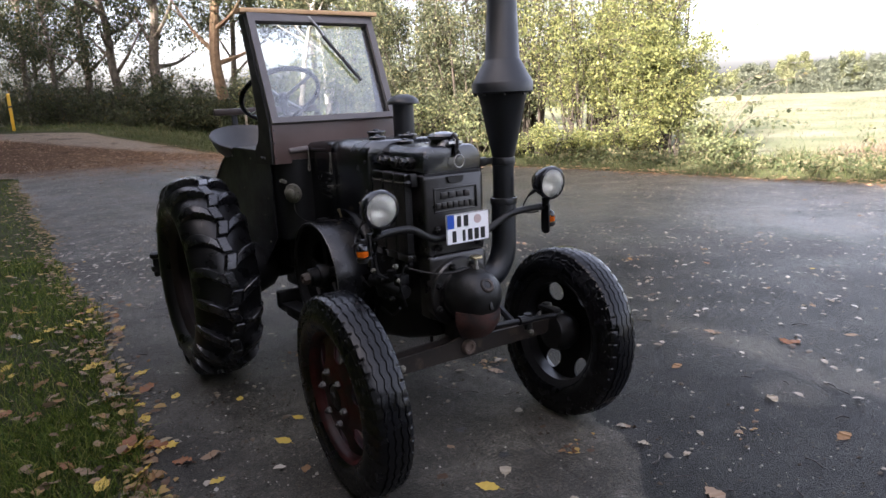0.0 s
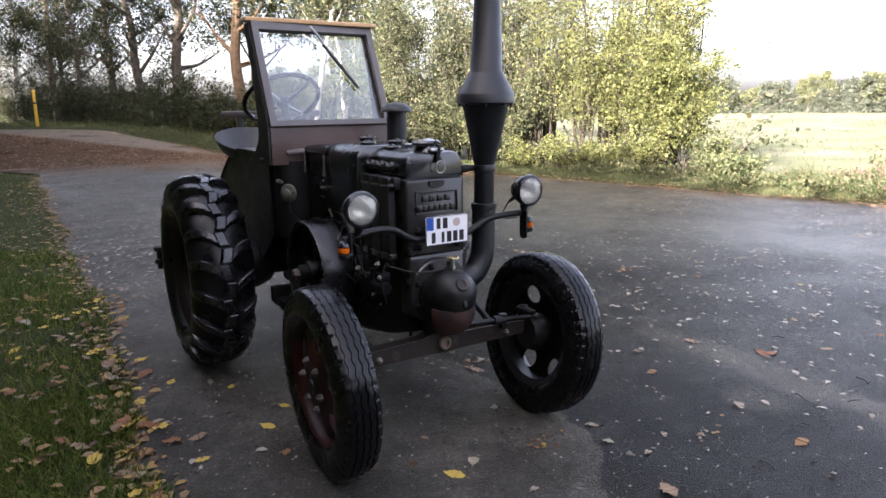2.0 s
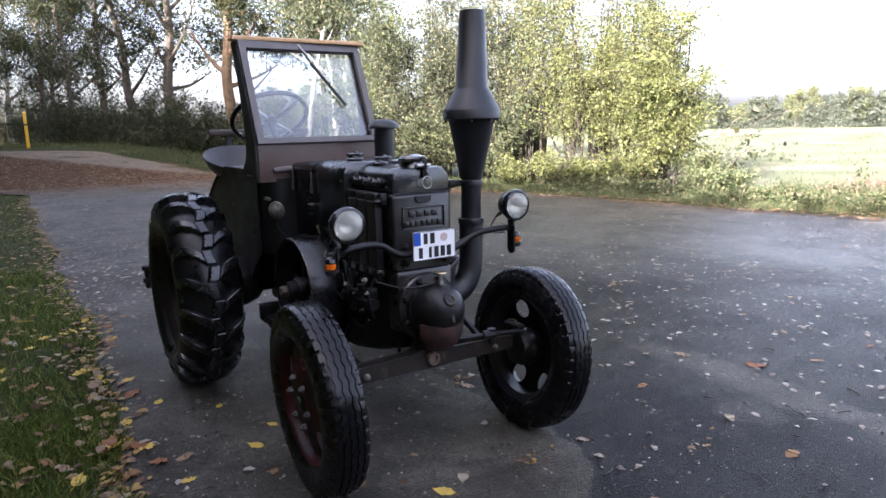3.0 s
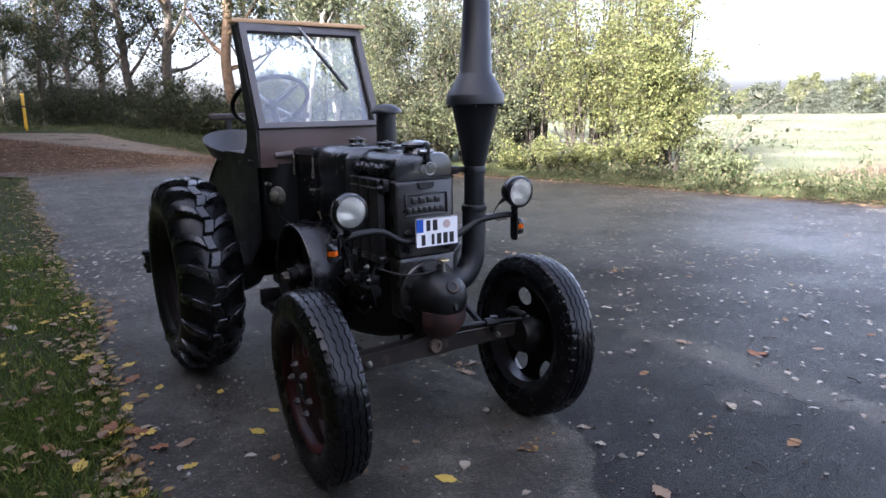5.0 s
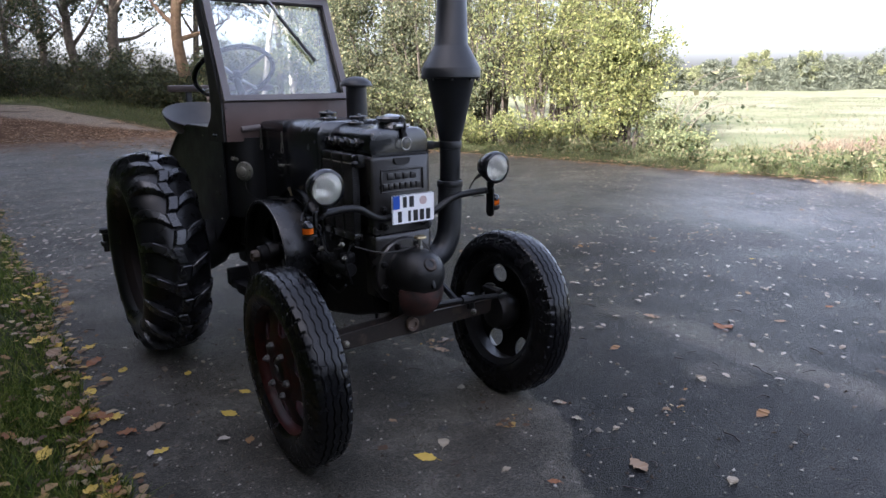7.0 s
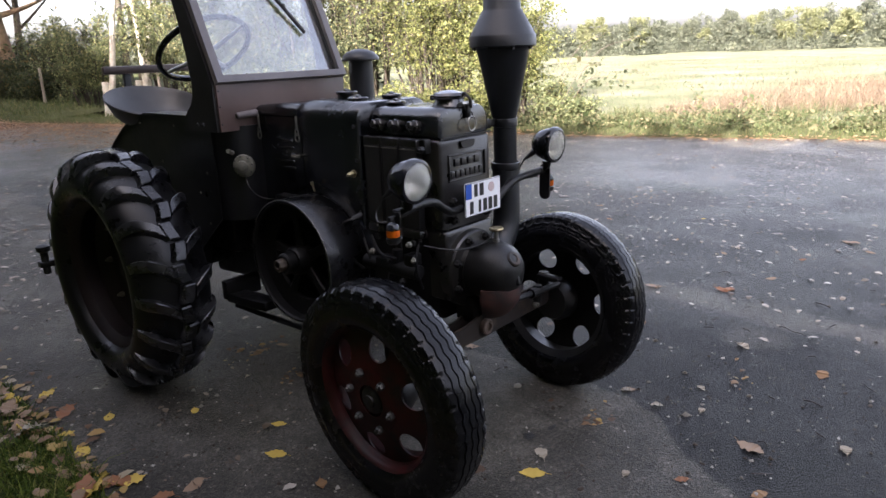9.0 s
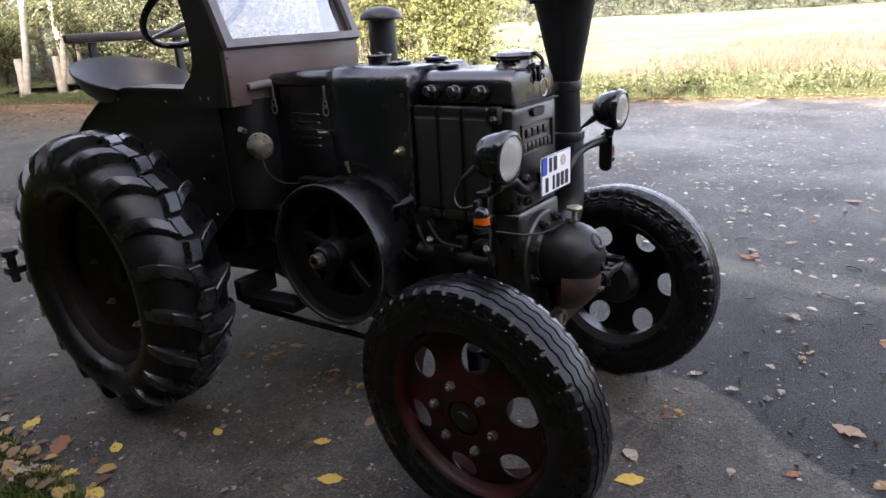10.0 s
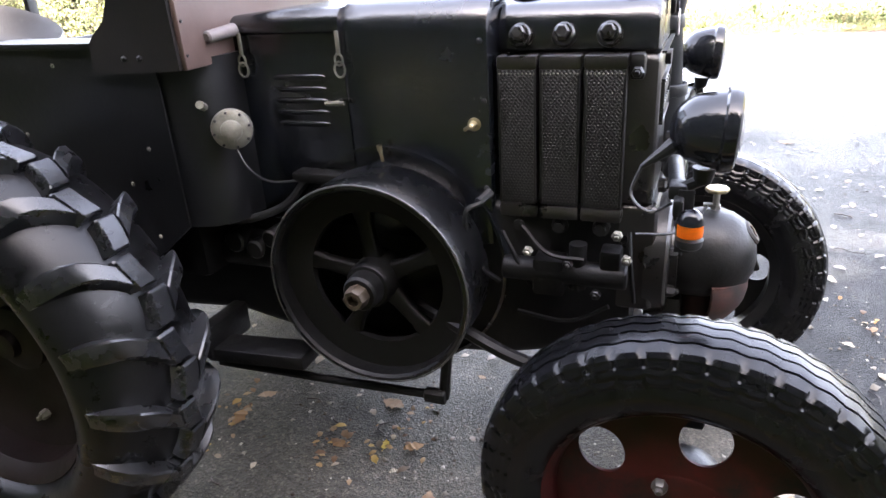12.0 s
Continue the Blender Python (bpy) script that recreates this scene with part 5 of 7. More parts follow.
part("boss", bm, RUSTIRON, bulb, "round worn boss with a hole")
bm = bmesh.new()
box(bm, LF(-0.01, 2.572, 0.725), (0.02, 0.02, 0.10), Matrix.Rotation(radians(-22), 4, "X"), 0.008)
part("rib", bm, IRON, bulb)
bm = bmesh.new()
ring = lambda k, z, yy: [LF(-0.01 + k * 0.122 * math.sin(radians(a)), yy - k * 0.118 * math.cos(radians(a)), z) for a in range(-75, 96, 17)] + [LF(-0.01 + k * 0.108 * math.sin(radians(a)), yy - k * 0.104 * math.cos(radians(a)), z) for a in range(95, -76, -17)]
loft(bm, [ring(1.0, 0.668, 2.69), ring(1.02, 0.635, 2.69), ring(0.97, 0.60, 2.69), ring(0.78, 0.555, 2.695), ring(0.62, 0.535, 2.70)])
part("heat_shield", bm, REDBROWN, bulb, "rusty red-brown sheet under the bulb")
bm = bmesh.new()
lathe(bm, [(0.05, 0.0), (0.055, 0.04), (0.05, 0.10)], at_front(-0.01, 2.69, 0.53), 20)
part("burner_cup", bm, REDBROWN, bulb)
bm = bmesh.new()
rod(bm, LF(-0.002, 2.670, 0.82), LF(-0.002, 2.670, 0.888), 0.009, None, 10)
rod(bm, LF(-0.002, 2.670, 0.83), LF(-0.002, 2.670, 0.852), 0.014, None, 6)
rod(bm, LF(-0.002, 2.70, 0.85), LF(-0.002, 2.66, 0.85), 0.007, None, 8)
valve = part("drain_valve", bm, STEEL, tractor, "small bare metal valve on the bulb")
bm = bmesh.new()
lathe(bm, [(0.008, 0), (0.028, 0.003), (0.03, 0.008), (0.028, 0.013), (0.012, 0.015)], at_front(-0.002, 2.670, 0.886), 8)
part("valve_wheel", bm, BRASS, valve)
bm = bmesh.new()
tube(bm, [LF(-0.002, 2.69, 0.85), LF(-0.09, 2.72, 0.83), LF(-0.17, 2.77, 0.83), LF(-0.24, 2.85, 0.85)], 0.004, 6)
part("fuel_line", bm, IRON, tractor)

# crankcase and underside
bm = bmesh.new()
loft(bm, [[L(x, y, z) for x, z in rounded(-a, a, b, c, 0.04, 4)] for y, a, b, c in ((2.86, 0.13, 0.50, 0.88), (3.0, 0.17, 0.46, 0.90), (3.2, 0.20, 0.43, 0.90), (3.6, 0.21, 0.40, 0.92), (3.9, 0.20, 0.42, 0.92), (4.1, 0.19, 0.45, 0.9), (4.45, 0.22, 0.44, 0.86))])
part("crankcase", bm, DEEPIRON, tractor, "black cast crankcase and gearbox")
bm = bmesh.new()
rod(bm, L(-0.68, 4.415, 0.60), L(0.68, 4.415, 0.60), 0.085, None, 20)
for s in (-1, 1):
    lathe(bm, [(0.085, 0.3), (0.13, 0.34), (0.16, 0.42), (0.16, 0.46), (0.10, 0.47)], at(0, 4.415, 0.60) @ (SIDE if s < 0 else Matrix.Rotation(math.pi, 4, "Z") @ SIDE), 24)
part("rear_axle", bm, DEEPIRON, tractor)
bm = bmesh.new()
rod(bm, L(-0.09, 2.90, 0.50), L(-0.09, 2.90, 0.42), 0.009, None, 10)
rod(bm, L(-0.125, 2.90, 0.435), L(-0.06, 2.90, 0.45), 0.007, None, 8)
rod(bm, L(-0.09, 2.895, 0.42), L(-0.105, 2.88, 0.385), 0.007, 0.005, 8)
part("drain_tap", bm, IRON, tractor)
# pump, rods and pipes low on the engine's side
bm = bmesh.new()
rod(bm, L(-0.24, 3.17, 0.74), L(-0.24, 2.86, 0.74), 0.032, None, 14, 0.004)
rod(bm, L(-0.24, 2.98, 0.70), L(-0.24, 2.98, 0.82), 0.022, None, 12)
box(bm, L(-0.235, 3.05, 0.73), (0.07, 0.08, 0.10), None, 0.01)
box(bm, L(-0.235, 2.90, 0.79), (0.06, 0.05, 0.05), None, 0.008)
pump = part("oil_pump", bm, DEEPIRON, tractor, "black pump block with fittings")
for y, z in ((3.10, 0.80), (3.0, 0.775), (2.93, 0.70), (2.86, 0.80), (2.885, 0.86)):
    bm = bmesh.new()
    nut(bm, at(-0.262, y, z) @ SIDE, 0.013, 0.016)
    part("fitting", bm, DULL if z > 0.79 else IRON, pump)
for k, pts in enumerate((((-0.25, 3.12, 0.86), (-0.27, 3.05, 0.80), (-0.27, 2.96, 0.79)), ((-0.24, 2.86, 0.86), (-0.27, 2.85, 0.78), (-0.25, 2.84, 0.68)), ((-0.25, 2.9, 0.66), (-0.24, 3.0, 0.60), (-0.22, 3.14, 0.60)), ((-0.25, 3.17, 0.84), (-0.26, 3.13, 0.77), (-0.25, 3.10, 0.70)))):
    bm = bmesh.new()
    tube(bm, [L(*p) for p in pts], 0.006, 7)
    part("oil_pipe", bm, DEEPIRON, tractor)

# cooler elements on the right side
for i, (ya, yb) in enumerate(((3.192, 3.091), (3.089, 2.988), (2.986, 2.885))):
    yc = (ya + yb) / 2
    bm = bmesh.new()
    box(bm, L(-0.180, yc, 1.067), (0.036, 0.094, 0.335), None, 0.004)
    cooler = part("cooler_element", bm, PERFORATED, tractor, "black perforated cooler element")
    # staggered punched dimples all over the sheet
    cols = []
    for r in range(42):
        for c in range(11):
            y, z = yc - 0.0385 + 0.0074 * (c + 0.5 * (r % 2)), 0.911 + 0.0074 * r
            cols.append([tuple(L(-0.2014, y, z))] + [tuple(L(-0.1979, y + dy, z + dz)) for dy, dz in ((-0.0024, -0.0016), (0.0024, -0.0016), (0.0024, 0.0016), (-0.0024, 0.0016))])
    many("punched_sheet", np.array(cols), ((0, 1, 2), (0, 2, 3), (0, 3, 4), (0, 4, 1)), PUNCHED, cooler)
    for z, h in ((1.247, 0.034), (0.880, 0.036)):
        bm = bmesh.new()
        box(bm, L(-0.178, yc, z), (0.046, 0.099, h), None, 0.008)
        part("header_tank", bm, FRONTPAINT, cooler)
    for e in (-1, 1):
        bm = bmesh.new()
        box(bm, L(-0.197, yc + e * 0.044, 1.067), (0.006, 0.007, 0.33), None, 0.002)
        part("edge_bead", bm, IRON, cooler)
    bm = bmesh.new()
    for k in range(10):
        bmesh.ops.create_icosphere(bm, subdivisions=1, radius=0.003, matrix=at(-0.1985, yc - 0.042 + 0.0093 * k, 1.222))
    part("rivet_strip", bm, DULL, cooler)
    bm = bmesh.new()
    m = at(-0.140, yc, 1.300) @ SIDE @ Matrix.Rotation(radians(-18), 4, "X")
    lathe(bm, [(0.026, 0), (0.026, 0.022), (0.022, 0.026)], m, 20)
    lathe(bm, [(0.030, 0.004), (0.030, 0.012)], m, 20)
    lathe(bm, [(0.018, 0.026), (0.018, 0.046), (0.013, 0.05)], m, 6)
    part("screw_plug", bm, FRONTPAINT, cooler, "worn hexagonal screw plug")
    bm = bmesh.new()
    lathe(bm, [(0.022, 0), (0.022, 0.02), (0.014, 0.026), (0.014, 0.04)], at(-0.16, yc, 0.84) @ SIDE, 12)
    part("drain_plug", bm, IRON, cooler)
bm = bmesh.new()
box(bm, L(-0.168, 2.868, 1.235), (0.04, 0.035, 0.06), None, 0.01)
nut(bm, at(-0.187, 2.866, 1.225) @ SIDE, 0.014, 0.018)
part("corner_bracket", bm, IRON, tractor)

# flywheel on the far side
bm = bmesh.new()
lathe(bm, [(0.0, 0.215), (0.315, 0.215), (0.325, 0.225), (0.325, 0.335), (0.315, 0.345), (0.27, 0.345), (0.25, 0.31), (0.08, 0.31), (0.06, 0.36), (0.0, 0.36)], at(0.02, 3.496, 0.735) @ Matrix.Rotation(math.pi, 4, "Z") @ SIDE, 56, False)
part("flywheel", bm, DEEPIRON, tractor, "heavy black iron flywheel")
# dark block added under the platform to shut out light through a gap
bm = bmesh.new()
box(bm, L(0.0, 4.42, 0.76), (0.66, 0.72, 0.25), None, 0.03)
part("gap_block", bm, DEEPIRON, tractor)
# cooler housing on the far side
for ya, yb in ((3.192, 3.091), (3.089, 2.988), (2.986, 2.885)):
    bm = bmesh.new()
    box(bm, L(0.200, (ya + yb) / 2, 1.067), (0.044, 0.097, 0.40), None, 0.008)
    part("cooler_element", bm, DEEPIRON, tractor)

# louvres, hooks with rings, stud, small handle on the side box
for i in range(5):
    bm = bmesh.new()
    z = 1.216 - 0.031 * i
    flat = Matrix.Diagonal((0.9, 1.0, 1.0, 1.0))
    lathe(bm, [(0.002, 0.0), (0.006, 0.006), (0.0085, 0.018), (0.0085, 0.142), (0.006, 0.154), (0.002, 0.160)], at(-0.2115, 3.809, z) @ Matrix.Rotation(radians(90), 4, "X") @ flat, 12)
    part("louvre", bm, BLACK, tractor)
for y in (3.884, 3.592):
    bm = bmesh.new()
    box(bm, L(-0.229, y, 1.305), (0.007, 0.010, 0.055), None, 0.002)
    hook = part("lid_hook", bm, DULL, tractor, "bare metal lid hook with a ring")
    bm = bmesh.new()
    for z, r in ((1.262, 0.011), (1.238, 0.015)):
        tube(bm, [L(-0.231, y + r * math.cos(a), z + r * 1.3 * math.sin(a)) for a in [2 * math.pi * k / 12 for k in range(13)]], 0.003, 6, 1)
    part("ring", bm, DULL, hook)
bm = bmesh.new()
rod(bm, L(-0.21, 3.620, 1.152), L(-0.235, 3.620, 1.152), 0.006, None, 8)
rod(bm, L(-0.232, 3.645, 1.152), L(-0.232, 3.59, 1.152), 0.006, None, 8)
part("catch", bm, DULL, tractor)
bm = bmesh.new()
lathe(bm, [(0.017, 0), (0.017, 0.007), (0.010, 0.010), (0.009, 0.030), (0.006, 0.034)], at(-0.211, 3.245, 1.103) @ SIDE, 14)
rod(bm, L(-0.236, 3.263, 1.094), L(-0.244, 3.245, 1.106), 0.005, None, 8)
part("grease_stud", bm, BRASS, tractor, "worn metal stud")
for y, z in ((3.218, 1.16), (3.218, 0.94), (3.225, 1.30)):
    bm = bmesh.new()
    nut(bm, at(-0.213, y, z) @ SIDE, 0.008, 0.006)
    part("screw", bm, IRON, tractor)


# filler caps
def filler_cap(x, y, z, r, name="filler_cap", tall=0.02):
    bm = bmesh.new()
    m = at(x, y, z)
    lathe(bm, [(r * 0.86, -0.02), (r * 0.86, tall)], m, 24)
    lathe(bm, [(r * 0.9, tall), (r, tall + 0.003), (r, tall + 0.011), (r * 0.93, tall + 0.015), (r * 0.3, tall + 0.018), (r * 0.28, tall + 0.023), (r * 0.1, tall + 0.025)], m, 12)
    return part(name, bm, BLACK, tractor, "black screw-on filler cap")


filler_cap(0.0, 3.50, 1.394, 0.050)
filler_cap(-0.085, 3.33, 1.385, 0.044, tall=0.010)
filler_cap(0.05, 3.26, 1.392, 0.046, tall=0.008)
filler_cap(-0.035, 3.148, 1.372, 0.044, tall=0.006)
bm = bmesh.new()
lathe(bm, [(0.078, -0.03), (0.068, -0.008), (0.060, 0.004), (0.057, 0.022)], at_front(0.0, 2.898, 1.388), 28)
neck = part("filler_neck", bm, BLACK, tractor, "hinged black radiator filler")
bm = bmesh.new()
lathe(bm, [(0.066, 0), (0.070, 0.005), (0.070, 0.012), (0.062, 0.022), (0.03, 0.03), (0.01, 0.032)], at_front(0.0, 2.898, 1.404), 28)
box(bm, LF(0.0, 2.968, 1.405), (0.03, 0.05, 0.02), None, 0.006)
part("hinged_lid", bm, BLACK, neck)
bm = bmesh.new()
box(bm, LF(0.005, 2.816, 1.384), (0.075, 0.03, 0.014), Matrix.Rotation(radians(-20), 4, "X"), 0.003)
part("latch_plate", bm, STEEL, neck, "bare worn latch plate")
bm = bmesh.new()
box(bm, LF(0.012, 2.812, 1.352), (0.022, 0.012, 0.05), None, 0.003)
part("latch_strap", bm, IRON, neck)
bm = bmesh.new()
tube(bm, [LF(0.012 + 0.012 * math.cos(a), 2.800, 1.340 + 0.012 * math.sin(a)) for a in [2 * math.pi * k / 14 for k in range(15)]], 0.003, 6, 1)
part("strap_eye", bm, IRON, neck)
bm = bmesh.new()
tube(bm, [LF(0.01, 2.83, 1.425), LF(0.012, 2.80, 1.40), LF(0.01, 2.796, 1.365)], 0.006, 8)
part("latch_lever", bm, IRON, neck)
bm = bmesh.new()
tube(bm, [LF(0.016 + 0.026 * math.cos(a), 2.797, 1.306 + 0.028 * math.sin(a)) for a in [2 * math.pi * k / 20 for k in range(21)]], 0.0028, 7, 1)
part("pull_ring", bm, STEEL, neck, "bare steel pull ring")

# exhaust, leaning slightly outwards and back
EX, EY = 0.230, 2.758
STACK = Matrix.Translation(L(EX, EY, 0)) @ Matrix(((1, 0, 0.0714, 0), (0, 1, 0.0694, 0), (0, 0, 1, 0), (0, 0, 0, 1)))
bm = bmesh.new()
lathe(bm, [(0.050, 1.02), (0.050, 1.295), (0.055, 1.31), (0.112, 1.580), (0.120, 1.592), (0.139, 1.594), (0.142, 1.598), (0.142, 1.638), (0.139, 1.644), (0.087, 1.738), (0.080, 1.748), (0.063, 2.115), (0.059, 2.118), (0.056, 2.08), (0.055, 1.9)], STACK, 40, False)
stack = part("exhaust_pipe", bm, MATTBLACK, tractor, "tall matt black funnel-shaped exhaust pipe")
for z0, z1, r in ((1.262, 1.300, 0.056), (1.078, 1.112, 0.064)):
    bm = bmesh.new()
    lathe(bm, [(r - 0.008, z0), (r - 0.001, z0 + 0.002), (r, z0 + 0.005), (r, z1 - 0.005), (r - 0.001, z1 - 0.002), (r - 0.008, z1)], STACK, 32, False)
    part("clamp_band", bm, MATTBLACK, stack)
for k in range(8):
    a = radians(45 * k + 10)
    bm = bmesh.new()
    lathe(bm, [(0.008, 0), (0.008, 0.012)], STACK @ Matrix.Translation((0.127 * math.cos(a), 0.127 * math.sin(a), 1.582)), 8)
    part("rim_bolt", bm, IRON, stack)
bm = bmesh.new()
box(bm, L(0.25, 2.86, 1.285), (0.14, 0.012, 0.03), None, 0.002)
box(bm, L(0.205, 2.86, 1.285), (0.04, 0.03, 0.04), None, 0.005)
part("stack_bracket", bm, IRON, stack)
bm = bmesh.new()
tube(bm, [STACK @ Vector((0, 0, 1.085)), STACK @ Vector((0, 0, 0.98)), STACK @ Vector((0, 0, 0.90)), STACK @ Vector((-0.012, 0, 0.83)), STACK @ Vector((-0.055, 0, 0.765)), STACK @ Vector((-0.13, 0, 0.735)), STACK @ Vector((-0.22, 0, 0.73))], 0.059, 22, 8)
part("exhaust_elbow", bm, MATTBLACK, stack, "thick black exhaust elbow")
# air intake mushroom
bm = bmesh.new()
rod(bm, L(0.30, 3.726, 1.30), L(0.30, 3.726, 1.585), 0.060, None, 28)
intake = part("air_intake_pipe", bm, MATTBLACK, tractor, "black air intake pipe with a mushroom cap")
bm = bmesh.new()
lathe(bm, [(0.050, 1.557), (0.094, 1.558), (0.095, 1.564), (0.088, 1.582), (0.066, 1.600), (0.034, 1.611), (0.004, 1.614)], at(0.30, 3.726, 0), 32)
part("mushroom_cap", bm, MATTBLACK, intake)

# lamp bar, lamps, indicators, plate
bm = bmesh.new()
tube(bm, [L(-0.05, 2.79, 0.975), L(-0.12, 2.785, 0.978), L(-0.175, 2.78, 1.002), L(-0.24, 2.77, 1.038), L(-0.32, 2.765, 1.046), L(-0.44, 2.755, 1.035)], 0.0165, 12)
tube(bm, [L(0.11, 2.79, 0.97), L(0.17, 2.785, 0.978), L(0.225, 2.782, 1.004), L(0.29, 2.775, 1.036), L(0.37, 2.77, 1.048), L(0.49, 2.765, 1.052)], 0.0165, 12)
part("lamp_bar", bm, IRON, tractor, "bent dark steel lamp bar")
for x, z in ((-0.09, 1.01), (0.12, 1.0), (-0.085, 0.93), (0.125, 0.93)):
    bm = bmesh.new()
    nut(bm, at(x, 2.81, z) @ FRONT, 0.018, 0.02)
    part("bar_bolt", bm, IRON, tractor)


def headlamp(x, y, z, stem_foot):
    m = at(x, y, z) @ FRONT @ Matrix.Rotation(radians(3), 4, "X")
    bm = bmesh.new()
    lathe(bm, [(0.004, -0.108), (0.025, -0.104), (0.045, -0.092), (0.061, -0.070), (0.071, -0.038), (0.0745, -0.012), (0.0745, 0.0)], m, 36, False)
    lathe(bm, [(0.0745, -0.016), (0.079, -0.012), (0.080, 0.0), (0.077, 0.010), (0.068, 0.014), (0.066, 0.008)], m, 36, False)
    lamp = part("headlamp", bm, GLOSS, tractor, "glossy black round headlamp")
    bm = bmesh.new()
    lathe(bm, [(0.012, -0.055), (0.03, -0.05), (0.048, -0.035), (0.06, -0.012), (0.0665, 0.004)], m, 36, False)
    part("reflector_bowl", bm, MIRROR, lamp)
    bm = bmesh.new()
    lathe(bm, [(0.0675, 0.006), (0.062, 0.013), (0.045, 0.019), (0.025, 0.022), (0.003, 0.023)], m, 36, True)
    glass = part("lamp_glass", bm, LAMPGLASS, lamp, "clear ribbed lamp glass")
    glass.visible_shadow = False
    bm = bmesh.new()
    rod(bm, m @ Vector((0, -0.075, -0.035)), m @ Vector((0, -0.105, -0.035)), 0.022, 0.016, 12)
    rod(bm, m @ Vector((0, -0.10, -0.035)), L(*stem_foot), 0.012, None, 10)
    box(bm, L(stem_foot[0], stem_foot[1], stem_foot[2]), (0.05, 0.035, 0.03), None, 0.006)
    part("lamp_foot", bm, IRON, lamp)
    bm = bmesh.new()
    s = -1
    q0, q1 = m @ Vector((0.0, -0.035, -0.095)), m @ Vector((s * 0.012, -0.082, -0.150))
    rod(bm, q0, q1, 0.016, 0.005, 10)
    tube(bm, [q1, q1 + Vector((s * 0.02, 0.015, -0.05)), L(stem_foot[0] + s * 0.055, stem_foot[1] + 0.05, stem_foot[2] - 0.03), L(stem_foot[0] + s * 0.012, stem_foot[1] + 0.01, stem_foot[2] - 0.025)], 0.0035, 7)
    part("cable", bm, INK, lamp)
    return lamp


headlamp(-0.437, 2.672, 1.160, (-0.437, 2.755, 1.04))
headlamp(0.487, 2.697, 1.170, (0.487, 2.765, 1.052))


def indicator(x, y, z, plate):
    """A small upright lamp: dark base, amber ring, glossy black cap."""
    bm = bmesh.new()
    if plate:
        loft(bm, [[L(a, b, c) for b, c in rounded(y - 0.027, y + 0.027, z - 0.072, z + 0.088, 0.024, 5)] for a in (x - 0.034, x - 0.026)])
        rod(bm, L(x - 0.03, y, z - 0.006), L(x - 0.01, y, z - 0.006), 0.012, None, 10)
    else:
        box(bm, L(x + 0.03, y + 0.025, z + 0.035), (0.05, 0.02, 0.035), None, 0.006)
        box(bm, L(x + 0.036, y + 0.012, z + 0.0), (0.006, 0.030, 0.13), None, 0.002)
        rod(bm, L(x + 0.036, y, z - 0.026), L(x, y, z - 0.026), 0.010, None, 10)
    holder = part("indicator", bm, IRON, tractor, "small round indicator lamp on a dark bracket")
    bm = bmesh.new()
    lathe(bm, [(0.0245, 0.012), (0.0235, 0.020), (0.019, 0.031), (0.011, 0.038), (0.002, 0.040)], at(x, y, z), 22)
    part("lamp_cap", bm, GLOSS, holder, "glossy black cap")
    bm = bmesh.new()
    lathe(bm, [(0.020, -0.015), (0.0235, -0.013), (0.0245, -0.001), (0.0238, 0.011), (0.021, 0.012)], at(x, y, z), 24)
    part("amber_lens", bm, AMBER, holder, "orange indicator lens")
    bm = bmesh.new()
    lathe(bm, [(0.017, -0.040), (0.024, -0.034), (0.026, -0.019)], at(x, y, z), 20)
    part("lamp_base", bm, INK, holder)


indicator(-0.503, 2.726, 0.985, False)
indicator(0.530, 2.755, 0.990, True)

bm = bmesh.new()
loft(bm, [[L(x, y, z) for x, z in rounded(-0.080, 0.153, 0.945, 1.082, 0.008, 4)] for y in (2.752, 2.749)])
plate = part("number_plate", bm, WHITE, tractor, "white two-line number plate with a blue band")
bm = bmesh.new()
for pts in ([(-0.078, 0.947), (0.151, 0.947), (0.151, 1.080), (-0.078, 1.080), (-0.078, 0.947)],):
    tube(bm, [L(x, 2.7485, z) for x, z in pts], 0.0016, 5, 1)
part("plate_border", bm, INK, plate)
bm = bmesh.new()
box(bm, L(-0.0575, 2.7475, 1.048), (0.036, 0.002, 0.060))
part("blue_band", bm, BLUE, plate)
for x, z, w, h in ((-0.012, 1.047, 0.020, 0.050), (0.025, 1.047, 0.024, 0.050), (-0.040, 0.981, 0.020, 0.050), (0.012, 0.981, 0.014, 0.050), (0.046, 0.981, 0.023, 0.050), (0.081, 0.981, 0.023, 0.050), (0.116, 0.981, 0.023, 0.050)):
    bm = bmesh.new()
    box(bm, L(x, 2.7475, z), (w, 0.002, h))
    part("bar", bm, INK, plate)
bm = bmesh.new()
lathe(bm, [(0.02, 0), (0.02, 0.0016)], at(0.089, 2.749, 1.047) @ FRONT, 24)
part("seal_disc", bm, SEAL, plate, "round reddish grey seal")
bm = bmesh.new()
box(bm, L(0.035, 2.775, 1.0), (0.12, 0.045, 0.04), None, 0.006)
part("plate_bracket", bm, IRON, plate)

# front axle, tie rod, radius rods
bm = bmesh.new()
outline = [(-0.50, 0.445), (-0.46, 0.425), (-0.1, 0.425), (0.0, 0.42), (0.1, 0.425), (0.46, 0.425), (0.50, 0.445), (0.50, 0.49), (0.44, 0.495), (0.12, 0.505), (0.0, 0.535), (-0.12, 0.505), (-0.44, 0.495), (-0.50, 0.49)]
prism(bm, [(x, z) for x, z in outline], Matrix.Translation((0, 2.732 - Y0, 0)) @ FRONT, 0.014)
prism(bm, [(x, z) for x, z in outline], Matrix.Translation((0, 2.80 - Y0, 0)) @ FRONT, 0.014)
box(bm, L(0, 2.76, 0.435), (0.96, 0.06, 0.014), None, 0.003)
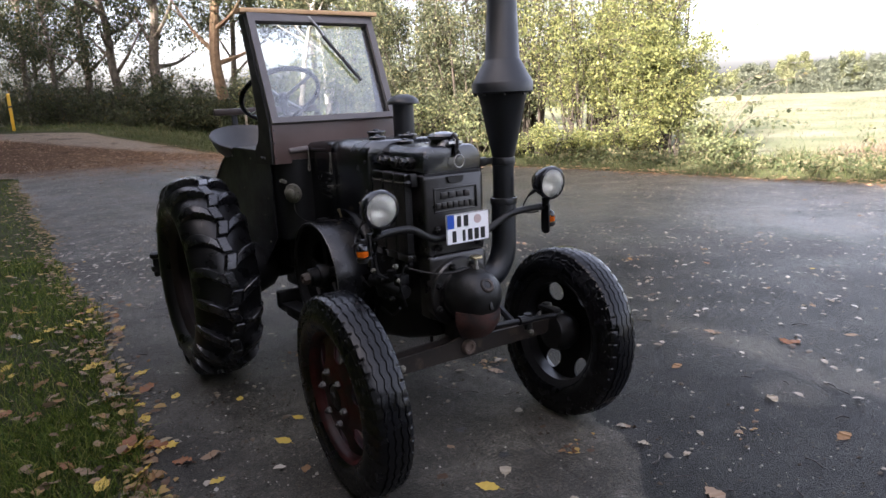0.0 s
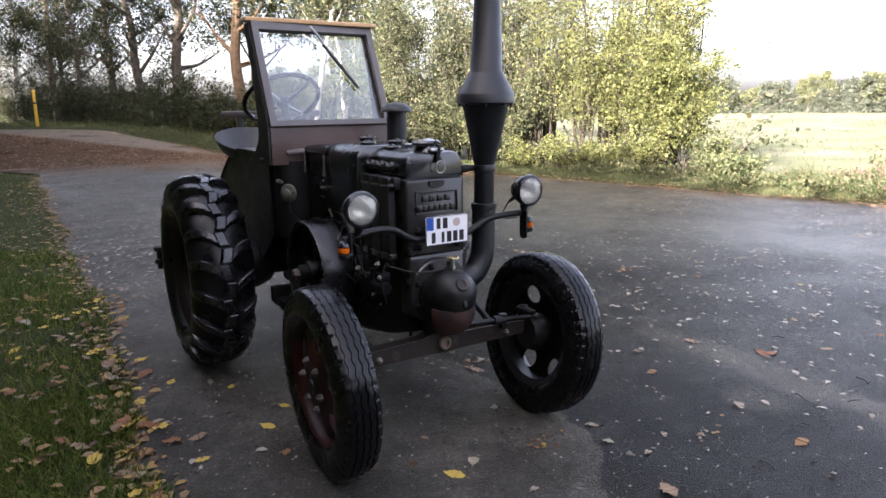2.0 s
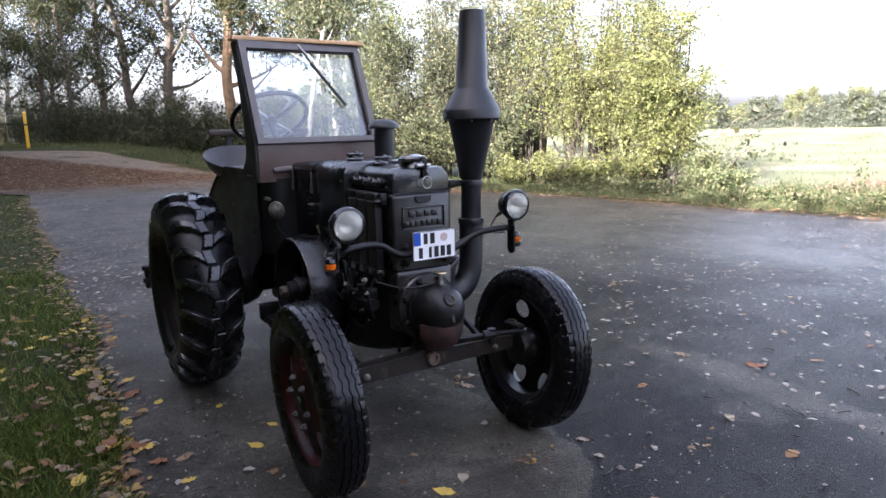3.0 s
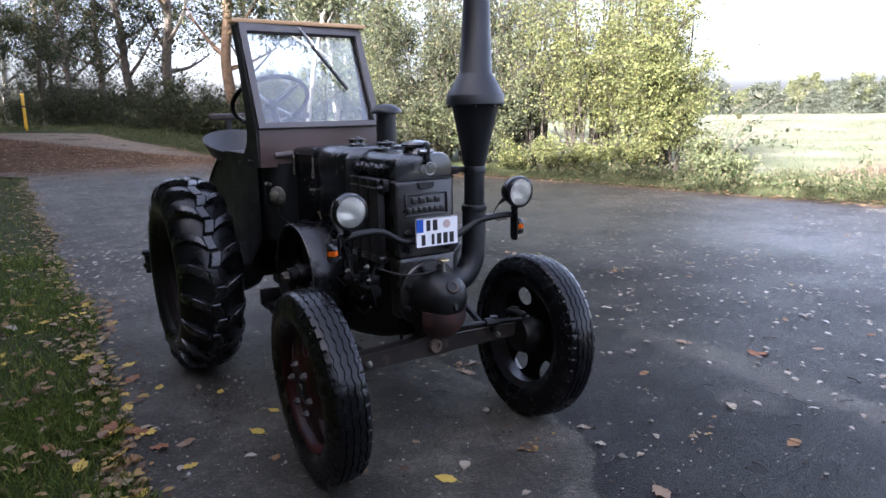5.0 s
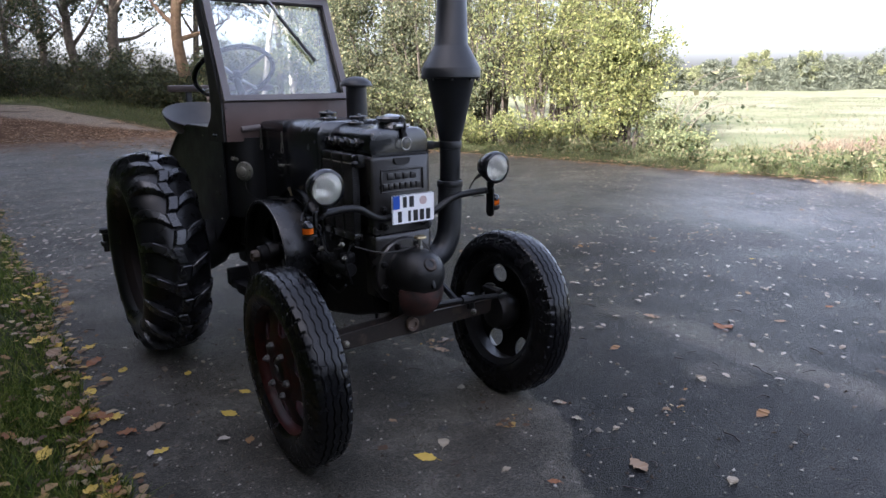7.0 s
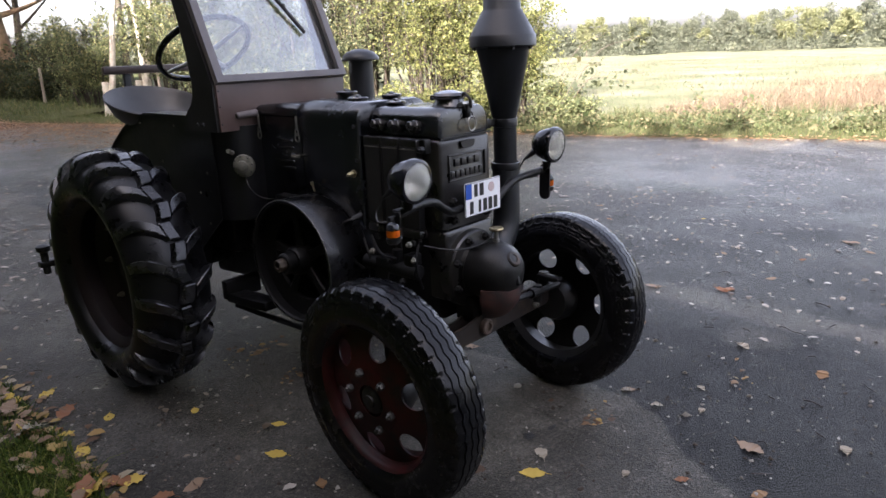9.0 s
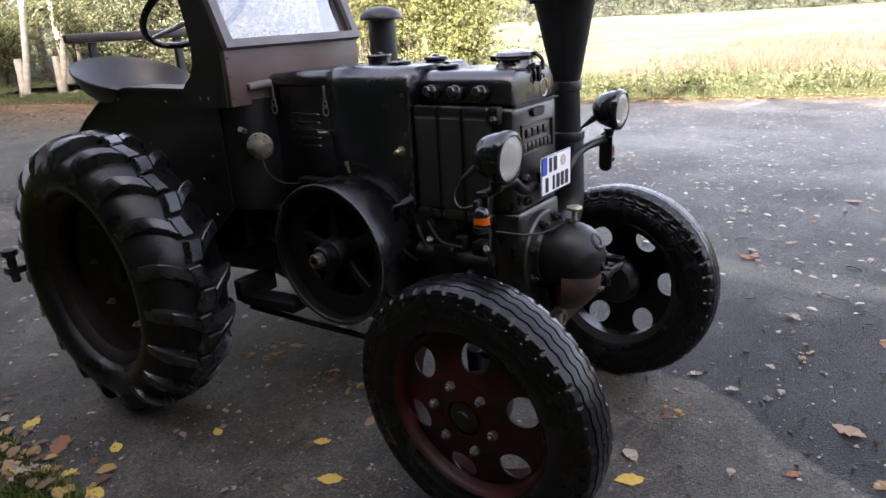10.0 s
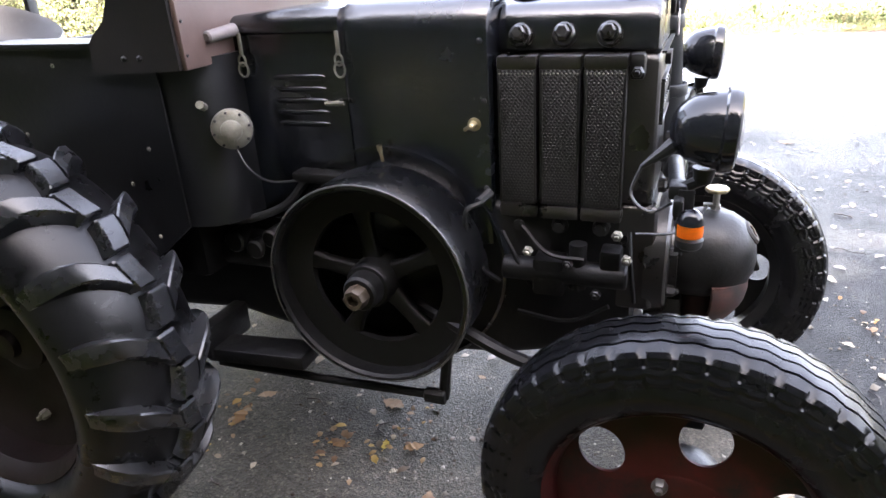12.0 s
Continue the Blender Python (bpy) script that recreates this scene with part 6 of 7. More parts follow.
axle = part("front_axle", bm, RUSTIRON, tractor, "dark steel front axle beam with worn brown patches")
bm = bmesh.new()
lathe(bm, [(0.033, 0), (0.033, 0.022), (0.029, 0.027), (0.018, 0.027), (0.016, 0.016), (0.0, 0.014)], at(-0.012, 2.720, 0.472) @ FRONT, 22)
part("pivot_pin", bm, BRONZE, axle, "dull bronze hollow pivot pin")
bm = bmesh.new()
box(bm, L(-0.01, 2.78, 0.55), (0.12, 0.10, 0.12), None, 0.02)
part("axle_bracket", bm, IRON, axle)
for s in (-1, 1):
    bm = bmesh.new()
    rod(bm, L(s * 0.50, 2.765, 0.40), L(s * 0.512, 2.765, 0.56), 0.026, None, 14, 0.004)
    rod(bm, L(s * 0.50, 2.765, 0.46), L(s * 0.60, 2.695, 0.435), 0.032, 0.026, 12)
    box(bm, L(s * 0.49, 2.72, 0.545), (0.05, 0.12, 0.025), None, 0.008)
    part("steering_knuckle", bm, DEEPIRON, axle)
    bm = bmesh.new()
    nut(bm, at(s * 0.36, 2.718, 0.455) @ FRONT, 0.016, 0.018)
    part("axle_bolt", bm, DULL, axle)
bm = bmesh.new()
tube(bm, [L(0.10, 2.66, 0.56), L(0.2, 2.655, 0.555), L(0.47, 2.66, 0.53)], 0.013, 10)
rod(bm, L(0.24, 2.655, 0.552), L(0.31, 2.655, 0.547), 0.022, None, 10)
rod(bm, L(0.30, 2.66, 0.50), L(0.30, 2.66, 0.575), 0.02, None, 10)
part("drag_link", bm, IRON, axle)
for s in (-1, 1):
    bm = bmesh.new()
    tube(bm, [L(s * 0.34, 2.80, 0.47), L(s * 0.38, 3.07, 0.545), L(s * 0.36, 3.24, 0.60), L(s * 0.22, 3.5, 0.62)], 0.018, 8)
    part("radius_rod", bm, DEEPIRON, axle)

# belt pulley with five spokes and the guard ring behind it
FY, FZ = 3.494, 0.714
pm = at(0, FY, FZ) @ SIDE
bm = bmesh.new()
lathe(bm, [(0.250, 0.215), (0.272, 0.215), (0.280, 0.235), (0.281, 0.40), (0.276, 0.408), (0.268, 0.408)], pm, 72, False)
pulley = part("belt_pulley", bm, PULLEYBLACK, tractor, "large black belt pulley with a worn bright rim")
bm = bmesh.new()
lathe(bm, [(0.268, 0.408), (0.262, 0.40), (0.262, 0.36), (0.190, 0.345), (0.186, 0.33), (0.25, 0.32), (0.25, 0.215)], pm, 72, False)
part("web", bm, DEEPIRON, pulley)
bm = bmesh.new()
lathe(bm, [(0.277, 0.4085), (0.279, 0.4095), (0.281, 0.4085), (0.282, 0.406)], pm, 72, False)
part("bright_edge", bm, WORNSTEEL, pulley, "worn bright edge")
for k in range(5):
    a = radians(72 * k + 25)
    bm = bmesh.new()
    c, s = math.cos(a), math.sin(a)
    rings = []
    for r, w, h in ((0.035, 0.058, 0.04), (0.09, 0.044, 0.03), (0.15, 0.042, 0.026), (0.205, 0.062, 0.026)):
        ring = []
        for p, q in rounded(-w / 2, w / 2, 0.342 - h, 0.345, 0.01, 3):
            x, y = r * c - p * s, r * s + p * c
            ring.append(pm @ Vector((x, y, q)))
        rings.append(ring)
    loft(bm, rings)
    part("spoke", bm, DEEPIRON, pulley)
bm = bmesh.new()
lathe(bm, [(0.064, 0.28), (0.064, 0.385), (0.058, 0.395), (0.050, 0.397), (0.048, 0.435), (0.042, 0.442), (0.022, 0.442), (0.0, 0.43)], pm, 28)
part("hub", bm, DEEPIRON, pulley)
bm = bmesh.new()
lathe(bm, [(0.030, 0.43), (0.032, 0.44), (0.030, 0.470), (0.026, 0.476), (0.016, 0.476), (0.014, 0.455), (0.0, 0.455)], pm, 8)
part("shaft_end", bm, RUSTEDNUT, pulley, "rust-brown worn shaft nut")
bm = bmesh.new()
lathe(bm, [(0.20, 0.16), (0.315, 0.16), (0.325, 0.165), (0.325, 0.225), (0.317, 0.225), (0.315, 0.175), (0.22, 0.172)], pm, 72, False)
part("flywheel_guard", bm, BLACK, tractor, "black sheet guard round the flywheel")
bm = bmesh.new()
rod(bm, L(-0.236, 3.494, 1.005), L(-0.246, 3.494, 1.040), 0.005, None, 8)
rod(bm, L(-0.246, 3.494, 1.036), L(-0.248, 3.494, 1.050), 0.008, None, 6)
part("oiler", bm, BRASS, tractor, "tiny brass oiler")
bm = bmesh.new()
tube(bm, [L(-0.22, 3.205, 0.925), L(-0.26, 3.225, 0.915), L(-0.285, 3.252, 0.90), L(-0.29, 3.252, 0.84), L(-0.285, 3.228, 0.76), L(-0.25, 3.18, 0.70)], 0.0065, 8)
rod(bm, L(-0.215, 3.21, 0.93), L(-0.255, 3.228, 0.915), 0.013, None, 8)
part("guard_rod", bm, IRON, tractor, "thin bent steel rod")

# cowl, drum, side sheet and fenders
bm = bmesh.new()
pts = [(-0.20, 3.905), (-0.27, 3.90), (-0.325, 3.915), (-0.370, 3.955), (-0.390, 4.01), (-0.393, 4.08), (-0.393, 4.20), (0.34, 4.20), (0.34, 4.02), (0.32, 3.955), (0.27, 3.905), (0.20, 3.90)]
loft(bm, [[L(x, y, z) for x, y in pts] for z in (0.835, 0.84, 1.0, 1.2, 1.285)])
part("scuttle", bm, GREENBLACK, tractor, "rounded dark green-black scuttle below the windscreen", 50)


def fender(s):
    bm = bmesh.new()
    x = -0.400 if s < 0 else 0.430
    arc = [(4.66, 1.328), (4.74, 1.312), (4.83, 1.286), (4.92, 1.249), (5.00, 1.205), (5.07, 1.165), (5.17, 1.095), (5.25, 1.01), (5.30, 0.91), (5.31, 0.80)]
    prof = [(4.02, 0.84), (4.02, 1.326), (4.20, 1.328), (4.58, 1.330)] + arc + [(5.2, 0.6), (4.9, 0.5), (4.6, 0.55), (4.3, 0.62)]
    prism(bm, [(-(y - Y0), z) for y, z in prof], Matrix.Translation((x, 0, 0)) @ SIDE, 0.006 * (1 if s < 0 else -1))
    f = part("fender", bm, GREENBLACK, tractor, "dark green-black fender sheet")
    bm = bmesh.new()
    top = [(4.20, 1.330), (4.58, 1.332)] + [(y, z + 0.002) for y, z in arc]
    ring = [[L(x + d * s, y, z + h) for d, h in ((-0.12, 0.004), (0.014, 0.004), (0.016, -0.004), (0.014, -0.012), (0.010, -0.004), (-0.12, -0.004))] for y, z in top]
    loft(bm, ring)
    part("fender_top", bm, GREENBLACK, f)
    for y, z in ((4.736, 1.278), (4.365, 1.278), (4.538, 1.086), (4.187, 0.956), (4.133, 0.803), (4.10, 1.06)):
        bm = bmesh.new()
        nut(bm, at(x + 0.006 * s, y, z) @ (SIDE if s < 0 else Matrix.Rotation(math.pi, 4, "Z") @ SIDE), 0.0065, 0.004)
        part("rivet", bm, DULL, f)


fender(-1)
fender(1)
bm = bmesh.new()
box(bm, L(0.0, 4.5, 0.90), (0.78, 0.7, 0.02), None, 0.004)
part("platform", bm, IRON, tractor)
bm = bmesh.new()
box(bm, L(0.015, 4.83, 1.1), (0.80, 0.02, 0.4), None, 0.004)
part("rear_panel", bm, GREENBLACK, tractor)

# round metal cover on the drum with its cable
m = at(-0.345, 3.866, 1.106) @ Matrix.Rotation(radians(32), 4, "Z") @ SIDE
bm = bmesh.new()
lathe(bm, [(0.030, -0.03), (0.052, -0.008), (0.054, 0.0), (0.052, 0.010), (0.042, 0.016), (0.028, 0.019), (0.026, 0.027), (0.018, 0.031), (0.004, 0.031)], m, 32)
horn = part("round_cover", bm, DULL, tractor, "round dull metal cover with small bolts")
for k in range(8):
    a = radians(45 * k + 10)
    bm = bmesh.new()
    nut(bm, m @ Matrix.Translation((0.046 * math.cos(a), 0.046 * math.sin(a), 0.012)), 0.004, 0.005)
    part("bolt", bm, IRON, horn)
bm = bmesh.new()
tube(bm, [m @ Vector((0.0, -0.05, 0.0)), L(-0.350, 3.83, 1.0), L(-0.31, 3.80, 0.955), L(-0.26, 3.74, 0.945)], 0.0035, 7)
part("horn_cable", bm, IRON, horn)
bm = bmesh.new()
rod(bm, L(-0.36, 3.93, 1.165), L(-0.392, 3.915, 1.178), 0.011, None, 8)
part("knob", bm, DULL, horn)
bm = bmesh.new()
tube(bm, [L(-0.25, 3.72, 0.95), L(-0.26, 3.80, 0.87), L(-0.28, 3.90, 0.83), L(-0.25, 4.02, 0.80)], 0.012, 8)
part("thick_hose", bm, INK, tractor)
bm = bmesh.new()
box(bm, L(-0.24, 3.68, 0.955), (0.06, 0.16, 0.03), None, 0.008)
part("bracket_plate", bm, DEEPIRON, tractor)
for y, z, r in ((4.0, 0.74, 0.035), (3.93, 0.72, 0.03), (3.87, 0.76, 0.028)):
    bm = bmesh.new()
    rod(bm, L(-0.19, y, z), L(-0.27, y, z), r, None, 14, 0.006)
    part("boss", bm, IRON, tractor)
bm = bmesh.new()
rod(bm, L(-0.20, 4.1, 0.70), L(-0.20, 3.75, 0.70), 0.06, None, 16, 0.01)
part("cross_shaft_housing", bm, DEEPIRON, tractor)

# step, pedal rods
bm = bmesh.new()
box(bm, L(-0.37, 3.885, 0.440), (0.10, 0.34, 0.045), Matrix.Rotation(radians(-4), 4, "X"), 0.008)
box(bm, L(-0.33, 4.05, 0.47), (0.20, 0.05, 0.10), None, 0.01)
part("foot_step", bm, DEEPIRON, tractor)
bm = bmesh.new()
tube(bm, [L(-0.37, 4.05, 0.375), L(-0.37, 3.7, 0.380), L(-0.37, 3.35, 0.390)], 0.013, 8, 4)
rod(bm, L(-0.37, 3.365, 0.390), L(-0.37, 3.305, 0.390), 0.022, None, 10, 0.004)
rod(bm, L(-0.36, 3.315, 0.38), L(-0.35, 3.30, 0.53), 0.015, None, 10)
part("pedal_linkage", bm, DEEPIRON, tractor)

# windscreen
def ws(k, z):
    """A place on the windscreen's plane; k runs across from 0 to 1."""
    s = (z - 1.478) / 0.6
    return L(-0.417 + 0.776 * k, 3.912 + 0.025 * k + 0.258 * max(s, 0), z)


def bar4(a, b, c, d, thick, mat, name, parent, label=""):
    bm = bmesh.new()
    n = (b - a).cross(d - a).normalized() * thick
    loft(bm, [[a, b, c, d], [a + n, b + n, c + n, d + n]])
    return part(name, bm, mat, parent, label)


bm = bmesh.new()
box(bm, L(-0.029, 3.930, 1.3725), (0.772, 0.016, 0.213), Matrix.Rotation(radians(1.85), 4, "Z"), 0.003)
screen = part("windscreen", bm, MAROON, tractor, "upright windscreen with a maroon sheet panel below the glass")
FT = 0.03
kw = 0.050
bar4(ws(0, 1.478), ws(1, 1.478), ws(1, 1.508), ws(0, 1.508), FT, FRAMESTEEL, "frame_rail", screen)
bar4(ws(0, 2.03), ws(1, 2.03), ws(1, 2.085), ws(0, 2.085), FT, FRAMESTEEL, "frame_rail", screen)
bar4(ws(0, 1.508), ws(kw, 1.508), ws(kw, 2.03), ws(0, 2.03), FT, FRAMESTEEL, "frame_stile", screen)
bar4(ws(1 - kw, 1.508), ws(1, 1.508), ws(1, 2.03), ws(1 - kw, 2.03), FT, FRAMESTEEL, "frame_stile", screen)
off = Vector((0, 0.012, 0))
g = bar4(ws(kw - 0.005, 1.504) + off, ws(1.005 - kw, 1.504) + off, ws(1.005 - kw, 2.034) + off, ws(kw - 0.005, 2.034) + off, 0.004, GLASS, "glass_pane", screen, "clear glass pane with smears and a whitish sheen in the film")
g.visible_shadow = False
for a, b in (((kw, 1.508), (1 - kw, 1.508)), ((kw, 2.03), (1 - kw, 2.03)), ((kw, 1.508), (kw, 2.03)), ((1 - kw, 1.508), (1 - kw, 2.03))):
    bm = bmesh.new()
    rod(bm, ws(*a) + Vector((0, -0.002, 0)), ws(*b) + Vector((0, -0.002, 0)), 0.005, None, 6)
    part("glazing_bead", bm, INK, screen)
bm = bmesh.new()
a, b = ws(0, 2.085), ws(1, 2.085)
box(bm, (a + b) / 2 + Vector((0, 0.005, 0.013)), ((b - a).length + 0.065, 0.10, 0.024), None, 0.004)
part("top_board", bm, BAREWOOD, screen, "light bare wooden top board")
for k, z in [(0.027, z) for z in (1.55, 1.68, 1.82, 1.96)] + [(0.973, z) for z in (1.55, 1.68, 1.82, 1.96)] + [(q, 2.058) for q in (0.1, 0.35, 0.62, 0.9)] + [(q, 1.495) for q in (0.02, 0.4, 0.98)]:
    bm = bmesh.new()
    bmesh.ops.create_icosphere(bm, subdivisions=1, radius=0.005, matrix=Matrix.Translation(ws(k, z) + Vector((0, -0.001, 0))))
    part("screw", bm, IRON, screen)
for z in (1.30, 1.38, 1.45):
    bm = bmesh.new()
    bmesh.ops.create_icosphere(bm, subdivisions=1, radius=0.005, matrix=at(-0.405, 3.910, z))
    part("screw", bm, IRON, screen)
# side boards of the windscreen
for s, x in ((-1, -0.414), (1, 0.350)):
    bm = bmesh.new()
    outl = [(3.925, 1.266), (4.20, 1.257), (4.20, 1.330), (4.175, 1.356), (4.135, 1.385), (4.11, 1.43), (4.10, 1.50), (4.12, 1.62), (4.155, 1.78), (4.205, 1.92), (4.26, 2.08), (4.178, 2.08), (3.925, 1.478)]
    r = [[L(x + d, y + (0.025 if s > 0 else 0.0), z) for y, z in outl] for d in (-0.011, 0.011)]
    loft(bm, r)
    part("side_board", bm, BLACKBOARD, screen, "black-stained wooden side board")
    for y in (4.04, 4.09):
        bm = bmesh.new()
        bmesh.ops.create_icosphere(bm, subdivisions=1, radius=0.009, matrix=at(x + s * 0.012, y, 1.297))
        part("board_bolt", bm, IRON, screen)
# wiper
w0 = ws(0.475, 2.065) + Vector((0, -0.03, 0))
w1 = ws(0.555, 1.965) + Vector((0, -0.03, 0))
w2 = ws(0.785, 1.705) + Vector((0, -0.022, 0))
bm = bmesh.new()
rod(bm, ws(0.475, 2.065), w0, 0.014, None, 12)
tube(bm, [w0, w0.lerp(w1, 0.5) + Vector((0, -0.01, 0)), w1], 0.009, 8, 4)
wiper = part("wiper_arm", bm, STEEL, screen, "silver wiper arm")
bm = bmesh.new()
rod(bm, w1 + Vector((0, 0.01, 0)), w2 + Vector((0, 0.01, 0)), 0.010, None, 8)
box(bm, w1.lerp(w2, 0.5), (0.02, 0.014, 0.02), None, 0.003)
part("wiper_blade", bm, INK, wiper)
# grip bar at the scuttle
bm = bmesh.new()
rod(bm, L(-0.332, 3.905, 1.334), L(-0.225, 3.895, 1.342), 0.015, 0.017, 14, 0.005)
part("rubber_grip", bm, GRIPRUBBER, tractor, "pale grey worn rubber grip")

# steering wheel, seat, backrest plank
sm = at(-0.182, 4.365, 1.643) @ Matrix.Rotation(radians(-38), 4, "X")
bm = bmesh.new()
R = 0.236
tube(bm, [sm @ Vector((R * math.cos(a), R * math.sin(a), 0)) for a in [2 * math.pi * k / 48 for k in range(49)]], 0.015, 10, 1)
wheel = part("steering_wheel", bm, GLOSS, tractor, "black steering wheel with spokes")
for k in range(4):
    a = radians(90 * k + 40)
    bm = bmesh.new()
    rod(bm, sm @ Vector((0.03 * math.cos(a), 0.03 * math.sin(a), -0.03)), sm @ Vector((R * math.cos(a), R * math.sin(a), 0)), 0.012, 0.009, 8)
    part("spoke", bm, STEEL, wheel)
bm = bmesh.new()
lathe(bm, [(0.03, -0.05), (0.045, -0.03), (0.04, -0.01), (0.02, 0.0)], sm, 20)
part("hub", bm, IRON, wheel)
bm = bmesh.new()
rod(bm, sm @ Vector((0, 0, -0.04)), sm @ Vector((0, 0, -0.62)), 0.022, None, 14)
part("steering_column", bm, IRON, wheel)
bm = bmesh.new()
SEAT = (-0.225, 4.90, 1.235)
rings = []
for k, (r, z) in enumerate(((0.02, 0.012), (0.10, 0.014), (0.17, 0.032), (0.22, 0.075), (0.25, 0.13), (0.264, 0.148))):
    rings.append([L(SEAT[0] + r * math.cos(a), SEAT[1] + 0.95 * r * math.sin(a), SEAT[2] + z * (1 + 0.34 * math.sin(a)) + 0.10 * r * math.sin(a)) for a in [2 * math.pi * i / 40 for i in range(40)]])
for k, (r, z) in enumerate(((0.267, 0.142), (0.255, 0.122), (0.224, 0.064), (0.17, 0.018), (0.10, 0.002), (0.02, 0.0))):
    rings.append([L(SEAT[0] + r * math.cos(a), SEAT[1] + 0.95 * r * math.sin(a), SEAT[2] + z * (1 + 0.34 * math.sin(a)) + 0.10 * r * math.sin(a)) for a in [2 * math.pi * i / 40 for i in range(40)]])
loft(bm, rings)
seat = part("seat_pan", bm, GREYSHEET, tractor, "grey pressed steel bucket seat", 50)
bm = bmesh.new()
tube(bm, [L(SEAT[0], SEAT[1], SEAT[2]), L(SEAT[0], SEAT[1] + 0.1, 1.15), L(SEAT[0], SEAT[1] + 0.02, 0.95)], 0.025, 8)
part("seat_spring", bm, IRON, seat)
bm = bmesh.new()
box(bm, L(0.0, 5.16, 1.552), (0.76, 0.035, 0.045), None, 0.01)
back = part("backrest_plank", bm, BROWNWOOD, tractor, "dark wooden plank backrest on posts")
for x in (-0.235, 0.25):
    bm = bmesh.new()
    box(bm, L(x, 5.185, 1.22), (0.04, 0.025, 0.62), None, 0.004)
    part("post", bm, IRON, back)
# tow hitch behind
bm = bmesh.new()
box(bm, L(-0.47, 5.06, 0.555), (0.92, 0.06, 0.035), None, 0.006)
rod(bm, L(-0.90, 5.05, 0.50), L(-0.90, 5.05, 0.625), 0.02, None, 12, 0.004)
lathe(bm, [(0.02, 0.62), (0.035, 0.63), (0.035, 0.655), (0.02, 0.665)], at(-0.90, 5.05, 0), 14)
box(bm, L(0, 4.9, 0.55), (0.1, 0.5, 0.05), None, 0.01)
part("drawbar", bm, IRON, tractor, "black steel drawbar with a hitch pin")


# ---- fallen leaves ----
def leaf_mesh(name, kind, mat, seed):
    """One fallen leaf, curled, about 1 long: lobed like oak or plain oval."""
    r = np.random.default_rng(seed)
    bm = bmesh.new()
    n = 14
    left, right, spine = [], [], []
    for i in range(n + 1):
        s = i / n
        w = math.sin(math.pi * min(s * 1.02, 1)) ** 0.75 * (0.30 if kind == "oval" else 0.33)
        if kind == "lobed":
            w *= 0.62 + 0.38 * abs(math.sin(s * math.pi * 3.6 + 0.4))
        curl = 0.10 * math.sin(s * math.pi * 1.3 + seed) + 0.03 * r.normal()
        lift = 0.10 + 0.07 * r.normal()
        spine.append(bm.verts.new((s - 0.5, 0.04 * math.sin(s * 4 + seed), 0.03 + max(curl, -0.02))))
        left.append(bm.verts.new((s - 0.5 + 0.03 * r.normal(), w, 0.03 + max(curl + lift * w * 2.2, -0.025))))
        right.append(bm.verts.new((s - 0.5 + 0.03 * r.normal(), -w, 0.03 + max(curl + (lift + 0.05 * r.normal()) * w * 2.0, -0.025))))
    for i in range(n):
        bm.faces.new((spine[i], spine[i + 1], left[i + 1], left[i]))
        bm.faces.new((right[i], right[i + 1], spine[i + 1], spine[i]))
    tube(bm, [(-0.5, 0, 0.03), (-0.62, 0.02, 0.02), (-0.72, 0.05, 0.03)], 0.012, 5, 2)
    return finish(name, bm, mat, 60)


LEAF_KINDS = [("oval", YELLOWLEAF, "yellow"), ("lobed", TANLEAF, "pale tan"), ("lobed", ORANGELEAF, "orange-brown"), ("oval", PALELEAF, "bleached pale"), ("lobed", RUSTLEAF, "rust-brown"), ("oval", TANLEAF, "tan")]
LEAF_MESHES = [leaf_mesh("fallen_leaf", k, m, 3 + i) for i, (k, m, _) in enumerate(LEAF_KINDS)]
HERO = [  # x, y, length, kind
    (0.85, 3.11, 0.10, 0), (1.21, 3.27, 0.12, 0), (1.2, 2.96, 0.09, 2), (3.38, 2.68, 0.10, 2), (4.02, 2.90, 0.14, 1), (3.40, 2.11, 0.15, 3), (4.25, 2.47, 0.13, 4), (2.58, 2.38, 0.10, 3), (2.81, 2.11, 0.09, 3),
    (3.29, 1.70, 0.12, 2), (2.52, 3.29, 0.12, 1), (1.485, 2.63, 0.10, 2), (4.98, 2.82, 0.08, 3), (1.757, 2.362, 0.13, 0), (0.90, 4.15, 0.10, 0), (1.745, 4.19, 0.11, 2), (1.36, 3.46, 0.09, 0), (2.44, 1.77, 0.15, 1),
    (1.975, 2.08, 0.09, 3), (2.594, 2.374, 0.08, 1), (4.21, 2.51, 0.13, 4), (2.61, 2.03, 0.09, 3), (2.07, 1.90, 0.07, 4), (1.184, 3.88, 0.08, 0), (1.564, 3.385, 0.09, 1), (1.89, 4.17, 0.09, 1), (1.97, 3.68, 0.12, 1),
    (1.76, 3.617, 0.06, 0), (1.774, 3.52, 0.09, 2), (1.718, 3.768, 0.08, 2), (1.543, 3.99, 0.06, 3), (1.65, 3.536, 0.06, 3), (5.87, 2.08, 0.17, 1), (1.70, 4.3, 0.08, 2), (2.05, 3.75, 0.08, 4)]
for k, (x, y, size, kind) in enumerate(HERO):
    ob = new("fallen_leaf", LEAF_MESHES[kind])
    ob.matrix_world = Matrix.Translation((x, y, 0.002)) @ Matrix.Rotation(k * 2.1, 4, "Z") @ Matrix.Diagonal((*[size * (0.55 if kind == 3 else 0.8)] * 2, size * 0.4, 1))
    tagged(ob, LEAF_KINDS[kind][2] + " curled autumn leaf lying on the asphalt", "leaf", "leaves on the road")
r = np.random.default_rng(77)
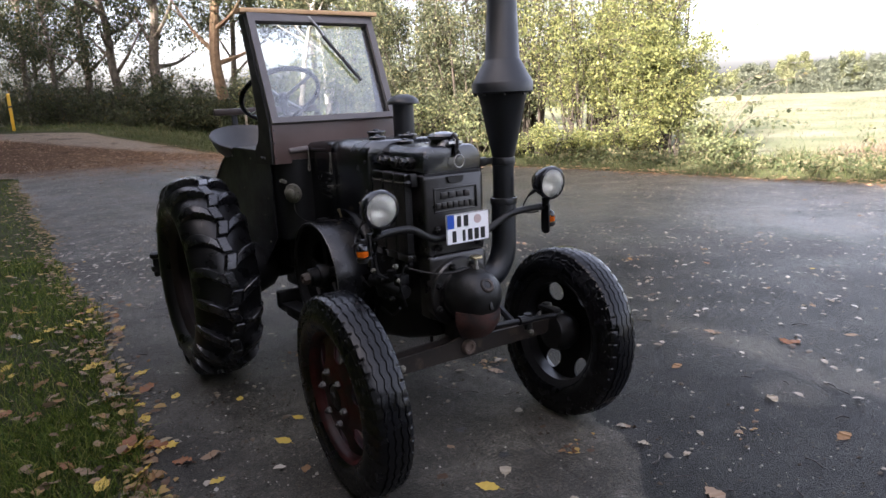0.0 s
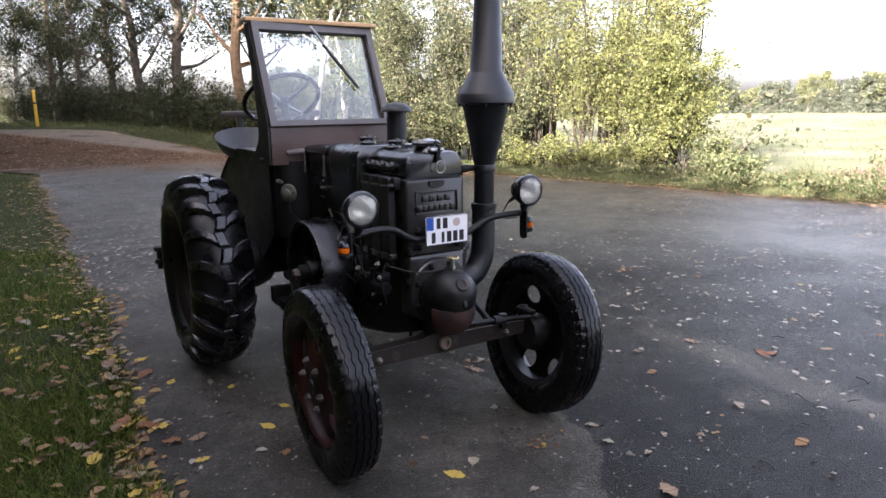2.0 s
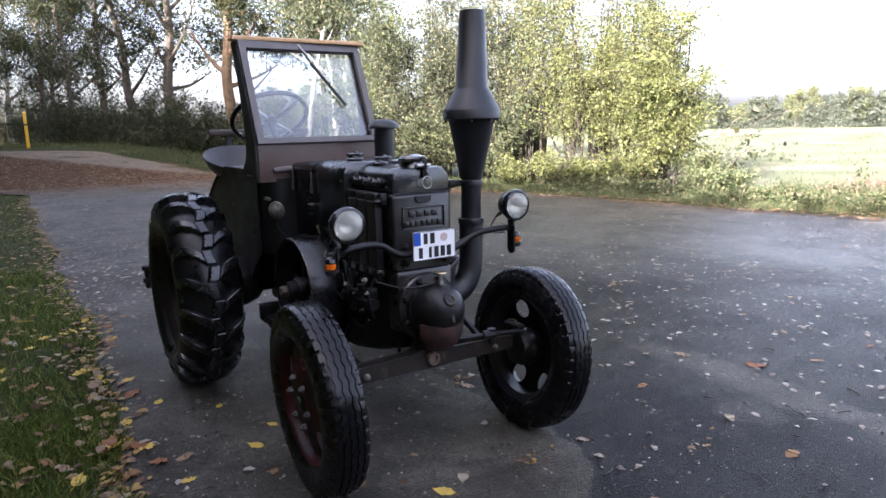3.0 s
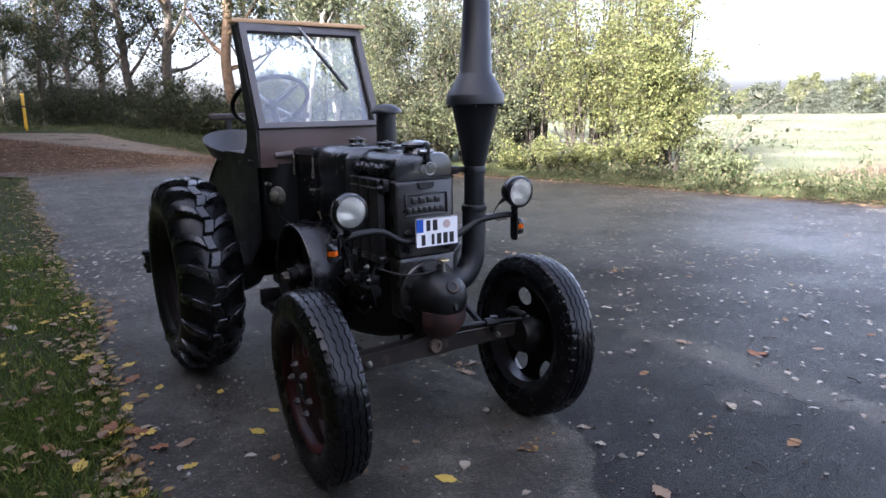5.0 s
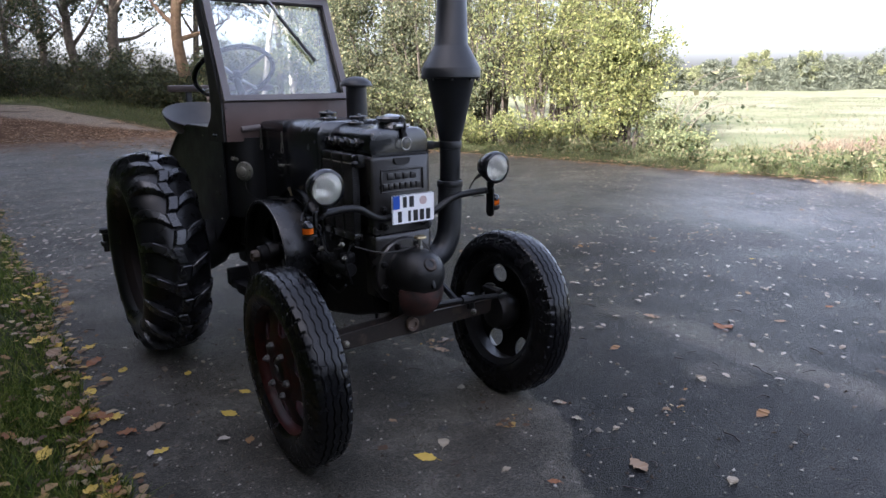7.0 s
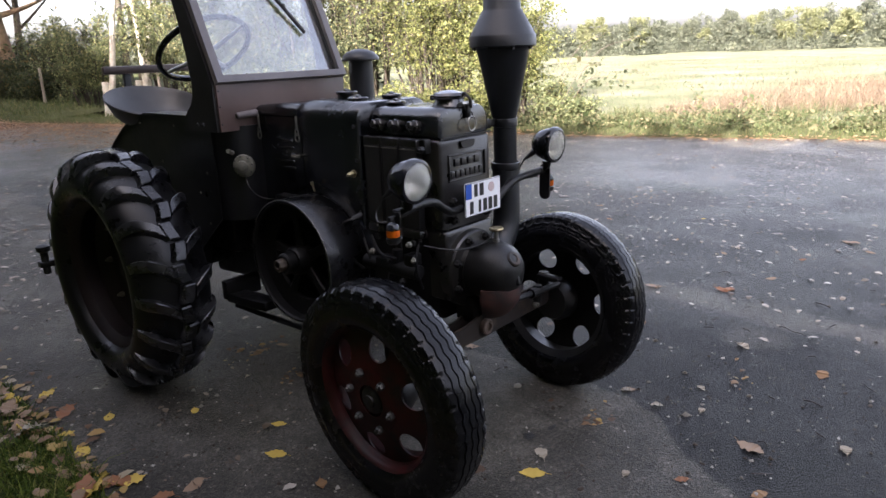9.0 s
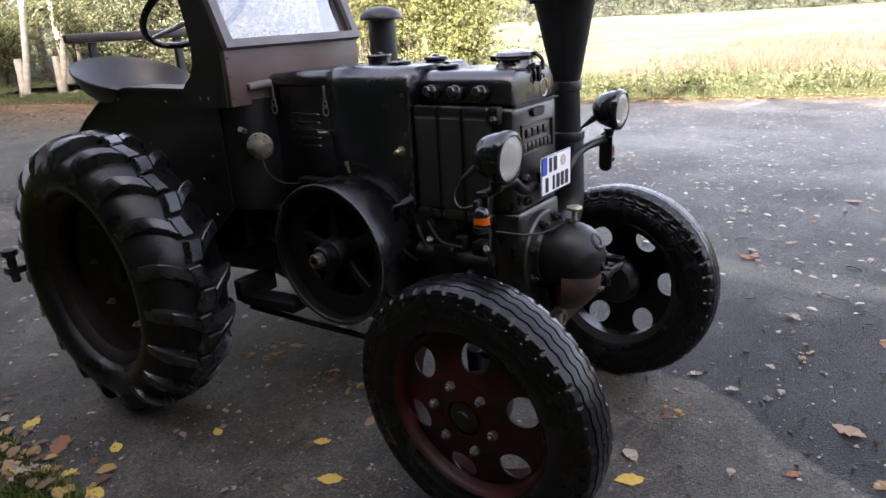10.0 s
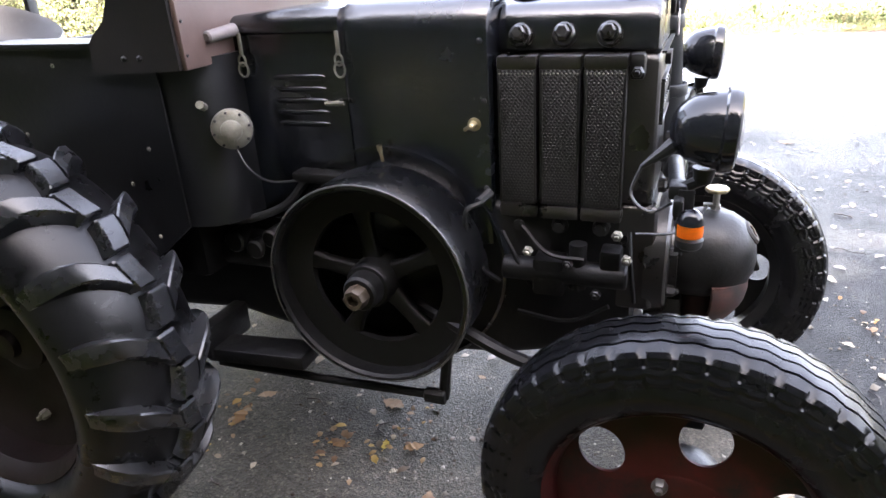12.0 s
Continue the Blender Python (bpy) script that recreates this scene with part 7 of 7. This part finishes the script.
for k in range(108):
    y = 1.2 + 10 * r.uniform() ** 1.3
    x = near_edge(y) + (far_edge(y) - near_edge(y) - 0.4) * r.uniform() ** 0.85 + 0.1
    kind = int(r.choice(6, p=(0.04, 0.28, 0.08, 0.22, 0.2, 0.18)))
    size = r.uniform(0.03, 0.085)
    ob = new("fallen_leaf", LEAF_MESHES[kind])
    ob.matrix_world = Matrix.Translation((x, y, 0.002)) @ Matrix.Rotation(r.uniform(0, 6.28), 4, "Z") @ Matrix.Diagonal((size, size, size * r.uniform(0.3, 0.8), 1))
    tagged(ob, LEAF_KINDS[kind][2] + " curled autumn leaf lying on the asphalt", "leaf", "leaves on the road")
for k in range(230):
    y = 1.2 + 5.5 * r.uniform() ** 1.5
    x = near_edge(y) - (1.3 * r.uniform() - 0.05 if k % 5 < 3 else 0.09 * r.normal())
    kind = int(r.choice(6, p=(0.34, 0.12, 0.28, 0.04, 0.12, 0.10)))
    size = r.uniform(0.055, 0.125)
    ob = new("fallen_leaf", LEAF_MESHES[kind])
    z = 0.004 if x > near_edge(y) else 0.042 + 0.02 * r.uniform()
    ob.matrix_world = Matrix.Translation((x, y, z)) @ Euler((r.normal() * 0.25 * (z > 0.01), r.normal() * 0.25 * (z > 0.01), r.uniform(0, 6.28))).to_matrix().to_4x4() @ Matrix.Diagonal((size, size, size, 1))
    tagged(ob, LEAF_KINDS[kind][2] + " autumn leaf lying in the grass verge", "leaf", "leaves on the verge")


def flat_leaves(centres, size, tilt=0.10):
    n = len(centres)
    s = (size * np.minimum(rng.lognormal(0, 0.45, n), 1.7))[:, None]
    a = rng.uniform(0, 2 * math.pi, n)
    d = np.stack([np.cos(a), np.sin(a), rng.normal(size=n) * tilt], 1)
    e = np.stack([-np.sin(a), np.cos(a), rng.normal(size=n) * tilt], 1)
    up = np.array([0, 0, 1.0])
    lift = np.abs(rng.normal(size=n))[:, None] * s * 0.12 + 0.002
    c = centres + up * lift
    v = np.stack([c - d * s * 0.5, c - d * s * 0.15 + e * s * 0.3 + up * s * 0.1, c + d * s * 0.25 + e * s * 0.22 + up * s * 0.12, c + d * s * 0.5, c + d * s * 0.25 - e * s * 0.22 + up * s * 0.1, c - d * s * 0.15 - e * s * 0.3 + up * s * 0.1], 1)
    v[..., 2] = np.maximum(v[..., 2], centres[:, None, 2] + 0.0015)
    return v


FLAT_FACES = [(0, 1, 5), (1, 2, 4, 5), (2, 3, 4)]


def litter(name, centres, size, mat, label):
    ob = many(name, flat_leaves(centres, size), FLAT_FACES, mat)
    return tagged(ob, label, "leaf litter", kind="stuff")


n = 6400
y = rng.uniform(3, 26, n)
u = rng.uniform(0, 1, n)
x = np.array([near_edge(v) for v in y]) + 0.1 + u * (np.array([far_edge(v) for v in y]) - np.array([near_edge(v) for v in y]) - 0.2)
litter("scattered_leaf_litter", np.stack([x, y, [rise(v) for v in y]], 1), 0.036, PALELITTER, "small bleached leaves scattered over the asphalt")
n = 4200
y = rng.uniform(-2, 9, n)
x = 3.5 + 9.0 * rng.uniform(0, 1, n) ** 0.8
litter("road_leaf_litter", np.stack([x, y, np.zeros(n)], 1)[x < 12.8 - 0.2 * y], 0.036, PALELITTER, "small bleached leaves scattered over the asphalt")
n = 6500
y = rng.uniform(-8, 30, n)
x = np.array([far_edge(v) for v in y]) + np.abs(rng.normal(size=n)) * 0.34 * rng.choice([1, -0.6], n)
litter("kerbside_leaf_litter", np.stack([x, y, np.full(n, 0.03) * (x > np.array([far_edge(v) for v in y])) + np.array([rise(v) for v in y])], 1), 0.06, FARLITTER, "band of brown leaves along the far road edge")
n = 1700
y = 1.6 + 18.4 * rng.uniform(0, 1, n) ** 1.25
x = np.array([near_edge(v) for v in y]) + rng.normal(size=n) * 0.085 - 0.01
litter("verge_edge_litter", np.stack([x, y, np.where(x < np.array([near_edge(v) for v in y]), 0.03, 0.0)], 1), 0.048, LITTER, "brown leaves gathered along the verge edge")
n = 1000
y = 6.5 + 11.5 * rng.uniform(0, 1, n)
x = np.array([near_edge(v) for v in y]) + 0.1 + np.abs(rng.normal(size=n)) * (0.35 + 0.09 * y)
litter("roadside_leaf_litter", np.stack([x, y, np.zeros(n)], 1), 0.046, PALELITTER, "dry pale leaves strewn over the asphalt beside the verge")
n = 1500
y = rng.uniform(2.0, 18, n)
x = np.array([near_edge(v) for v in y]) - rng.uniform(0.05, 2.0, n)
litter("verge_leaf_litter", np.stack([x, y, np.full(n, 0.05)], 1), 0.05, LITTER, "yellow and brown leaves lying in the grass")
n = 11000
y = rng.uniform(13, 36, n)
x = np.array([far_edge(v) for v in y]) - np.abs(rng.normal(size=n)) * (1.2 + 0.22 * (y - 13))
keep = (1.69 * x + y < 36.5 + rng.normal(size=n)) | (rng.uniform(0, 1, n) < 0.12)
x, y = x[keep], y[keep]
litter("bend_leaf_litter", np.stack([x, y, [rise(v) + 0.004 for v in y]], 1), 0.07, FARLITTER, "brown leaves covering the road bend")


def road_grit(n, x0, x1, y0, y1, size):
    """Crumbs of grit and earth: small five-cornered lumps."""
    p = np.stack([rng.uniform(x0, x1, n), y0 + (y1 - y0) * rng.uniform(0, 1, n), np.zeros(n)], 1)
    s = (size * rng.lognormal(0, 0.45, n))[:, None]
    a = rng.uniform(0, 6.28, n)
    out = []
    for k in range(4):
        b = a + k * 1.57 + rng.uniform(-0.4, 0.4, n)
        out.append(p + np.stack([np.cos(b), np.sin(b), np.zeros(n)], 1) * s * rng.uniform(0.6, 1.2, n)[:, None] + np.array([0, 0, 0.0012]))
    out.append(p + np.stack([rng.normal(size=n) * 0.3, rng.normal(size=n) * 0.3, rng.uniform(0.5, 1.0, n)], 1) * s)
    return np.stack(out, 1)


GRIT_FACES = [(0, 1, 4), (1, 2, 4), (2, 3, 4), (3, 0, 4)]
GRIT = leaf_material("grit_and_crumbs", [(0.0, (0.03, 0.022, 0.016)), (0.35, (0.07, 0.055, 0.042)), (0.7, (0.16, 0.145, 0.12)), (1.0, (0.34, 0.32, 0.28))], 0.0, 0.8)
ob = many("road_grit", np.concatenate([road_grit(9000, 0.75, 6.0, 0.8, 4.8, 0.0032), road_grit(1000, 0.75, 3.2, 1.2, 4.4, 0.006), road_grit(1500, 0.6, 1.4, 0.8, 9.0, 0.005)]), GRIT_FACES, GRIT)
tagged(ob, "loose grit and earth crumbs on the asphalt", "grit", kind="stuff")
bm = bmesh.new()
for k in range(75):
    px, py, a = r.uniform(0.8, 5.0), r.uniform(1.2, 5.0), r.uniform(0, 6.28)
    ln = r.uniform(0.03, 0.11)
    d = Vector((math.cos(a), math.sin(a), 0))
    e = Vector((-math.sin(a), math.cos(a), 0)) * r.normal() * 0.18 * ln
    p = Vector((px, py, 0.003))
    tube(bm, [p - d * ln * 0.5, p + e + Vector((0, 0, 0.004)), p + d * ln * 0.5], 0.0016 * r.uniform(0.7, 1.6), 5, 3)
ob = new("twigs", finish("twigs", bm, BROWNWOOD, 60))
tagged(ob, "thin dry twigs scattered on the asphalt", "twigs", kind="stuff")


# damp and rusty stains on the asphalt under the engine
DAMP = painted("damp_oily_stain", (0.006, 0.006, 0.006), (0.016, 0.015, 0.014), (0.3, 0.6), 60, 0, 0.6, 260)
RUSTSTAIN = painted("rusty_stain", (0.05, 0.028, 0.016), (0.10, 0.055, 0.03), (0.7, 0.9), 60, 0, 0.6, 260)
for k, (px, py, w, h, mat) in enumerate(((1.97, 2.52, 0.05, 0.035, DAMP), (2.08, 2.48, 0.045, 0.02, DAMP), (1.95, 2.83, 0.05, 0.04, DAMP), (2.17, 2.46, 0.025, 0.018, DAMP), (1.65, 2.54, 0.04, 0.03, RUSTSTAIN), (2.30, 2.31, 0.03, 0.025, RUSTSTAIN), (2.28, 2.61, 0.03, 0.02, RUSTSTAIN), (2.24, 2.40, 0.035, 0.02, RUSTSTAIN))):
    bm = bmesh.new()
    ring = []
    for i in range(22):
        a = 2 * math.pi * i / 22
        d = 1 + 0.28 * noise.noise(Vector((math.cos(a) * 1.6, math.sin(a) * 1.6, k * 3.7))) + 0.12 * r.normal()
        ring.append(bm.verts.new((px + 0.62 * w * d * math.cos(a), py + 0.62 * h * d * math.sin(a), 0.0022)))
    bm.faces.new(ring)
    ob = new("stain", finish("stain", bm, mat, 60))
    tagged(ob, "dark oily stain soaked into the asphalt" if mat is DAMP else "rusty brown stain on the asphalt", "stain", "stains under the engine")

# small heaps of leaf crumbs blown together on the road
heaps = []
for px, py, n, w in ((2.54, 3.39, 26, 0.07), (1.80, 3.60, 30, 0.10), (2.25, 2.36, 16, 0.06), (1.70, 3.80, 22, 0.08), (5.2, 4.6, 26, 0.12), (6.6, 4.2, 30, 0.15), (1.75, 4.25, 24, 0.09), (3.0, 2.0, 10, 0.05)):
    heaps.append(np.stack([px + rng.normal(size=n) * w, py + rng.normal(size=n) * w * 0.6, np.zeros(n)], 1))
litter("leaf_crumbs", np.concatenate(heaps), 0.026, LITTER, "small heaps of crumbled brown leaves on the asphalt")
